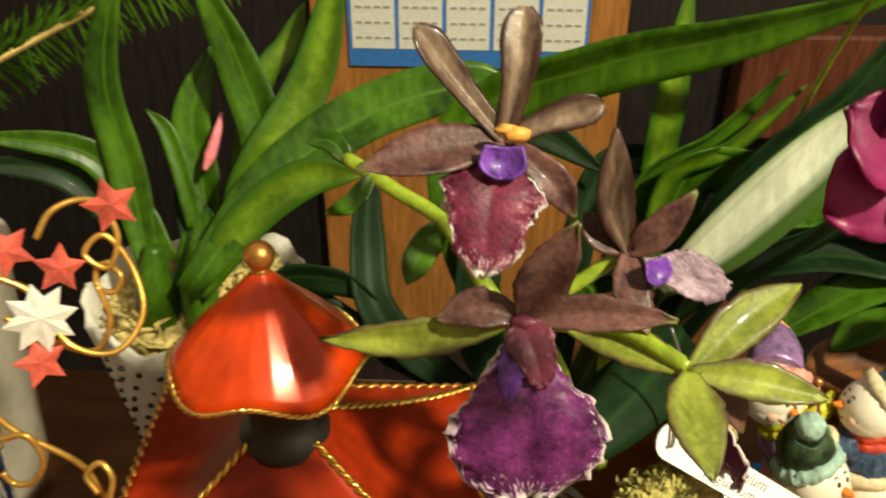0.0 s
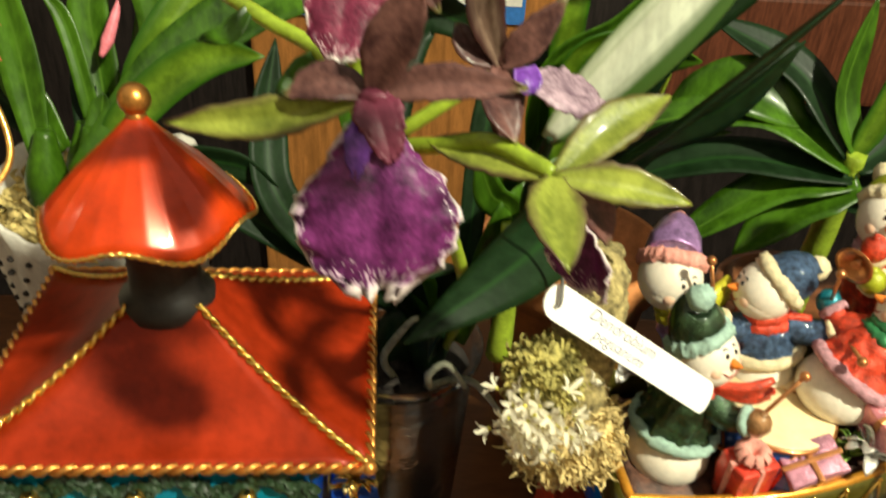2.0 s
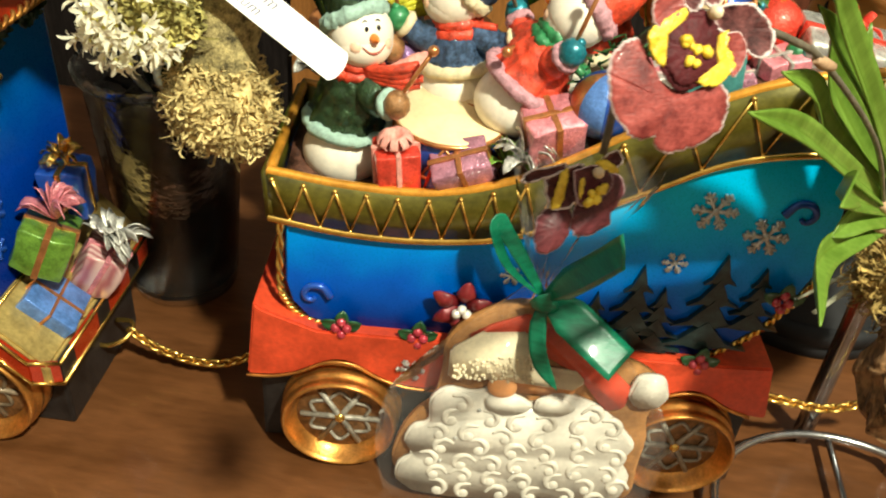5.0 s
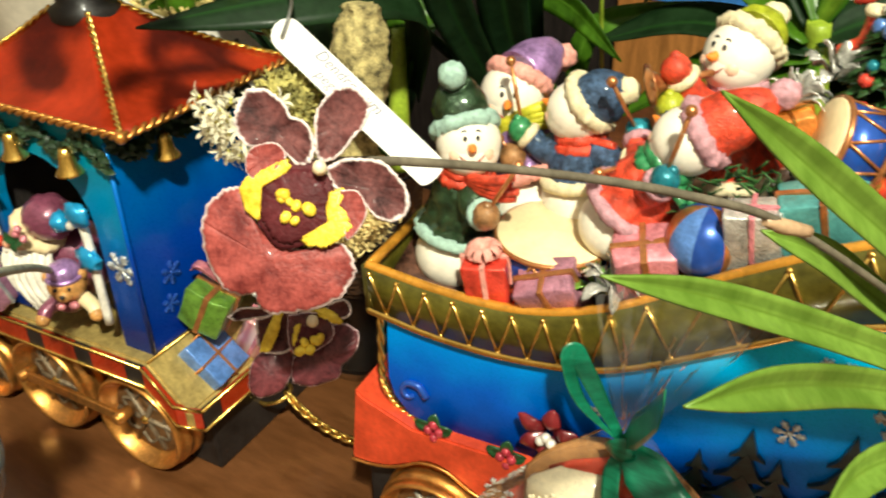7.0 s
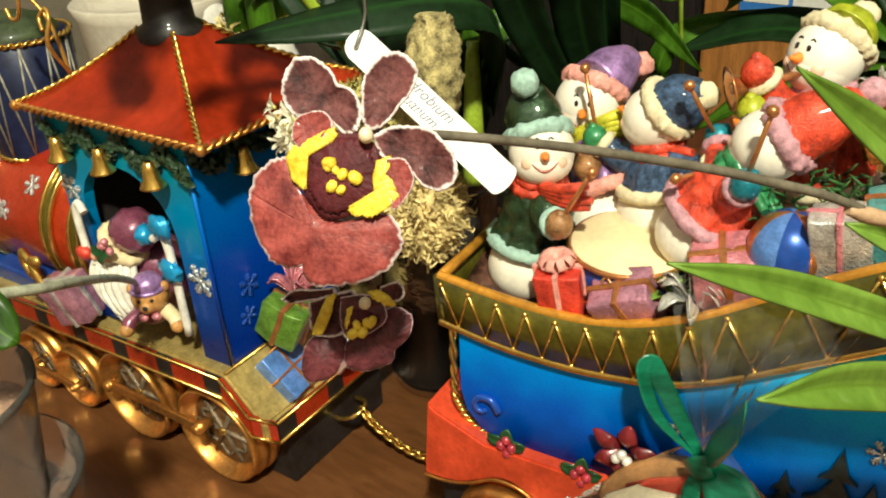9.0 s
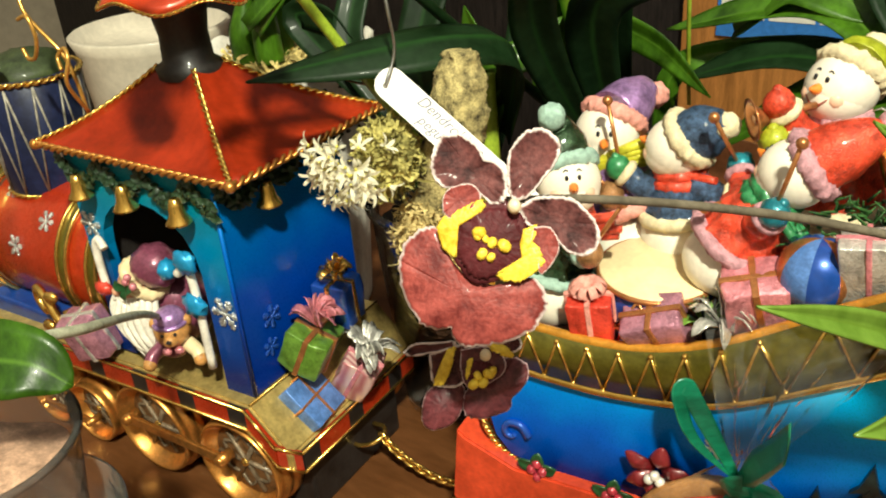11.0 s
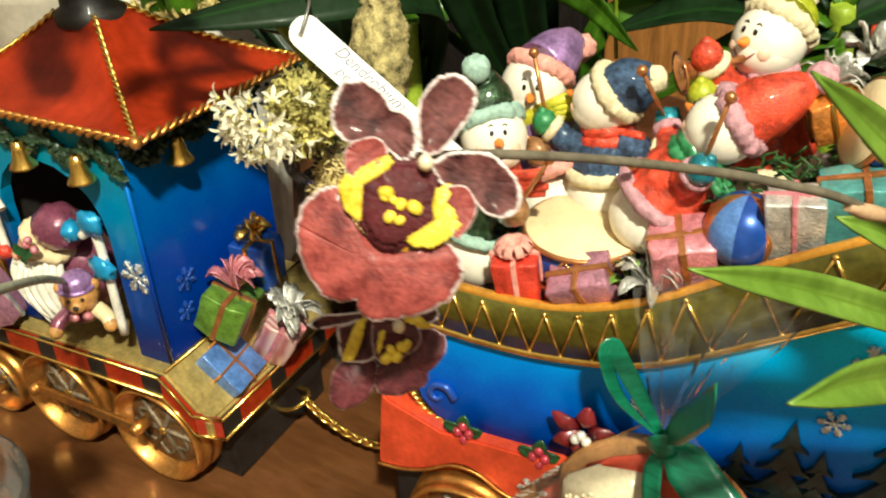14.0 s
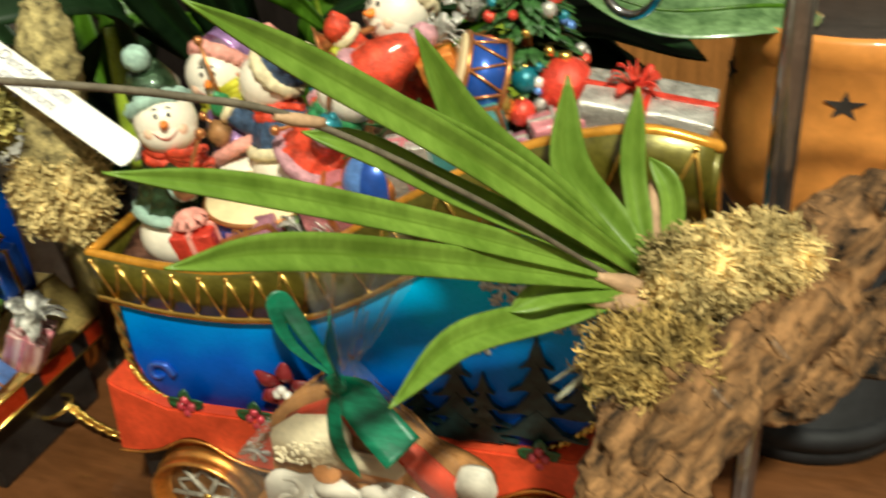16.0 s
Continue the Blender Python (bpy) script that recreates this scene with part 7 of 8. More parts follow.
def star(c, r, points, material, name, roll=0.0, inner=0.5):
    bm = B()
    m = look(c, Vector((0.04, -0.175, 0.45)) * -1 + 2 * Vector(c), roll)
    ring = []
    for k in range(points * 2):
        a = math.pi * k / points + math.pi / 2
        q = r * (1 if k % 2 == 0 else inner)
        ring.append(bm.verts.new(m @ Vector((q * math.cos(a), q * math.sin(a), 0))))
    for z in (r * 0.32, -r * 0.32):
        tip = bm.verts.new(m @ Vector((0, 0, z)))
        for k in range(points * 2):
            bm.faces.new((ring[k], ring[(k + 1) % (points * 2)], tip))
    part(name, bm, material, ornament, "coral red star" if points == 5 else "white snowflake")


star((-0.0785, 0.064, 0.332), 0.0095, 5, STARRED, "star", 8)
star((-0.093, 0.05, 0.316), 0.0085, 5, STARRED, "star", -15)
star((-0.107, 0.047, 0.324), 0.009, 5, STARRED, "star", 20)
star((-0.096, 0.031, 0.293), 0.0085, 5, STARRED, "star", 5)
star((-0.0965, 0.038, 0.305), 0.0115, 8, PEARL, "snowflake", 0, 0.6)

# ---- drum-shaped funnel at the front of the locomotive ----
# drum blue darkened in the colour for the shade it stands in
SHADEDNAVY = mat("shaded_navy_paint", (0.006, 0.012, 0.05), 0.4, 0.1, 0.2, 0.3, 60, 0.1)
DARKMOUND = mat("dark_green_mound", (0.03, 0.045, 0.012), 0.5, 0, 0.2, 0.4, 120, 0.5)
bm = B()
lathe(bm, [(0.0, 0.158), (0.026, 0.158), (0.027, 0.162), (0.0295, 0.228), (0.027, 0.23), (0.0, 0.229)], (-0.166, CY, 0), 40)
funnel = part("funnel_drum", bm, SHADEDNAVY, loco, "blue drum-shaped funnel with shade put into its colour")
for z, r in ((0.161, 0.0275), (0.229, 0.0298)):
    bm = B()
    rope(bm, [(-0.166 + r * math.cos(a), CY + r * math.sin(a), z) for a in (math.tau * k / 40 for k in range(41))], 0.0016, 0.0046)
    part("funnel_cord", bm, BRASS, funnel)
for k in range(24):
    bm = B()
    a, b = math.tau * k / 24, math.tau * (k + 1) / 24
    za, zb = (0.163, 0.227) if k % 2 else (0.227, 0.163)
    ra, rb = (0.0275, 0.0297) if k % 2 else (0.0297, 0.0275)
    tube(bm, [(-0.166 + ra * math.cos(a), CY + ra * math.sin(a), za), (-0.166 + rb * math.cos(b), CY + rb * math.sin(b), zb)], 0.0007, 5)
    part("funnel_cord", bm, DULLSILVER, funnel)
bm = B()
ball(bm, (-0.166, CY, 0.228), 0.0255, (1, 1, 0.55), seg=22, rough=0.08)
part("funnel_filling", bm, DARKMOUND, funnel, "green mound in the funnel")
bm = B()
for k in range(5):
    a = math.tau * k / 5
    d = Vector((math.cos(a), -0.3, math.sin(a)))
    blade(bm, [(-0.155, CY - 0.024, 0.241), Vector((-0.155, CY - 0.024, 0.241)) + d * 0.006, Vector((-0.155, CY - 0.024, 0.241)) + d * 0.011], 0.0065, (0, -1, 0.2), 0.3, 7, 4, shape="oval")
part("funnel_star", bm, SILVERFOIL, funnel, "silver star", solid=0.0006)
CREAMPOT = mat("cream_ceramic", (0.62, 0.55, 0.44), 0.45, 0, 0.3, 0.1, 40, 0.1)
creampot = thing("ceramic_pot", (-0.3, 0.23, TABLE), "plain cream ceramic pot behind the locomotive", "pot")
bm = B()
lathe(bm, [(0.0, TABLE), (0.045, TABLE), (0.05, 0.03), (0.062, 0.19), (0.066, 0.2), (0.063, 0.202), (0.058, 0.19), (0.0, 0.185)], (-0.3, 0.23, 0), 40)
part("pot_body", bm, CREAMPOT, creampot)

# ---- iced biscuit in cellophane, leaning on the wagon ----
CM = WM @ pose(0.115, -0.024, TABLE, -7.4, 0, 0)
biscuit = thing("iced_biscuit", m=CM, label="iced gingerbread biscuit in cellophane tied with green ribbon", category="biscuit")
GINGER = mat("gingerbread", (0.38, 0.17, 0.05), 0.75, 0, 0, 0.25, 80, 0.4)
ICING = mat("white_icing", (0.6, 0.55, 0.47), 0.5, 0, 0.1, 0.12, 90, 0.25)
IVICING = mat("ivory_icing", (0.68, 0.58, 0.4), 0.6, 0, 0.1, 0.12, 120, 0.3)
REDICING = mat("red_icing", (0.62, 0.07, 0.03), 0.5, 0, 0.2, 0.12, 90, 0.15)
PEACH = mat("peach_icing", (0.68, 0.3, 0.11), 0.6, 0, 0.1, 0.12, 90, 0.15)


def blob(cx, cz, rx, rz, n=28, wob=0.05, seed=0):
    return [(cx + rx * math.cos(a) * (1 + wob * math.sin(5 * a + seed)), cz + rz * math.sin(a) * (1 + wob * math.cos(4 * a + seed))) for a in (math.tau * k / n for k in range(n))]


def layer(name, outline, y0, y1, m, parent, label=""):
    bm = B()
    prism(bm, outline, y0, y1)
    bmesh.ops.bevel(bm, geom=[e for e in bm.edges if e.calc_face_angle(0) > 0.9], offset=min(0.0012, (y1 - y0) * 0.45), segments=3, affect="EDGES")
    for f in bm.faces:
        f.smooth = True
    return part(name, bm, m, parent, label)


outer = [(-0.05, 0.006), (-0.058, 0.02), (-0.055, 0.036), (-0.049, 0.048), (-0.042, 0.056), (-0.039, 0.072), (-0.038, 0.09), (-0.025, 0.104), (-0.006, 0.111), (0.014, 0.103), (0.032, 0.09), (0.05, 0.082), (0.058, 0.073), (0.054, 0.058), (0.056, 0.045), (0.055, 0.028), (0.054, 0.01), (0.036, 0.001), (0.0, 0.0), (-0.035, 0.001)]
ring = spline([(a, 0, b) for a, b in outer + outer[:1]], 70)[:-1]
layer("gingerbread_base", [(p.x, p.z) for p in ring], 0.0, 0.007, GINGER, biscuit, "brown gingerbread base")
beard = [(-0.0475, 0.005), (-0.0555, 0.012), (-0.055, 0.022), (-0.049, 0.028), (-0.053, 0.035), (-0.05, 0.044), (-0.043, 0.048), (-0.043, 0.06), (-0.036, 0.067), (-0.024, 0.066), (-0.012, 0.07), (0.0, 0.062), (0.012, 0.069), (0.026, 0.066), (0.036, 0.06), (0.046, 0.05), (0.0505, 0.043), (0.047, 0.033), (0.0515, 0.024), (0.048, 0.01), (0.034, 0.004), (0.012, 0.0025), (-0.012, 0.003), (-0.032, 0.003)]
ring = spline([(a, 0, b) for a, b in beard + beard[:1]], 80)[:-1]
layer("beard_icing", [(p.x, p.z) for p in ring], -0.0035, 0.0005, ICING, biscuit, "white iced beard")
# rows of overlapping iced curls, each a raised crescent with a rolled end
for row in range(7):
    z = 0.0085 + 0.0085 * row
    half = float(np.interp(z, [0.005, 0.02, 0.028, 0.04, 0.06], [0.043, 0.05, 0.046, 0.047, 0.037]))
    n = int(2 * half / 0.0135)
    for i in range(n):
        cx = -half + (i + 0.5 + 0.24 * (row % 2)) * 2 * half / n + random.uniform(-0.0012, 0.0012)
        cz = z + random.uniform(-0.001, 0.001)
        if abs(cx) > half - 0.002 or (z > 0.055 and abs(cx) < 0.02):
            continue
        s, r, a0 = (1 if (i + row) % 2 else -1), random.uniform(0.0056, 0.0068), random.uniform(0.0, 1.2)
        bm = B()
        tube(bm, [(cx + s * r * (1 - 0.15 * i2) * math.cos(i2 * 0.9 + a0), -0.003, cz + r * (1 - 0.15 * i2) * math.sin(i2 * 0.9 + a0)) for i2 in range(6)], [0.0009, 0.0017, 0.0014, 0.0008], 8, n=26)
        ball(bm, (cx - s * 0.0006, -0.0033, cz - 0.0012), 0.0027, (1, 0.45, 1), seg=10)
        part("icing_swirl", bm, ICING, biscuit)
for cx, cz, r in ((-0.036, 0.026, 0.0009), (-0.03, 0.04, 0.0009), (-0.002, 0.023, 0.001), (0.024, 0.025, 0.0009), (0.006, 0.008, 0.001), (0.028, 0.043, 0.0008), (-0.021, 0.057, 0.0009)):
    bm = B()
    ball(bm, (cx, -0.0038, cz), r, seg=8)
    part("silver_bead", bm, SILVER, biscuit, "tiny silver sugar bead")
layer("moustache_icing", blob(-0.009, 0.062, 0.0105, 0.0058, seed=1), -0.0055, -0.003, ICING, biscuit)
layer("moustache_icing", blob(0.011, 0.063, 0.009, 0.0056, seed=2), -0.0055, -0.003, ICING, biscuit)
layer("face_icing", [(-0.018, 0.066), (0.02, 0.066), (0.019, 0.082), (-0.017, 0.08)], -0.002, 0.0005, PEACH, biscuit, "peach iced face")
bm = B()
ball(bm, (-0.0125, -0.0035, 0.0705), 0.0066, (1, 0.5, 0.8), seg=14)
part("nose_icing", bm, PEACH, biscuit)
layer("cap_icing", [(-0.03, 0.094), (-0.02, 0.101), (-0.006, 0.1075), (0.012, 0.1), (0.03, 0.087), (0.044, 0.074), (0.042, 0.063), (0.034, 0.061), (0.02, 0.078), (0.0, 0.09)], -0.0028, 0.0006, REDICING, biscuit, "red iced cap")
layer("cap_band", [(-0.0365, 0.073), (-0.0365, 0.088), (-0.024, 0.0975), (-0.005, 0.1), (0.0, 0.092), (-0.001, 0.083), (0.018, 0.082), (0.023, 0.077), (0.018, 0.072), (-0.006, 0.0735), (-0.02, 0.074)], -0.0048, -0.0008, IVICING, biscuit, "ivory iced fur band")
bm = B()
for k in range(120):
    x = random.uniform(-0.035, 0.0)
    z = random.uniform(0.074, 0.082 + (x + 0.035) * 0.25)
    ball(bm, (x, -0.0049, z), 0.00085, seg=6)
tagged(part("band_beads", bm, IVICING, biscuit), kind="stuff")
layer("pompom_icing", blob(0.051, 0.074, 0.0085, 0.0095, seed=3), -0.004, 0.0006, ICING, biscuit, "white iced pompom")
FILM = glass("cellophane", (0.9, 0.9, 0.88), 0.08, 0.975)
knot = Vector((-0.001, -0.001, 0.123))
bm = B()
for y, s in ((-0.0085, -1), (0.0095, 1)):
    rows = []
    for i in range(60):
        f = i / 59
        if f < 0.72:
            g = f / 0.72
            w = 0.066 * (1 - max(0, (g - 0.45) / 0.55) ** 1.7 * 0.94) * (0.92 + 0.08 * math.sin(6 * g))
            z = 0.0008 + 0.122 * g
            d = y * (0.3 + 0.7 * math.sin(math.pi * min(1, g + 0.12)))
        else:
            g = (f - 0.72) / 0.28
            w = 0.0035 + 0.027 * g ** 0.8
            z = 0.1228 + 0.056 * g
            d = s * (0.0015 + 0.003 * g)
        row = []
        for j in range(49):
            x = 2 * j / 48 - 1
            wr = 0.0013 * math.sin(9 * x + 3 * f) + 0.0016 * noise.noise((x * 5, f * 12, s * 3)) + 0.022 * max(0, f - 0.7) * (noise.noise((x * 4, f * 3, s)) + 0.6 * noise.noise((x * 9, f * 7, s + 4))) + (0.0007 + 0.009 * max(0, f - 0.72)) * (1 - 2 * abs(noise.noise((x * 7 + 2 * f, f * 15 - x * 3, s * 5))))
            row.append((knot.x * min(1, f * 1.4) + 0.012 * max(0, f - 0.72) * 3 + w * x, d * (1 - x ** 4 * 0.8) + wr, z + 0.06 * max(0, f - 0.78) * noise.noise((x * 3, 2, s))))
        rows.append(row)
    grid(bm, rows)
film = part("cellophane_bag", bm, FILM, biscuit, "crinkled clear cellophane bag")
film.visible_shadow = False
RIBBON = mat("green_satin", (0.003, 0.13, 0.065), 0.32, 0, 0.2, 0.25, 60, 0.2, stretch=(1, 1, 6))
tie = CM.inverted()
KN = Vector((0.2597, 0.0330, 0.1314))
for pts, w, sh, hint in (
    ([(0, 0, 0), (-0.009, 0.0, 0.014), (-0.019, 0.002, 0.0275), (-0.0222, 0.0016, 0.0327), (-0.0235, -0.001, 0.03), (-0.0165, -0.004, 0.016), (0, -0.001, 0)], 0.0066, "strap", (0.75, -0.6, 0.2)),
    ([(0, 0, 0), (0.007, -0.01, 0.0165), (0.0145, -0.0225, 0.0345), (0.0215, -0.0345, 0.0525)], 0.0125, "cut", (-0.45, -0.6, 0.35)),
    ([(0, -0.001, 0), (0.01, -0.0065, -0.0015), (0.021, -0.0125, -0.0065), (0.0335, -0.0175, -0.0135)], 0.0165, "cut", (0.0, -0.77, 0.63)),
    ([(0, -0.001, 0), (-0.0005, -0.0075, -0.012), (0.003, -0.012, -0.024), (0.0115, -0.0145, -0.0355)], 0.0072, "strap", (-0.3, -0.9, 0.3)),
    ([(-0.005, -0.003, -0.002), (-0.001, -0.0055, 0.001), (0.004, -0.004, 0.003), (0.001, 0.0, 0.001)], 0.0085, "oval", (0.2, -1, 0.3)),
):
    bm = B()
    blade(bm, [tie @ (KN + Vector(p)) for p in pts], w, tie.to_3x3() @ Vector(hint), 0.08, 26, 5, shape=sh, twist=0.3)
    part("ribbon", bm, RIBBON, biscuit, "green satin ribbon", solid=0.0003)

# ---- wire stand on the table ----
CHROME = mat("dark_chrome", (0.38, 0.37, 0.37), 0.2, 0.95, 0.3, 0.2, 90, 0.05)
stand = thing("metal_stand", (0.41, 0.1, TABLE), "dark chrome plant stand with ring base and hook", "stand")
bm = B()
tube(bm, [(0.41, 0.1, TABLE), (0.4085, 0.1, 0.15), (0.406, 0.1, 0.29)], 0.0046, 14, n=12)
part("post", bm, CHROME, stand)
for a in (0, 2.1, 4.2):
    bm = B()
    tube(bm, [(0.4165 + 0.0042 * math.cos(a) - 0.0065, 0.1 + 0.0042 * math.sin(a), TABLE), (0.406 + 0.0042 * math.cos(a), 0.1 + 0.0042 * math.sin(a), 0.29)], 0.0012, 6, n=8)
    part("rod", bm, CHROME, stand)
bm = B()
tube(bm, [(0.42 + 0.064 * math.cos(a), 0.036 + 0.056 * math.sin(a), TABLE + 0.012) for a in (math.tau * k / 48 for k in range(48))], 0.0022, 8, closed=True)
part("base_ring", bm, CHROME, stand)
for a in (60, 150, 240, 330):
    r = radians(a)
    bm = B()
    tube(bm, [(0.42 + 0.064 * math.cos(r), 0.036 + 0.056 * math.sin(r), TABLE), (0.42 + 0.064 * math.cos(r), 0.036 + 0.056 * math.sin(r), TABLE + 0.012)], 0.003, 8, n=2)
    ball(bm, (0.42 + 0.064 * math.cos(r), 0.036 + 0.056 * math.sin(r), TABLE + 0.013), 0.0034, seg=10)
    part("foot", bm, CHROME, stand)
bm = B()
tube(bm, [(0.42 - 0.062, 0.036, TABLE + 0.01), (0.42 + 0.062, 0.036, TABLE + 0.01)], 0.0018, 7, n=2)
tube(bm, [(0.42, 0.092, TABLE + 0.01), (0.42, -0.02, TABLE + 0.01)], 0.0018, 7, n=2)
part("cross_wire", bm, CHROME, stand)
bm = B()
tube(bm, [(0.406, 0.1, 0.288), (0.385, 0.11, 0.283), (0.368, 0.125, 0.272), (0.358, 0.14, 0.256), (0.352, 0.148, 0.247), (0.344, 0.152, 0.243), (0.336, 0.153, 0.247), (0.331, 0.153, 0.258), (0.334, 0.15, 0.266)], 0.002, 9, n=50)
part("hook", bm, CHROME, stand)
bm = B()
tube(bm, [(0.4063, 0.1, 0.286), (0.44, 0.1, 0.285), (0.5, 0.1, 0.283)], 0.0024, 9, n=8)
part("cross_bar", bm, CHROME, stand)

# ---- terracotta lantern pot with star cut-outs ----
lantern = thing("terracotta_lantern", (0.43, 0.225, 0.124), "orange terracotta lantern pot with star cut-outs", "pot")
TERRA2 = mat("glazed_terracotta", (0.62, 0.235, 0.05), 0.42, 0, 0.25, 0.15, 30, 0.15)
LP = [(0.0, 0.124), (0.034, 0.124), (0.041, 0.129), (0.049, 0.141), (0.0535, 0.158), (0.0525, 0.19), (0.0505, 0.215), (0.052, 0.2175), (0.0525, 0.228), (0.0505, 0.2305), (0.0475, 0.229), (0.0465, 0.215), (0.047, 0.16), (0.036, 0.132), (0.0, 0.13)]
bm = B()
lathe(bm, LP, (0.43, 0.225, 0), 56)
part("pot", bm, TERRA2, lantern)
for a in (-92, -164, -20):
    r = radians(a)
    n = Vector((math.cos(r), math.sin(r), 0))
    s = Vector((-n.y, n.x, 0))
    c = Vector((0.43, 0.225, 0.2025)) + n * 0.0508
    # raised star in the dark colour that an opening's shade would have
    bm = B()
    ring = []
    for k in range(10):
        q = 0.0082 if k % 2 == 0 else 0.0032
        g = math.pi * k / 5 + math.pi / 2
        ring.append((c + s * q * math.cos(g) + Vector((0, 0, q * math.sin(g))) * 0.8))
    lo = [bm.verts.new(p - n * 0.004) for p in ring]
    hi = [bm.verts.new(p + n * 0.0011) for p in ring]
    for k in range(10):
        bm.faces.new((lo[k], lo[(k + 1) % 10], hi[(k + 1) % 10], hi[k]))
    bm.faces.new(hi)
    part("dark_star", bm, HOLEDARK, lantern, "raised dark star painted as a shaded opening")
# disc added below the rim, dark like the pot's shaded inside
bm = B()
lathe(bm, [(0.0, 0.2185), (0.044, 0.2185), (0.0458, 0.2225), (0.0452, 0.2245), (0.0, 0.2225)], (0.43, 0.225, 0), 40)
part("shade_disc", bm, HOLEDARK, lantern, "added dark disc for shade inside the rim")
# pot added to prop the lantern and darken the space below it
pedestal = thing("plant_pot", (0.43, 0.225, TABLE), "added dark grey support pot under the terracotta lantern", "pot")
BLACKPOT = mat("dark_grey_plastic", (0.008, 0.008, 0.01), 0.7, 0, 0.0, 0.2, 60, 0.1)
bm = B()
lathe(bm, [(0.0, TABLE), (0.058, TABLE), (0.058, 0.022), (0.055, 0.024), (0.043, 0.121), (0.041, 0.1235), (0.0, 0.1235)], (0.43, 0.225, 0), 44)
part("shell", bm, BLACKPOT, pedestal)
bm = B()
lathe(bm, [(0.0551, 0.024), (0.0605, 0.024), (0.0605, 0.034), (0.054, 0.034)], (0.43, 0.225, 0), 44)
part("rim", bm, BLACKPOT, pedestal)
palm = thing("broad_leaf", (0.36, 0.2, 0.216), "broad grey-green orchid leaf lying over the terracotta pot", "leaf")
GREYLEAF = mat("grey_green_leaf", (0.05, 0.13, 0.035), 0.26, 0, 0.4, 0.3, 50, 0.15, through_light=0.1, second=(0.13, 0.22, 0.09))
leaf(palm, [(0.412, 0.225, 0.228), (0.39, 0.2, 0.2345), (0.35, 0.188, 0.235), (0.312, 0.184, 0.247)], 0.042, GREYLEAF, hint=(0, -0.55, 0.8), fold=0.12, shape="oval", name="leaf_blade")
bm = B()
tube(bm, [(0.412, 0.225, 0.2288), (0.39, 0.2, 0.2353), (0.35, 0.188, 0.2358), (0.314, 0.184, 0.2473)], [0.0013, 0.001, 0.0004], 6, n=24)
part("midrib", bm, LEAF, palm)

# ---- spotted orchid on driftwood ----
DRIFT = mat("driftwood_bark", (0.03, 0.017, 0.01), 0.9, 0, 0, 0.7, 110, 1.0, fine=4, second=(0.15, 0.072, 0.024), stretch=(4.0, 1.0, 1.0))
grainway = Vector((0.49, 0.82, 0.3)).to_track_quat("X", "Z").to_euler()
for n in DRIFT.node_tree.nodes:
    if n.bl_idname == "ShaderNodeMapping":
        n.vector_type = "TEXTURE"
        n.inputs["Rotation"].default_value = grainway
DRYMOSS = mat("dry_moss", (0.2, 0.13, 0.03), 0.85, 0, 0, 0.5, 90, 0.5, second=(0.4, 0.27, 0.08))
TANMOSS = mat("tan_moss", (0.36, 0.25, 0.075), 0.85, 0, 0, 0.5, 80, 0.5, second=(0.6, 0.45, 0.19))
drift = thing("driftwood_mount", (0.39, 0.03, 0.1), "rough brown driftwood branch with moss tied to the stand", "driftwood")
for pts, rad in ((((0.3751, -0.0295, 0.1525), (0.3813, -0.0153, 0.1575), (0.3919, 0.0131, 0.1674), (0.4062, 0.0413, 0.1752), (0.4233, 0.0667, 0.1874), (0.4418, 0.093, 0.1966), (0.4641, 0.122, 0.2064)), [0.009, 0.0145, 0.0165, 0.0165, 0.016, 0.015, 0.012]), (((0.4, 0.035, 0.16), (0.41, 0.0439, 0.1537), (0.4243, 0.0603, 0.1561), (0.4396, 0.0759, 0.1575), (0.4609, 0.0987, 0.1604)), [0.004, 0.012, 0.015, 0.016, 0.013]), (((0.376, 0.0, 0.167), (0.3712, 0.004, 0.17), (0.3685, 0.007, 0.1715)), [0.006, 0.0045, 0.002])):
    bm = B()
    tube(bm, pts, rad, 56, n=200)
    for v in bm.verts:
        q = v.co
        v.co = q + Vector((noise.noise(q * 60), noise.noise(q * 60 + Vector((9, 0, 0))), noise.noise(q * 60 + Vector((0, 9, 0))))) * 0.007 + Vector((noise.noise(q * 190), noise.noise(q * 190 + Vector((4, 0, 0))), noise.noise(q * 190 + Vector((0, 4, 0))))) * 0.0022
        g = Vector((q.dot(Vector((0.49, 0.82, 0.3))) * 34, q.dot(Vector((-0.86, 0.51, 0.0))) * 210, q.dot(Vector((-0.15, -0.26, 0.95))) * 210))
        v.co += Vector((-0.2, -0.7, 0.6)) * (0.0034 * (1 - 2 * abs(noise.noise(g))) + 0.002 * (1 - 2 * abs(noise.noise(g * 2.3))))
    part("branch", bm, DRIFT, drift, "cracked brown bark")
mossy("moss", drift, (0.3880, 0.0366, 0.1985), (0.015, 0.012, 0.012), 3600, TANMOSS, 0.0052, 0.00065)
mossy("moss", drift, (0.4045, 0.0486, 0.2015), (0.015, 0.011, 0.009), 3600, TANMOSS, 0.0052, 0.00065)
mossy("moss", drift, (0.3800, 0.0136, 0.1805), (0.016, 0.013, 0.011), 3400, DRYMOSS, 0.0075, 0.0007)
for pts in (((0.398, 0.004, 0.183), (0.4035, 0.006, 0.176), (0.407, 0.014, 0.168)), ((0.412, 0.024, 0.188), (0.4175, 0.026, 0.18), (0.421, 0.035, 0.171))):
    bm = B()
    tube(bm, pts, 0.0011, 6, n=10)
    part("cable_tie", bm, CLEAR, drift, "clear plastic tie")
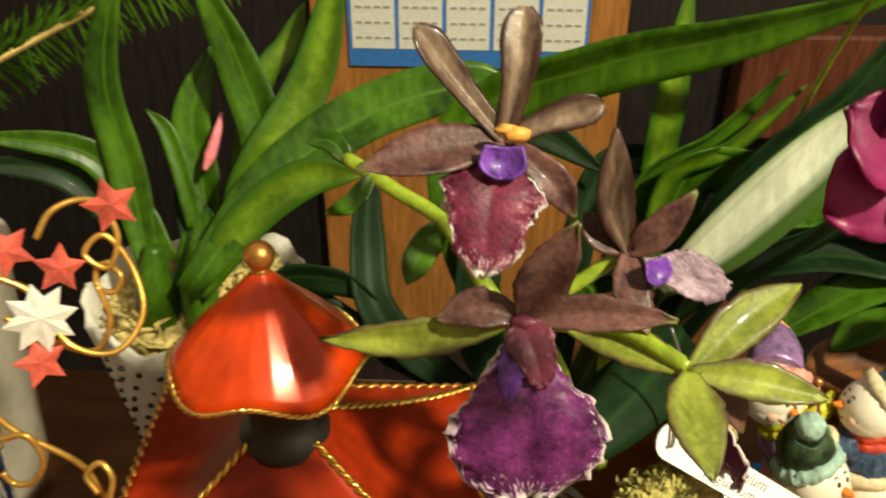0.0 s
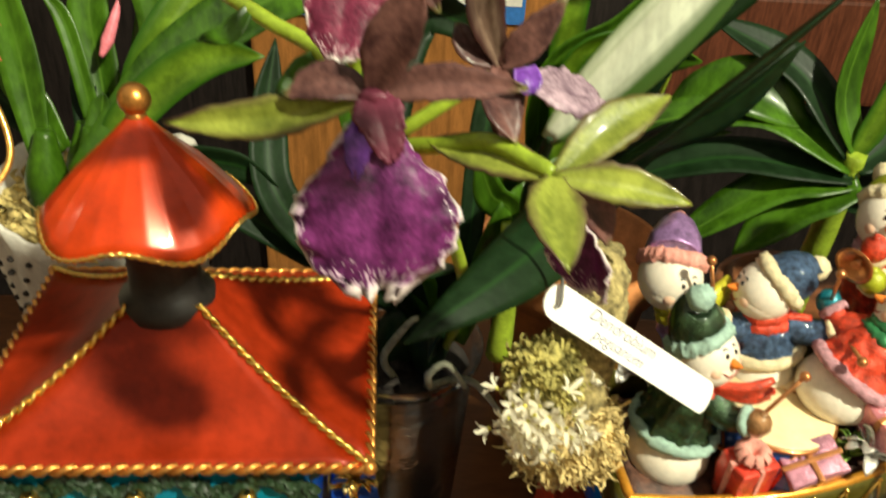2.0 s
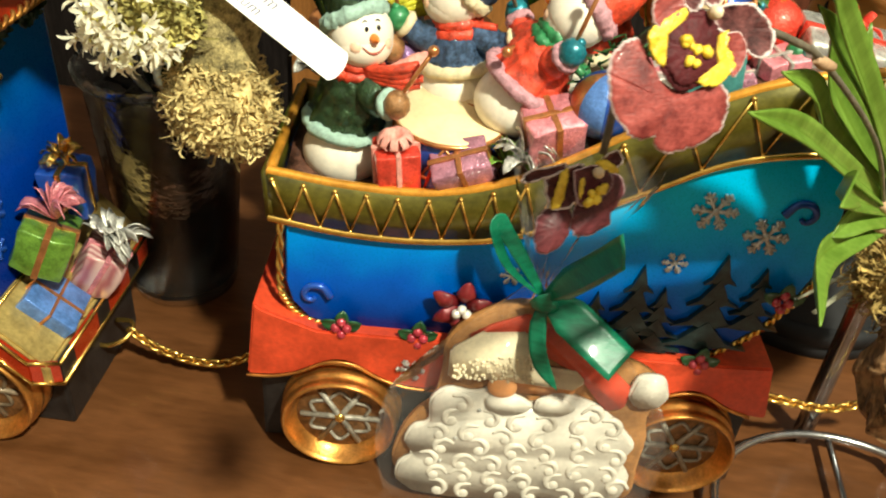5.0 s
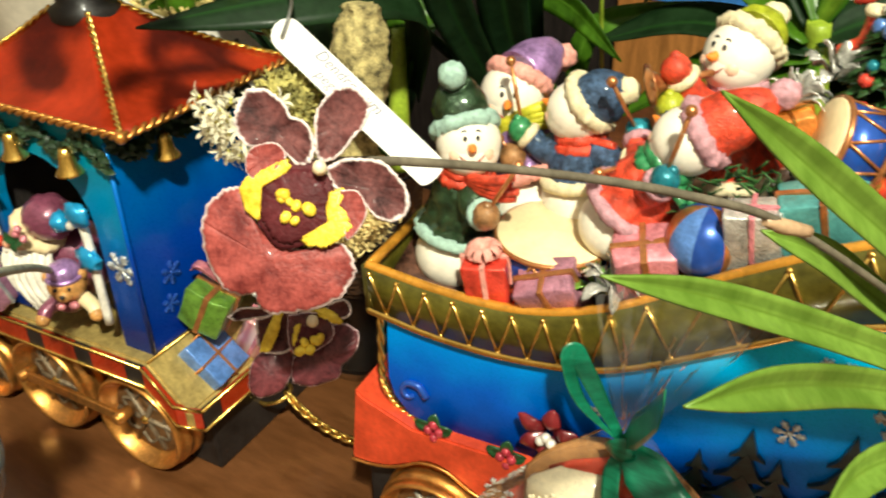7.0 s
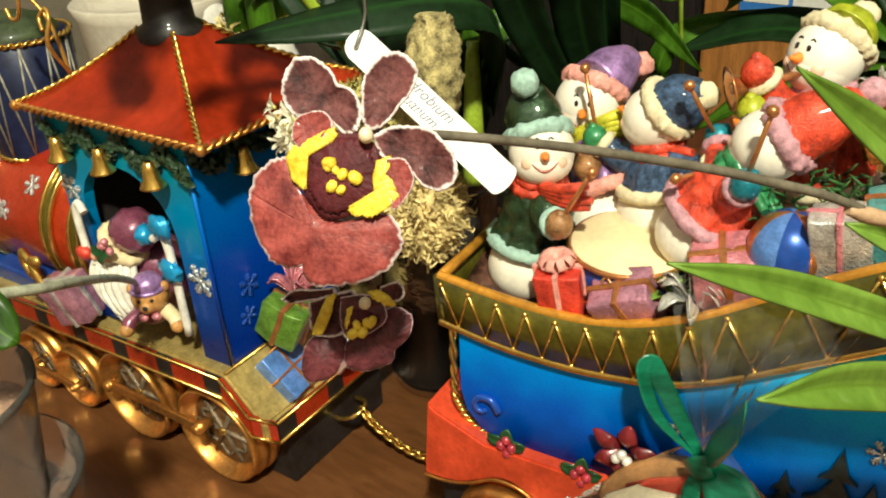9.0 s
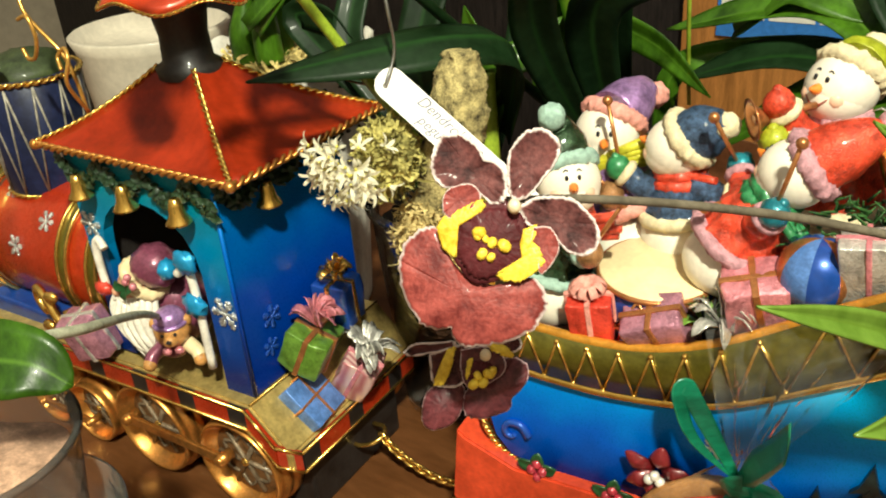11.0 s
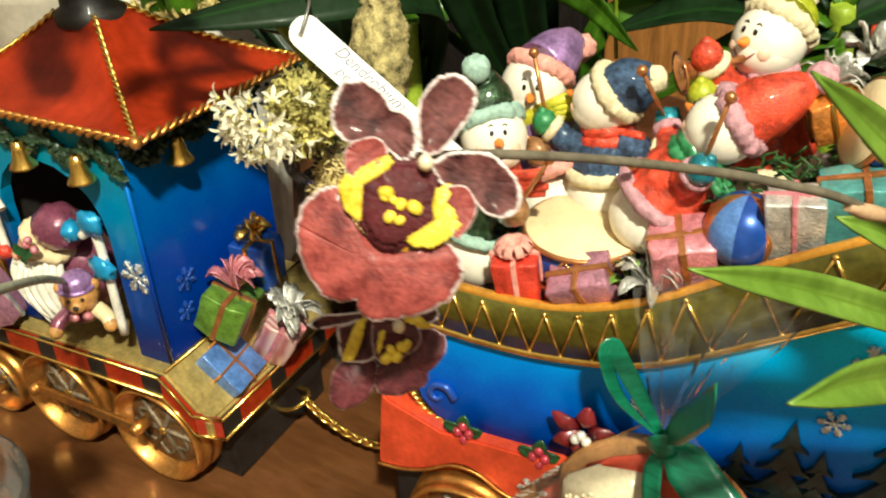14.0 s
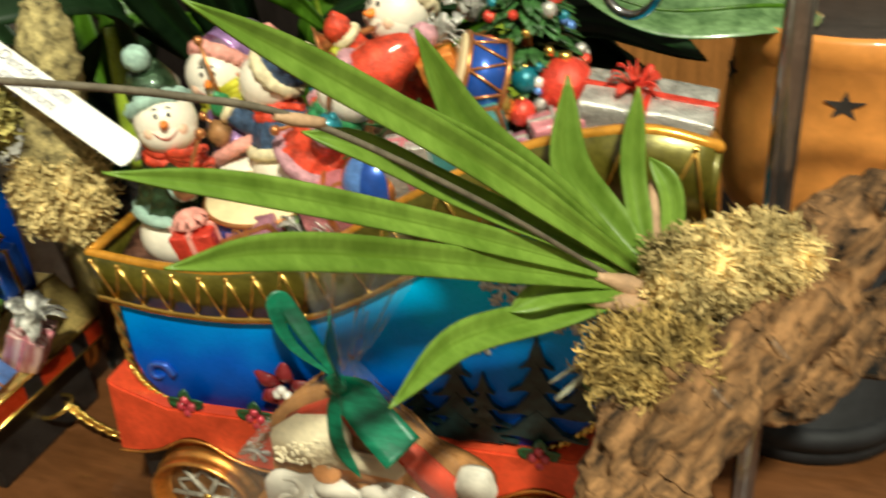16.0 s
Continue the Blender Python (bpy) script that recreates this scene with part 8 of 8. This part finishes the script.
spotted = thing("spotted_orchid", (0.372, 0.035, 0.19), "small orchid with a fan of long fleshy green leaves", "orchid plant")
FLESHY = mat("fleshy_leaf", (0.13, 0.24, 0.025), 0.4, 0, 0.2, 0.12, 60, 0.25, through_light=0.25, second=(0.19, 0.31, 0.045), stretch=(1, 1, 0.5))
uv_tint(FLESHY, (0.12, 0.21, 0.02), "mid", 0.88, 1.0, 0.1, (6, 10))
TILT1 = (0.15, -0.75, 0.65)
for pts, w, n in (
    (((0.372, 0.032, 0.2), (0.337, -0.004, 0.248), (0.311, -0.033, 0.281), (0.2965, -0.055, 0.302)), 0.0085, "leaf"),
    (((0.371, 0.034, 0.2), (0.341, 0.006, 0.243), (0.317, -0.02, 0.27), (0.305, -0.036, 0.284)), 0.0072, "leaf"),
    (((0.370, 0.032, 0.2), (0.330, -0.000, 0.236), (0.314, -0.022, 0.258), (0.303, -0.031, 0.265)), 0.0075, "leaf"),
    (((0.369, 0.030, 0.198), (0.332, -0.014, 0.233), (0.304, -0.054, 0.261), (0.2865, -0.077, 0.274)), 0.0072, "leaf"),
    (((0.369, 0.030, 0.196), (0.333, -0.018, 0.226), (0.316, -0.064, 0.253), (0.3065, -0.088, 0.262)), 0.0085, "leaf"),
    (((0.373, 0.029, 0.195), (0.348, 0.005, 0.196), (0.333, -0.022, 0.203), (0.3285, -0.052, 0.2045)), 0.0098, "leaf"),
    (((0.373, 0.03, 0.195), (0.352, 0.01, 0.203), (0.342, -0.002, 0.202)), 0.009, "leaf"),
    (((0.370, 0.033, 0.2), (0.345, 0.023, 0.228), (0.327, 0.011, 0.252), (0.3195, 0.001, 0.281)), 0.0125, "leaf"),
    (((0.373, 0.037, 0.2), (0.357, 0.042, 0.214), (0.347, 0.042, 0.230), (0.3465, 0.046, 0.255)), 0.0125, "leaf"),
    (((0.374, 0.038, 0.2), (0.366, 0.049, 0.225), (0.3658, 0.054, 0.25)), 0.0075, "leaf"),
    (((0.380, 0.041, 0.2), (0.378, 0.048, 0.219), (0.3705, 0.051, 0.229)), 0.007, "leaf"),
):
    leaf(spotted, pts, w, FLESHY, TILT1, 0.62, name=n)
SHEATH = mat("papery_sheath", (0.42, 0.26, 0.15), 0.6, 0, 0.1, 0.2, 120, 0.3)
for pts in (((0.378, 0.036, 0.19), (0.37, 0.028, 0.197), (0.362, 0.02, 0.204)), ((0.378, 0.034, 0.188), (0.37, 0.024, 0.193), (0.361, 0.015, 0.198)), ((0.376, 0.04, 0.196), (0.3735, 0.046, 0.212), (0.3725, 0.05, 0.222))):
    bm = B()
    tube(bm, pts, [0.004, 0.0036, 0.0012], 9, n=12)
    part("sheath", bm, SHEATH, spotted, "papery pink-brown sheath")
for k in range(9):
    bm = B()
    a = random.uniform(0, math.tau)
    p = Vector((0.376, 0.028, 0.182))
    tube(bm, [p, p + Vector((0.01 * math.cos(a) - 0.005, 0.008 * math.sin(a) - 0.008, -0.008)), p + Vector((0.02 * math.cos(a) - 0.008, 0.012 * math.sin(a) - 0.01, -0.02))], [0.0012, 0.001, 0.0005], 6, n=12)
    part("root", bm, ROOT, spotted)
bm = B()
GREYSTEM = mat("grey_brown_stem", (0.12, 0.1, 0.07), 0.5, 0, 0.1, 0.25, 150, 0.2)
tube(bm, [(0.366, 0.026, 0.2), (0.34, -0.01, 0.24), (0.3105, -0.0385, 0.271), (0.294, -0.06, 0.284), (0.278, -0.083, 0.294), (0.2675, -0.104, 0.302), (0.2622, -0.1155, 0.3055), (0.2615, -0.119, 0.3065)], [0.0008, 0.0008, 0.0009, 0.00075, 0.0007, 0.0007], 8, n=60)
part("flower_stem", bm, GREYSTEM, spotted, "thin grey-brown flower stem")
bm = B()
tube(bm, [(0.3125, -0.036, 0.27), (0.3085, -0.041, 0.2725), (0.3055, -0.0445, 0.2745)], [0.0013, 0.0017, 0.0009], 8, n=8)
part("stem_node", bm, SHEATH, spotted)

MARLIP = mat("maroon_lip", (0.2, 0.022, 0.022), 0.5, 0, 0.1, 0.25, 300, 0.3, through_light=0.2, second=(0.32, 0.06, 0.05))
uv_tint(MARLIP, (0.75, 0.6, 0.58), "tip", 0.95, 0.985, 0.09, (40, 1))
MARPET = mat("dark_maroon_petal", (0.06, 0.013, 0.015), 0.6, 0, 0.03, 0.4, 300, 0.3, through_light=0.1, second=(0.12, 0.036, 0.034), spec=0.2)
uv_tint(MARPET, (0.72, 0.6, 0.58), "tip", 0.9, 0.97, 0.26, (22, 1))
YELLOW = mat("yellow_blotch", (0.78, 0.43, 0.008), 0.45, 0, 0.1, 0.25, 200, 0.4, second=(0.86, 0.58, 0.06))
DARKC = mat("dark_centre", (0.07, 0.007, 0.01), 0.6, 0, 0.03, 0.3, 200, 0.4, spec=0.2)


def patch(m, pts, parent, name, material, z=0.0, dome=0.0, ruf=0.0, seed=0, label="", rag=0.02):
    """A petal with a closed outline, domed and ruffled at its edge."""
    ring = spline([(x, -y, 0) for x, y in pts] + [(pts[0][0], -pts[0][1], 0)], 145)[:-1]
    mid = sum(ring, Vector()) / len(ring)
    rows = []
    for i in range(10):
        g = i / 9
        row = []
        for k, p in enumerate(ring + ring[:1]):
            a = math.tau * k / len(ring)
            q = mid + (p - mid) * g * (1 + 0.03 * g * g * noise.noise((math.cos(a) * 9, math.sin(a) * 9, seed)) + rag * g ** 4 * noise.noise((math.cos(a) * 26, math.sin(a) * 26, seed)))
            h = z + dome * g * g + ruf * g ** 3 * (0.6 * math.sin(9 * a + seed) + noise.noise((math.cos(a) * 5, math.sin(a) * 5, seed + 5)) + 0.12 * math.sin(23 * a + 2 * seed))
            row.append(m @ Vector((q.x, q.y, h)))
        rows.append(row)
    bm = B()
    grid(bm, rows, uv=True)
    return part(name, bm, material, parent, label, solid=0.0003)


def spotted_flower(m, spec, label, at, lip):
    """A maroon flower facing +z of m, given by the outlines of its pieces."""
    ob = thing("spotted_flower", at, label, "flower", "spotted flowers")
    for k, pts in enumerate(spec["petal"]):
        patch(m, pts, ob, "petal", MARPET, -12, 18, 7, 3 * k + 1, rag=0.05)
    for k, pts in enumerate(spec["lip"]):
        patch(m, pts, ob, "lip", lip, -4 * k, -26, 6, 2 + k, "broad maroon lip with white edge", 0.045)
    for k, pts in enumerate(spec["side"]):
        patch(m, pts, ob, "side_lobe", lip, 10, 6, 3, k)
    for k, pts in enumerate(spec["yellow"]):
        patch(m, pts, ob, "yellow_collar", YELLOW, 20, -8, 4, k, "bright yellow collar", 0.12)
    patch(m, [(x * 1.2, y * 1.2 - 4) for x, y in spec["centre"]], ob, "throat", DARKC, 8, -6, 2, 9, rag=0.05)
    patch(m, spec["centre"], ob, "centre", DARKC, 24, -14, 4, 5, rag=0.13)
    for x, y, r in spec["wart"]:
        bm = B()
        ball(bm, Vector(), 1.0, seg=10, rough=0.2)
        bm.transform(m @ pose(x, -y, 28, 0, 0, x * 7) @ Matrix.Diagonal((r * 1.25, r * 1.0, r * 1.0, 1)))
        part("wart", bm, YELLOW, ob)
    x, y, r = spec["column"]
    bm = B()
    ball(bm, Vector(), 1.0, seg=12, rough=0.1)
    bm.transform(m @ pose(x, -y, 34) @ Matrix.Diagonal((r, r * 1.1, r * 1.3, 1)))
    part("column", bm, PALECOL, ob, "pale yellow column")
    return ob


PALECOL = mat("pale_column", (0.75, 0.6, 0.4), 0.45, 0, 0.2, 0.2, 150, 0.3)
TURN = Matrix(((0.8733, -0.196, 0.446), (0.4868, 0.408, -0.7727), (-0.018, 0.8917, 0.4523))).to_4x4()
c1, c2 = Vector((0.2638, -0.1255, 0.3038)), Vector((0.2555, -0.1172, 0.2738))
spotted_flower(Matrix.Translation(c1) @ TURN @ Matrix.Diagonal((4.62e-5, 4.62e-5, 4.62e-5, 1)), {
    "lip": [[(-263, 48), (-235, -20), (-185, -47), (-150, -37), (-125, 28), (-85, 78), (-25, 113), (35, 123), (95, 103), (140, 108), (165, 168), (145, 228), (95, 268), (15, 293), (-65, 296), (-100, 273), (-107, 243), (-125, 248), (-175, 243), (-225, 193), (-255, 128)]],
    "petal": [[(-135, -312), (-85, -312), (-35, -277), (-15, -242), (25, -227), (50, -177), (45, -127), (10, -112), (-35, -147), (-85, -157), (-135, -162), (-165, -202), (-163, -262)],
              [(105, -322), (155, -324), (195, -287), (190, -237), (155, -187), (115, -137), (75, -122), (55, -147), (50, -212), (60, -272)],
              [(85, -107), (125, -130), (175, -134), (235, -127), (275, -92), (305, -52), (310, -2), (275, 33), (225, 23), (190, -12), (155, -42), (105, -57)]],
    "side": [[(-131, -89), (-131, -131), (-109, -159), (-51, -169), (-23, -134), (-51, -97), (-105, -72)],
             [(128, -48), (174, -45), (199, 3), (183, 51), (149, 85), (137, 45), (119, -5)]],
    "yellow": [[(-28, -131), (-11, -105), (-48, -77), (-85, -54), (-103, -20), (-94, 35), (-120, 23), (-140, -12), (-146, -51), (-120, -82), (-66, -105)],
               [(100, -42), (134, -51), (131, -12), (149, 26), (159, 51), (122, 88), (80, 109), (34, 97), (29, 82), (65, 79), (94, 49), (91, -5)]],
    "centre": [(-97, -38), (-69, -66), (-30, -92), (36, -98), (82, -58), (97, 11), (91, 54), (54, 79), (-20, 100), (-59, 75), (-91, 20)],
    "wart": [(-26, -32, 17), (-8, -14, 11), (11, -3, 14), (45, 5, 18), (-17, 29, 15), (8, 38, 12), (-31, -20, 11)],
    "column": (72, -105, 20)}, "maroon spotted orchid flower with yellow collar and white edges", c1, MARLIP)
# darker copy of the maroon lip: the upper flower's shadow put into colour
SHADEDLIP = mat("shaded_maroon_lip", (0.06, 0.012, 0.018), 0.5, 0, 0.1, 0.25, 300, 0.3, through_light=0.15, second=(0.13, 0.026, 0.032))
uv_tint(SHADEDLIP, (0.7, 0.5, 0.52), "tip", 0.96, 0.99, 0.09, (40, 1))
spotted_flower(Matrix.Translation(c2) @ TURN @ Matrix.Diagonal((5.4e-5, 5.4e-5, 5.4e-5, 1)), {
    "lip": [[(-50, 58), (-20, 18), (20, 8), (50, -37), (90, -54), (130, -37), (138, -2), (120, 38), (90, 68), (85, 98), (50, 118), (0, 133), (-40, 126), (-55, 98)],
            [(-150, 43), (-105, 23), (-60, 33), (-50, 68), (-60, 108), (-85, 148), (-130, 170), (-170, 163), (-180, 118), (-170, 68)]],
    "petal": [[(-235, -67), (-200, -92), (-130, -97), (-80, -102), (-90, -77), (-150, -67), (-210, -57)],
              [(-155, -62), (-70, -92), (-20, -92), (-30, -22), (-60, 28), (-130, 33), (-150, -2)],
              [(50, -112), (100, -127), (118, -92), (90, -72), (50, -82)]],
    "side": [[(-60, -80), (10, -90), (60, -70), (70, -20), (20, 20), (-40, 30), (-60, -20)]],
    "yellow": [[(-100, -80), (-78, -80), (-105, 15), (-138, 26), (-128, -12)], [(15, -97), (50, -102), (92, -72), (85, -60), (40, -70)], [(-40, -50), (-26, -52), (-30, -6), (-46, 4)]],
    "centre": [(-40, -40), (10, -50), (35, -25), (20, 15), (-20, 30), (-42, 0)],
    "wart": [(-20, 20, 15), (8, 15, 14), (-8, -6, 12), (24, -12, 15), (36, -20, 12)],
    "column": (14, -68, 17)}, "drooping maroon spotted orchid flower with yellow collar", c2, SHADEDLIP)
bm = B()
tube(bm, [(0.2622, -0.1155, 0.3055), (0.2575, -0.112, 0.296), (0.2565, -0.114, 0.28)], 0.0007, 7, n=16)
part("flower_stem", bm, GREYSTEM, spotted)

# ---- small orchid in a clear cup on a wooden riser ----
riser = thing("wooden_riser", (0.05, -0.125, TABLE), "plain brown wooden riser under a potted orchid", "riser")
bm = B()
lathe(bm, [(0.0, TABLE), (0.034, TABLE), (0.034, 0.1185), (0.032, 0.1205), (0.0, 0.1205)], (0.05, -0.125, 0), 28)
part("block", bm, WOOD, riser)
young = thing("young_orchid", (0.05, -0.125, 0.1205), "young orchid in a clear plastic cup with saucer", "potted plant")
bm = B()
lathe(bm, [(0.0, 0.1218), (0.036, 0.1218), (0.0385, 0.1235), (0.0398, 0.1345), (0.0412, 0.135), (0.042, 0.1344), (0.042, 0.1325), (0.0408, 0.132), (0.0396, 0.1225), (0.037, 0.1208), (0.0, 0.1208)], (0.05, -0.125, 0), 44)
part("saucer", bm, CLEAR, young, "milky plastic saucer").visible_shadow = False
bm = B()
lathe(bm, [(0.0, 0.1225), (0.027, 0.1225), (0.0345, 0.172), (0.036, 0.1725), (0.036, 0.175), (0.0342, 0.175), (0.0262, 0.1245), (0.0, 0.1245)], (0.05, -0.125, 0), 44)
part("cup", bm, CLEAR, young, "clear plastic cup").visible_shadow = False
PINKBARK = mat("pinkish_bark", (0.5, 0.3, 0.2), 0.8, 0, 0, 0.3, 120, 0.5)
bm = B()
lathe(bm, [(0.0, 0.1255), (0.0245, 0.1262), (0.0305, 0.16), (0.0, 0.164)], (0.05, -0.125, 0), 30)
for v in bm.verts:
    v.co += Vector((noise.noise(v.co * 140), noise.noise(v.co * 140 + Vector((5, 0, 0))), noise.noise(v.co * 140 + Vector((0, 5, 0))))) * 0.002
part("bark_fill", bm, PINKBARK, young)
leaf(young, [(0.045, -0.13, 0.158), (0.055, -0.124, 0.205), (0.078, -0.111, 0.209), (0.09, -0.104, 0.2)], 0.026, LEAF, (0, -0.3, 0.9), 0.15, shape="oval")
leaf(young, [(0.045, -0.133, 0.158), (0.025, -0.152, 0.2), (0.0, -0.165, 0.2)], 0.026, LEAF, (0, -0.3, 0.9), 0.15, shape="oval")
bm = B()
tube(bm, [(0.045, -0.127, 0.158), (0.05, -0.108, 0.198), (0.045, -0.07, 0.188), (0.01, -0.03, 0.16), (-0.012, -0.008, 0.14), (-0.021, -0.002, 0.1325)], [0.002, 0.0022, 0.002, 0.0018, 0.0009], 9, n=40)
part("root", bm, ROOT, young, "long grey aerial root")
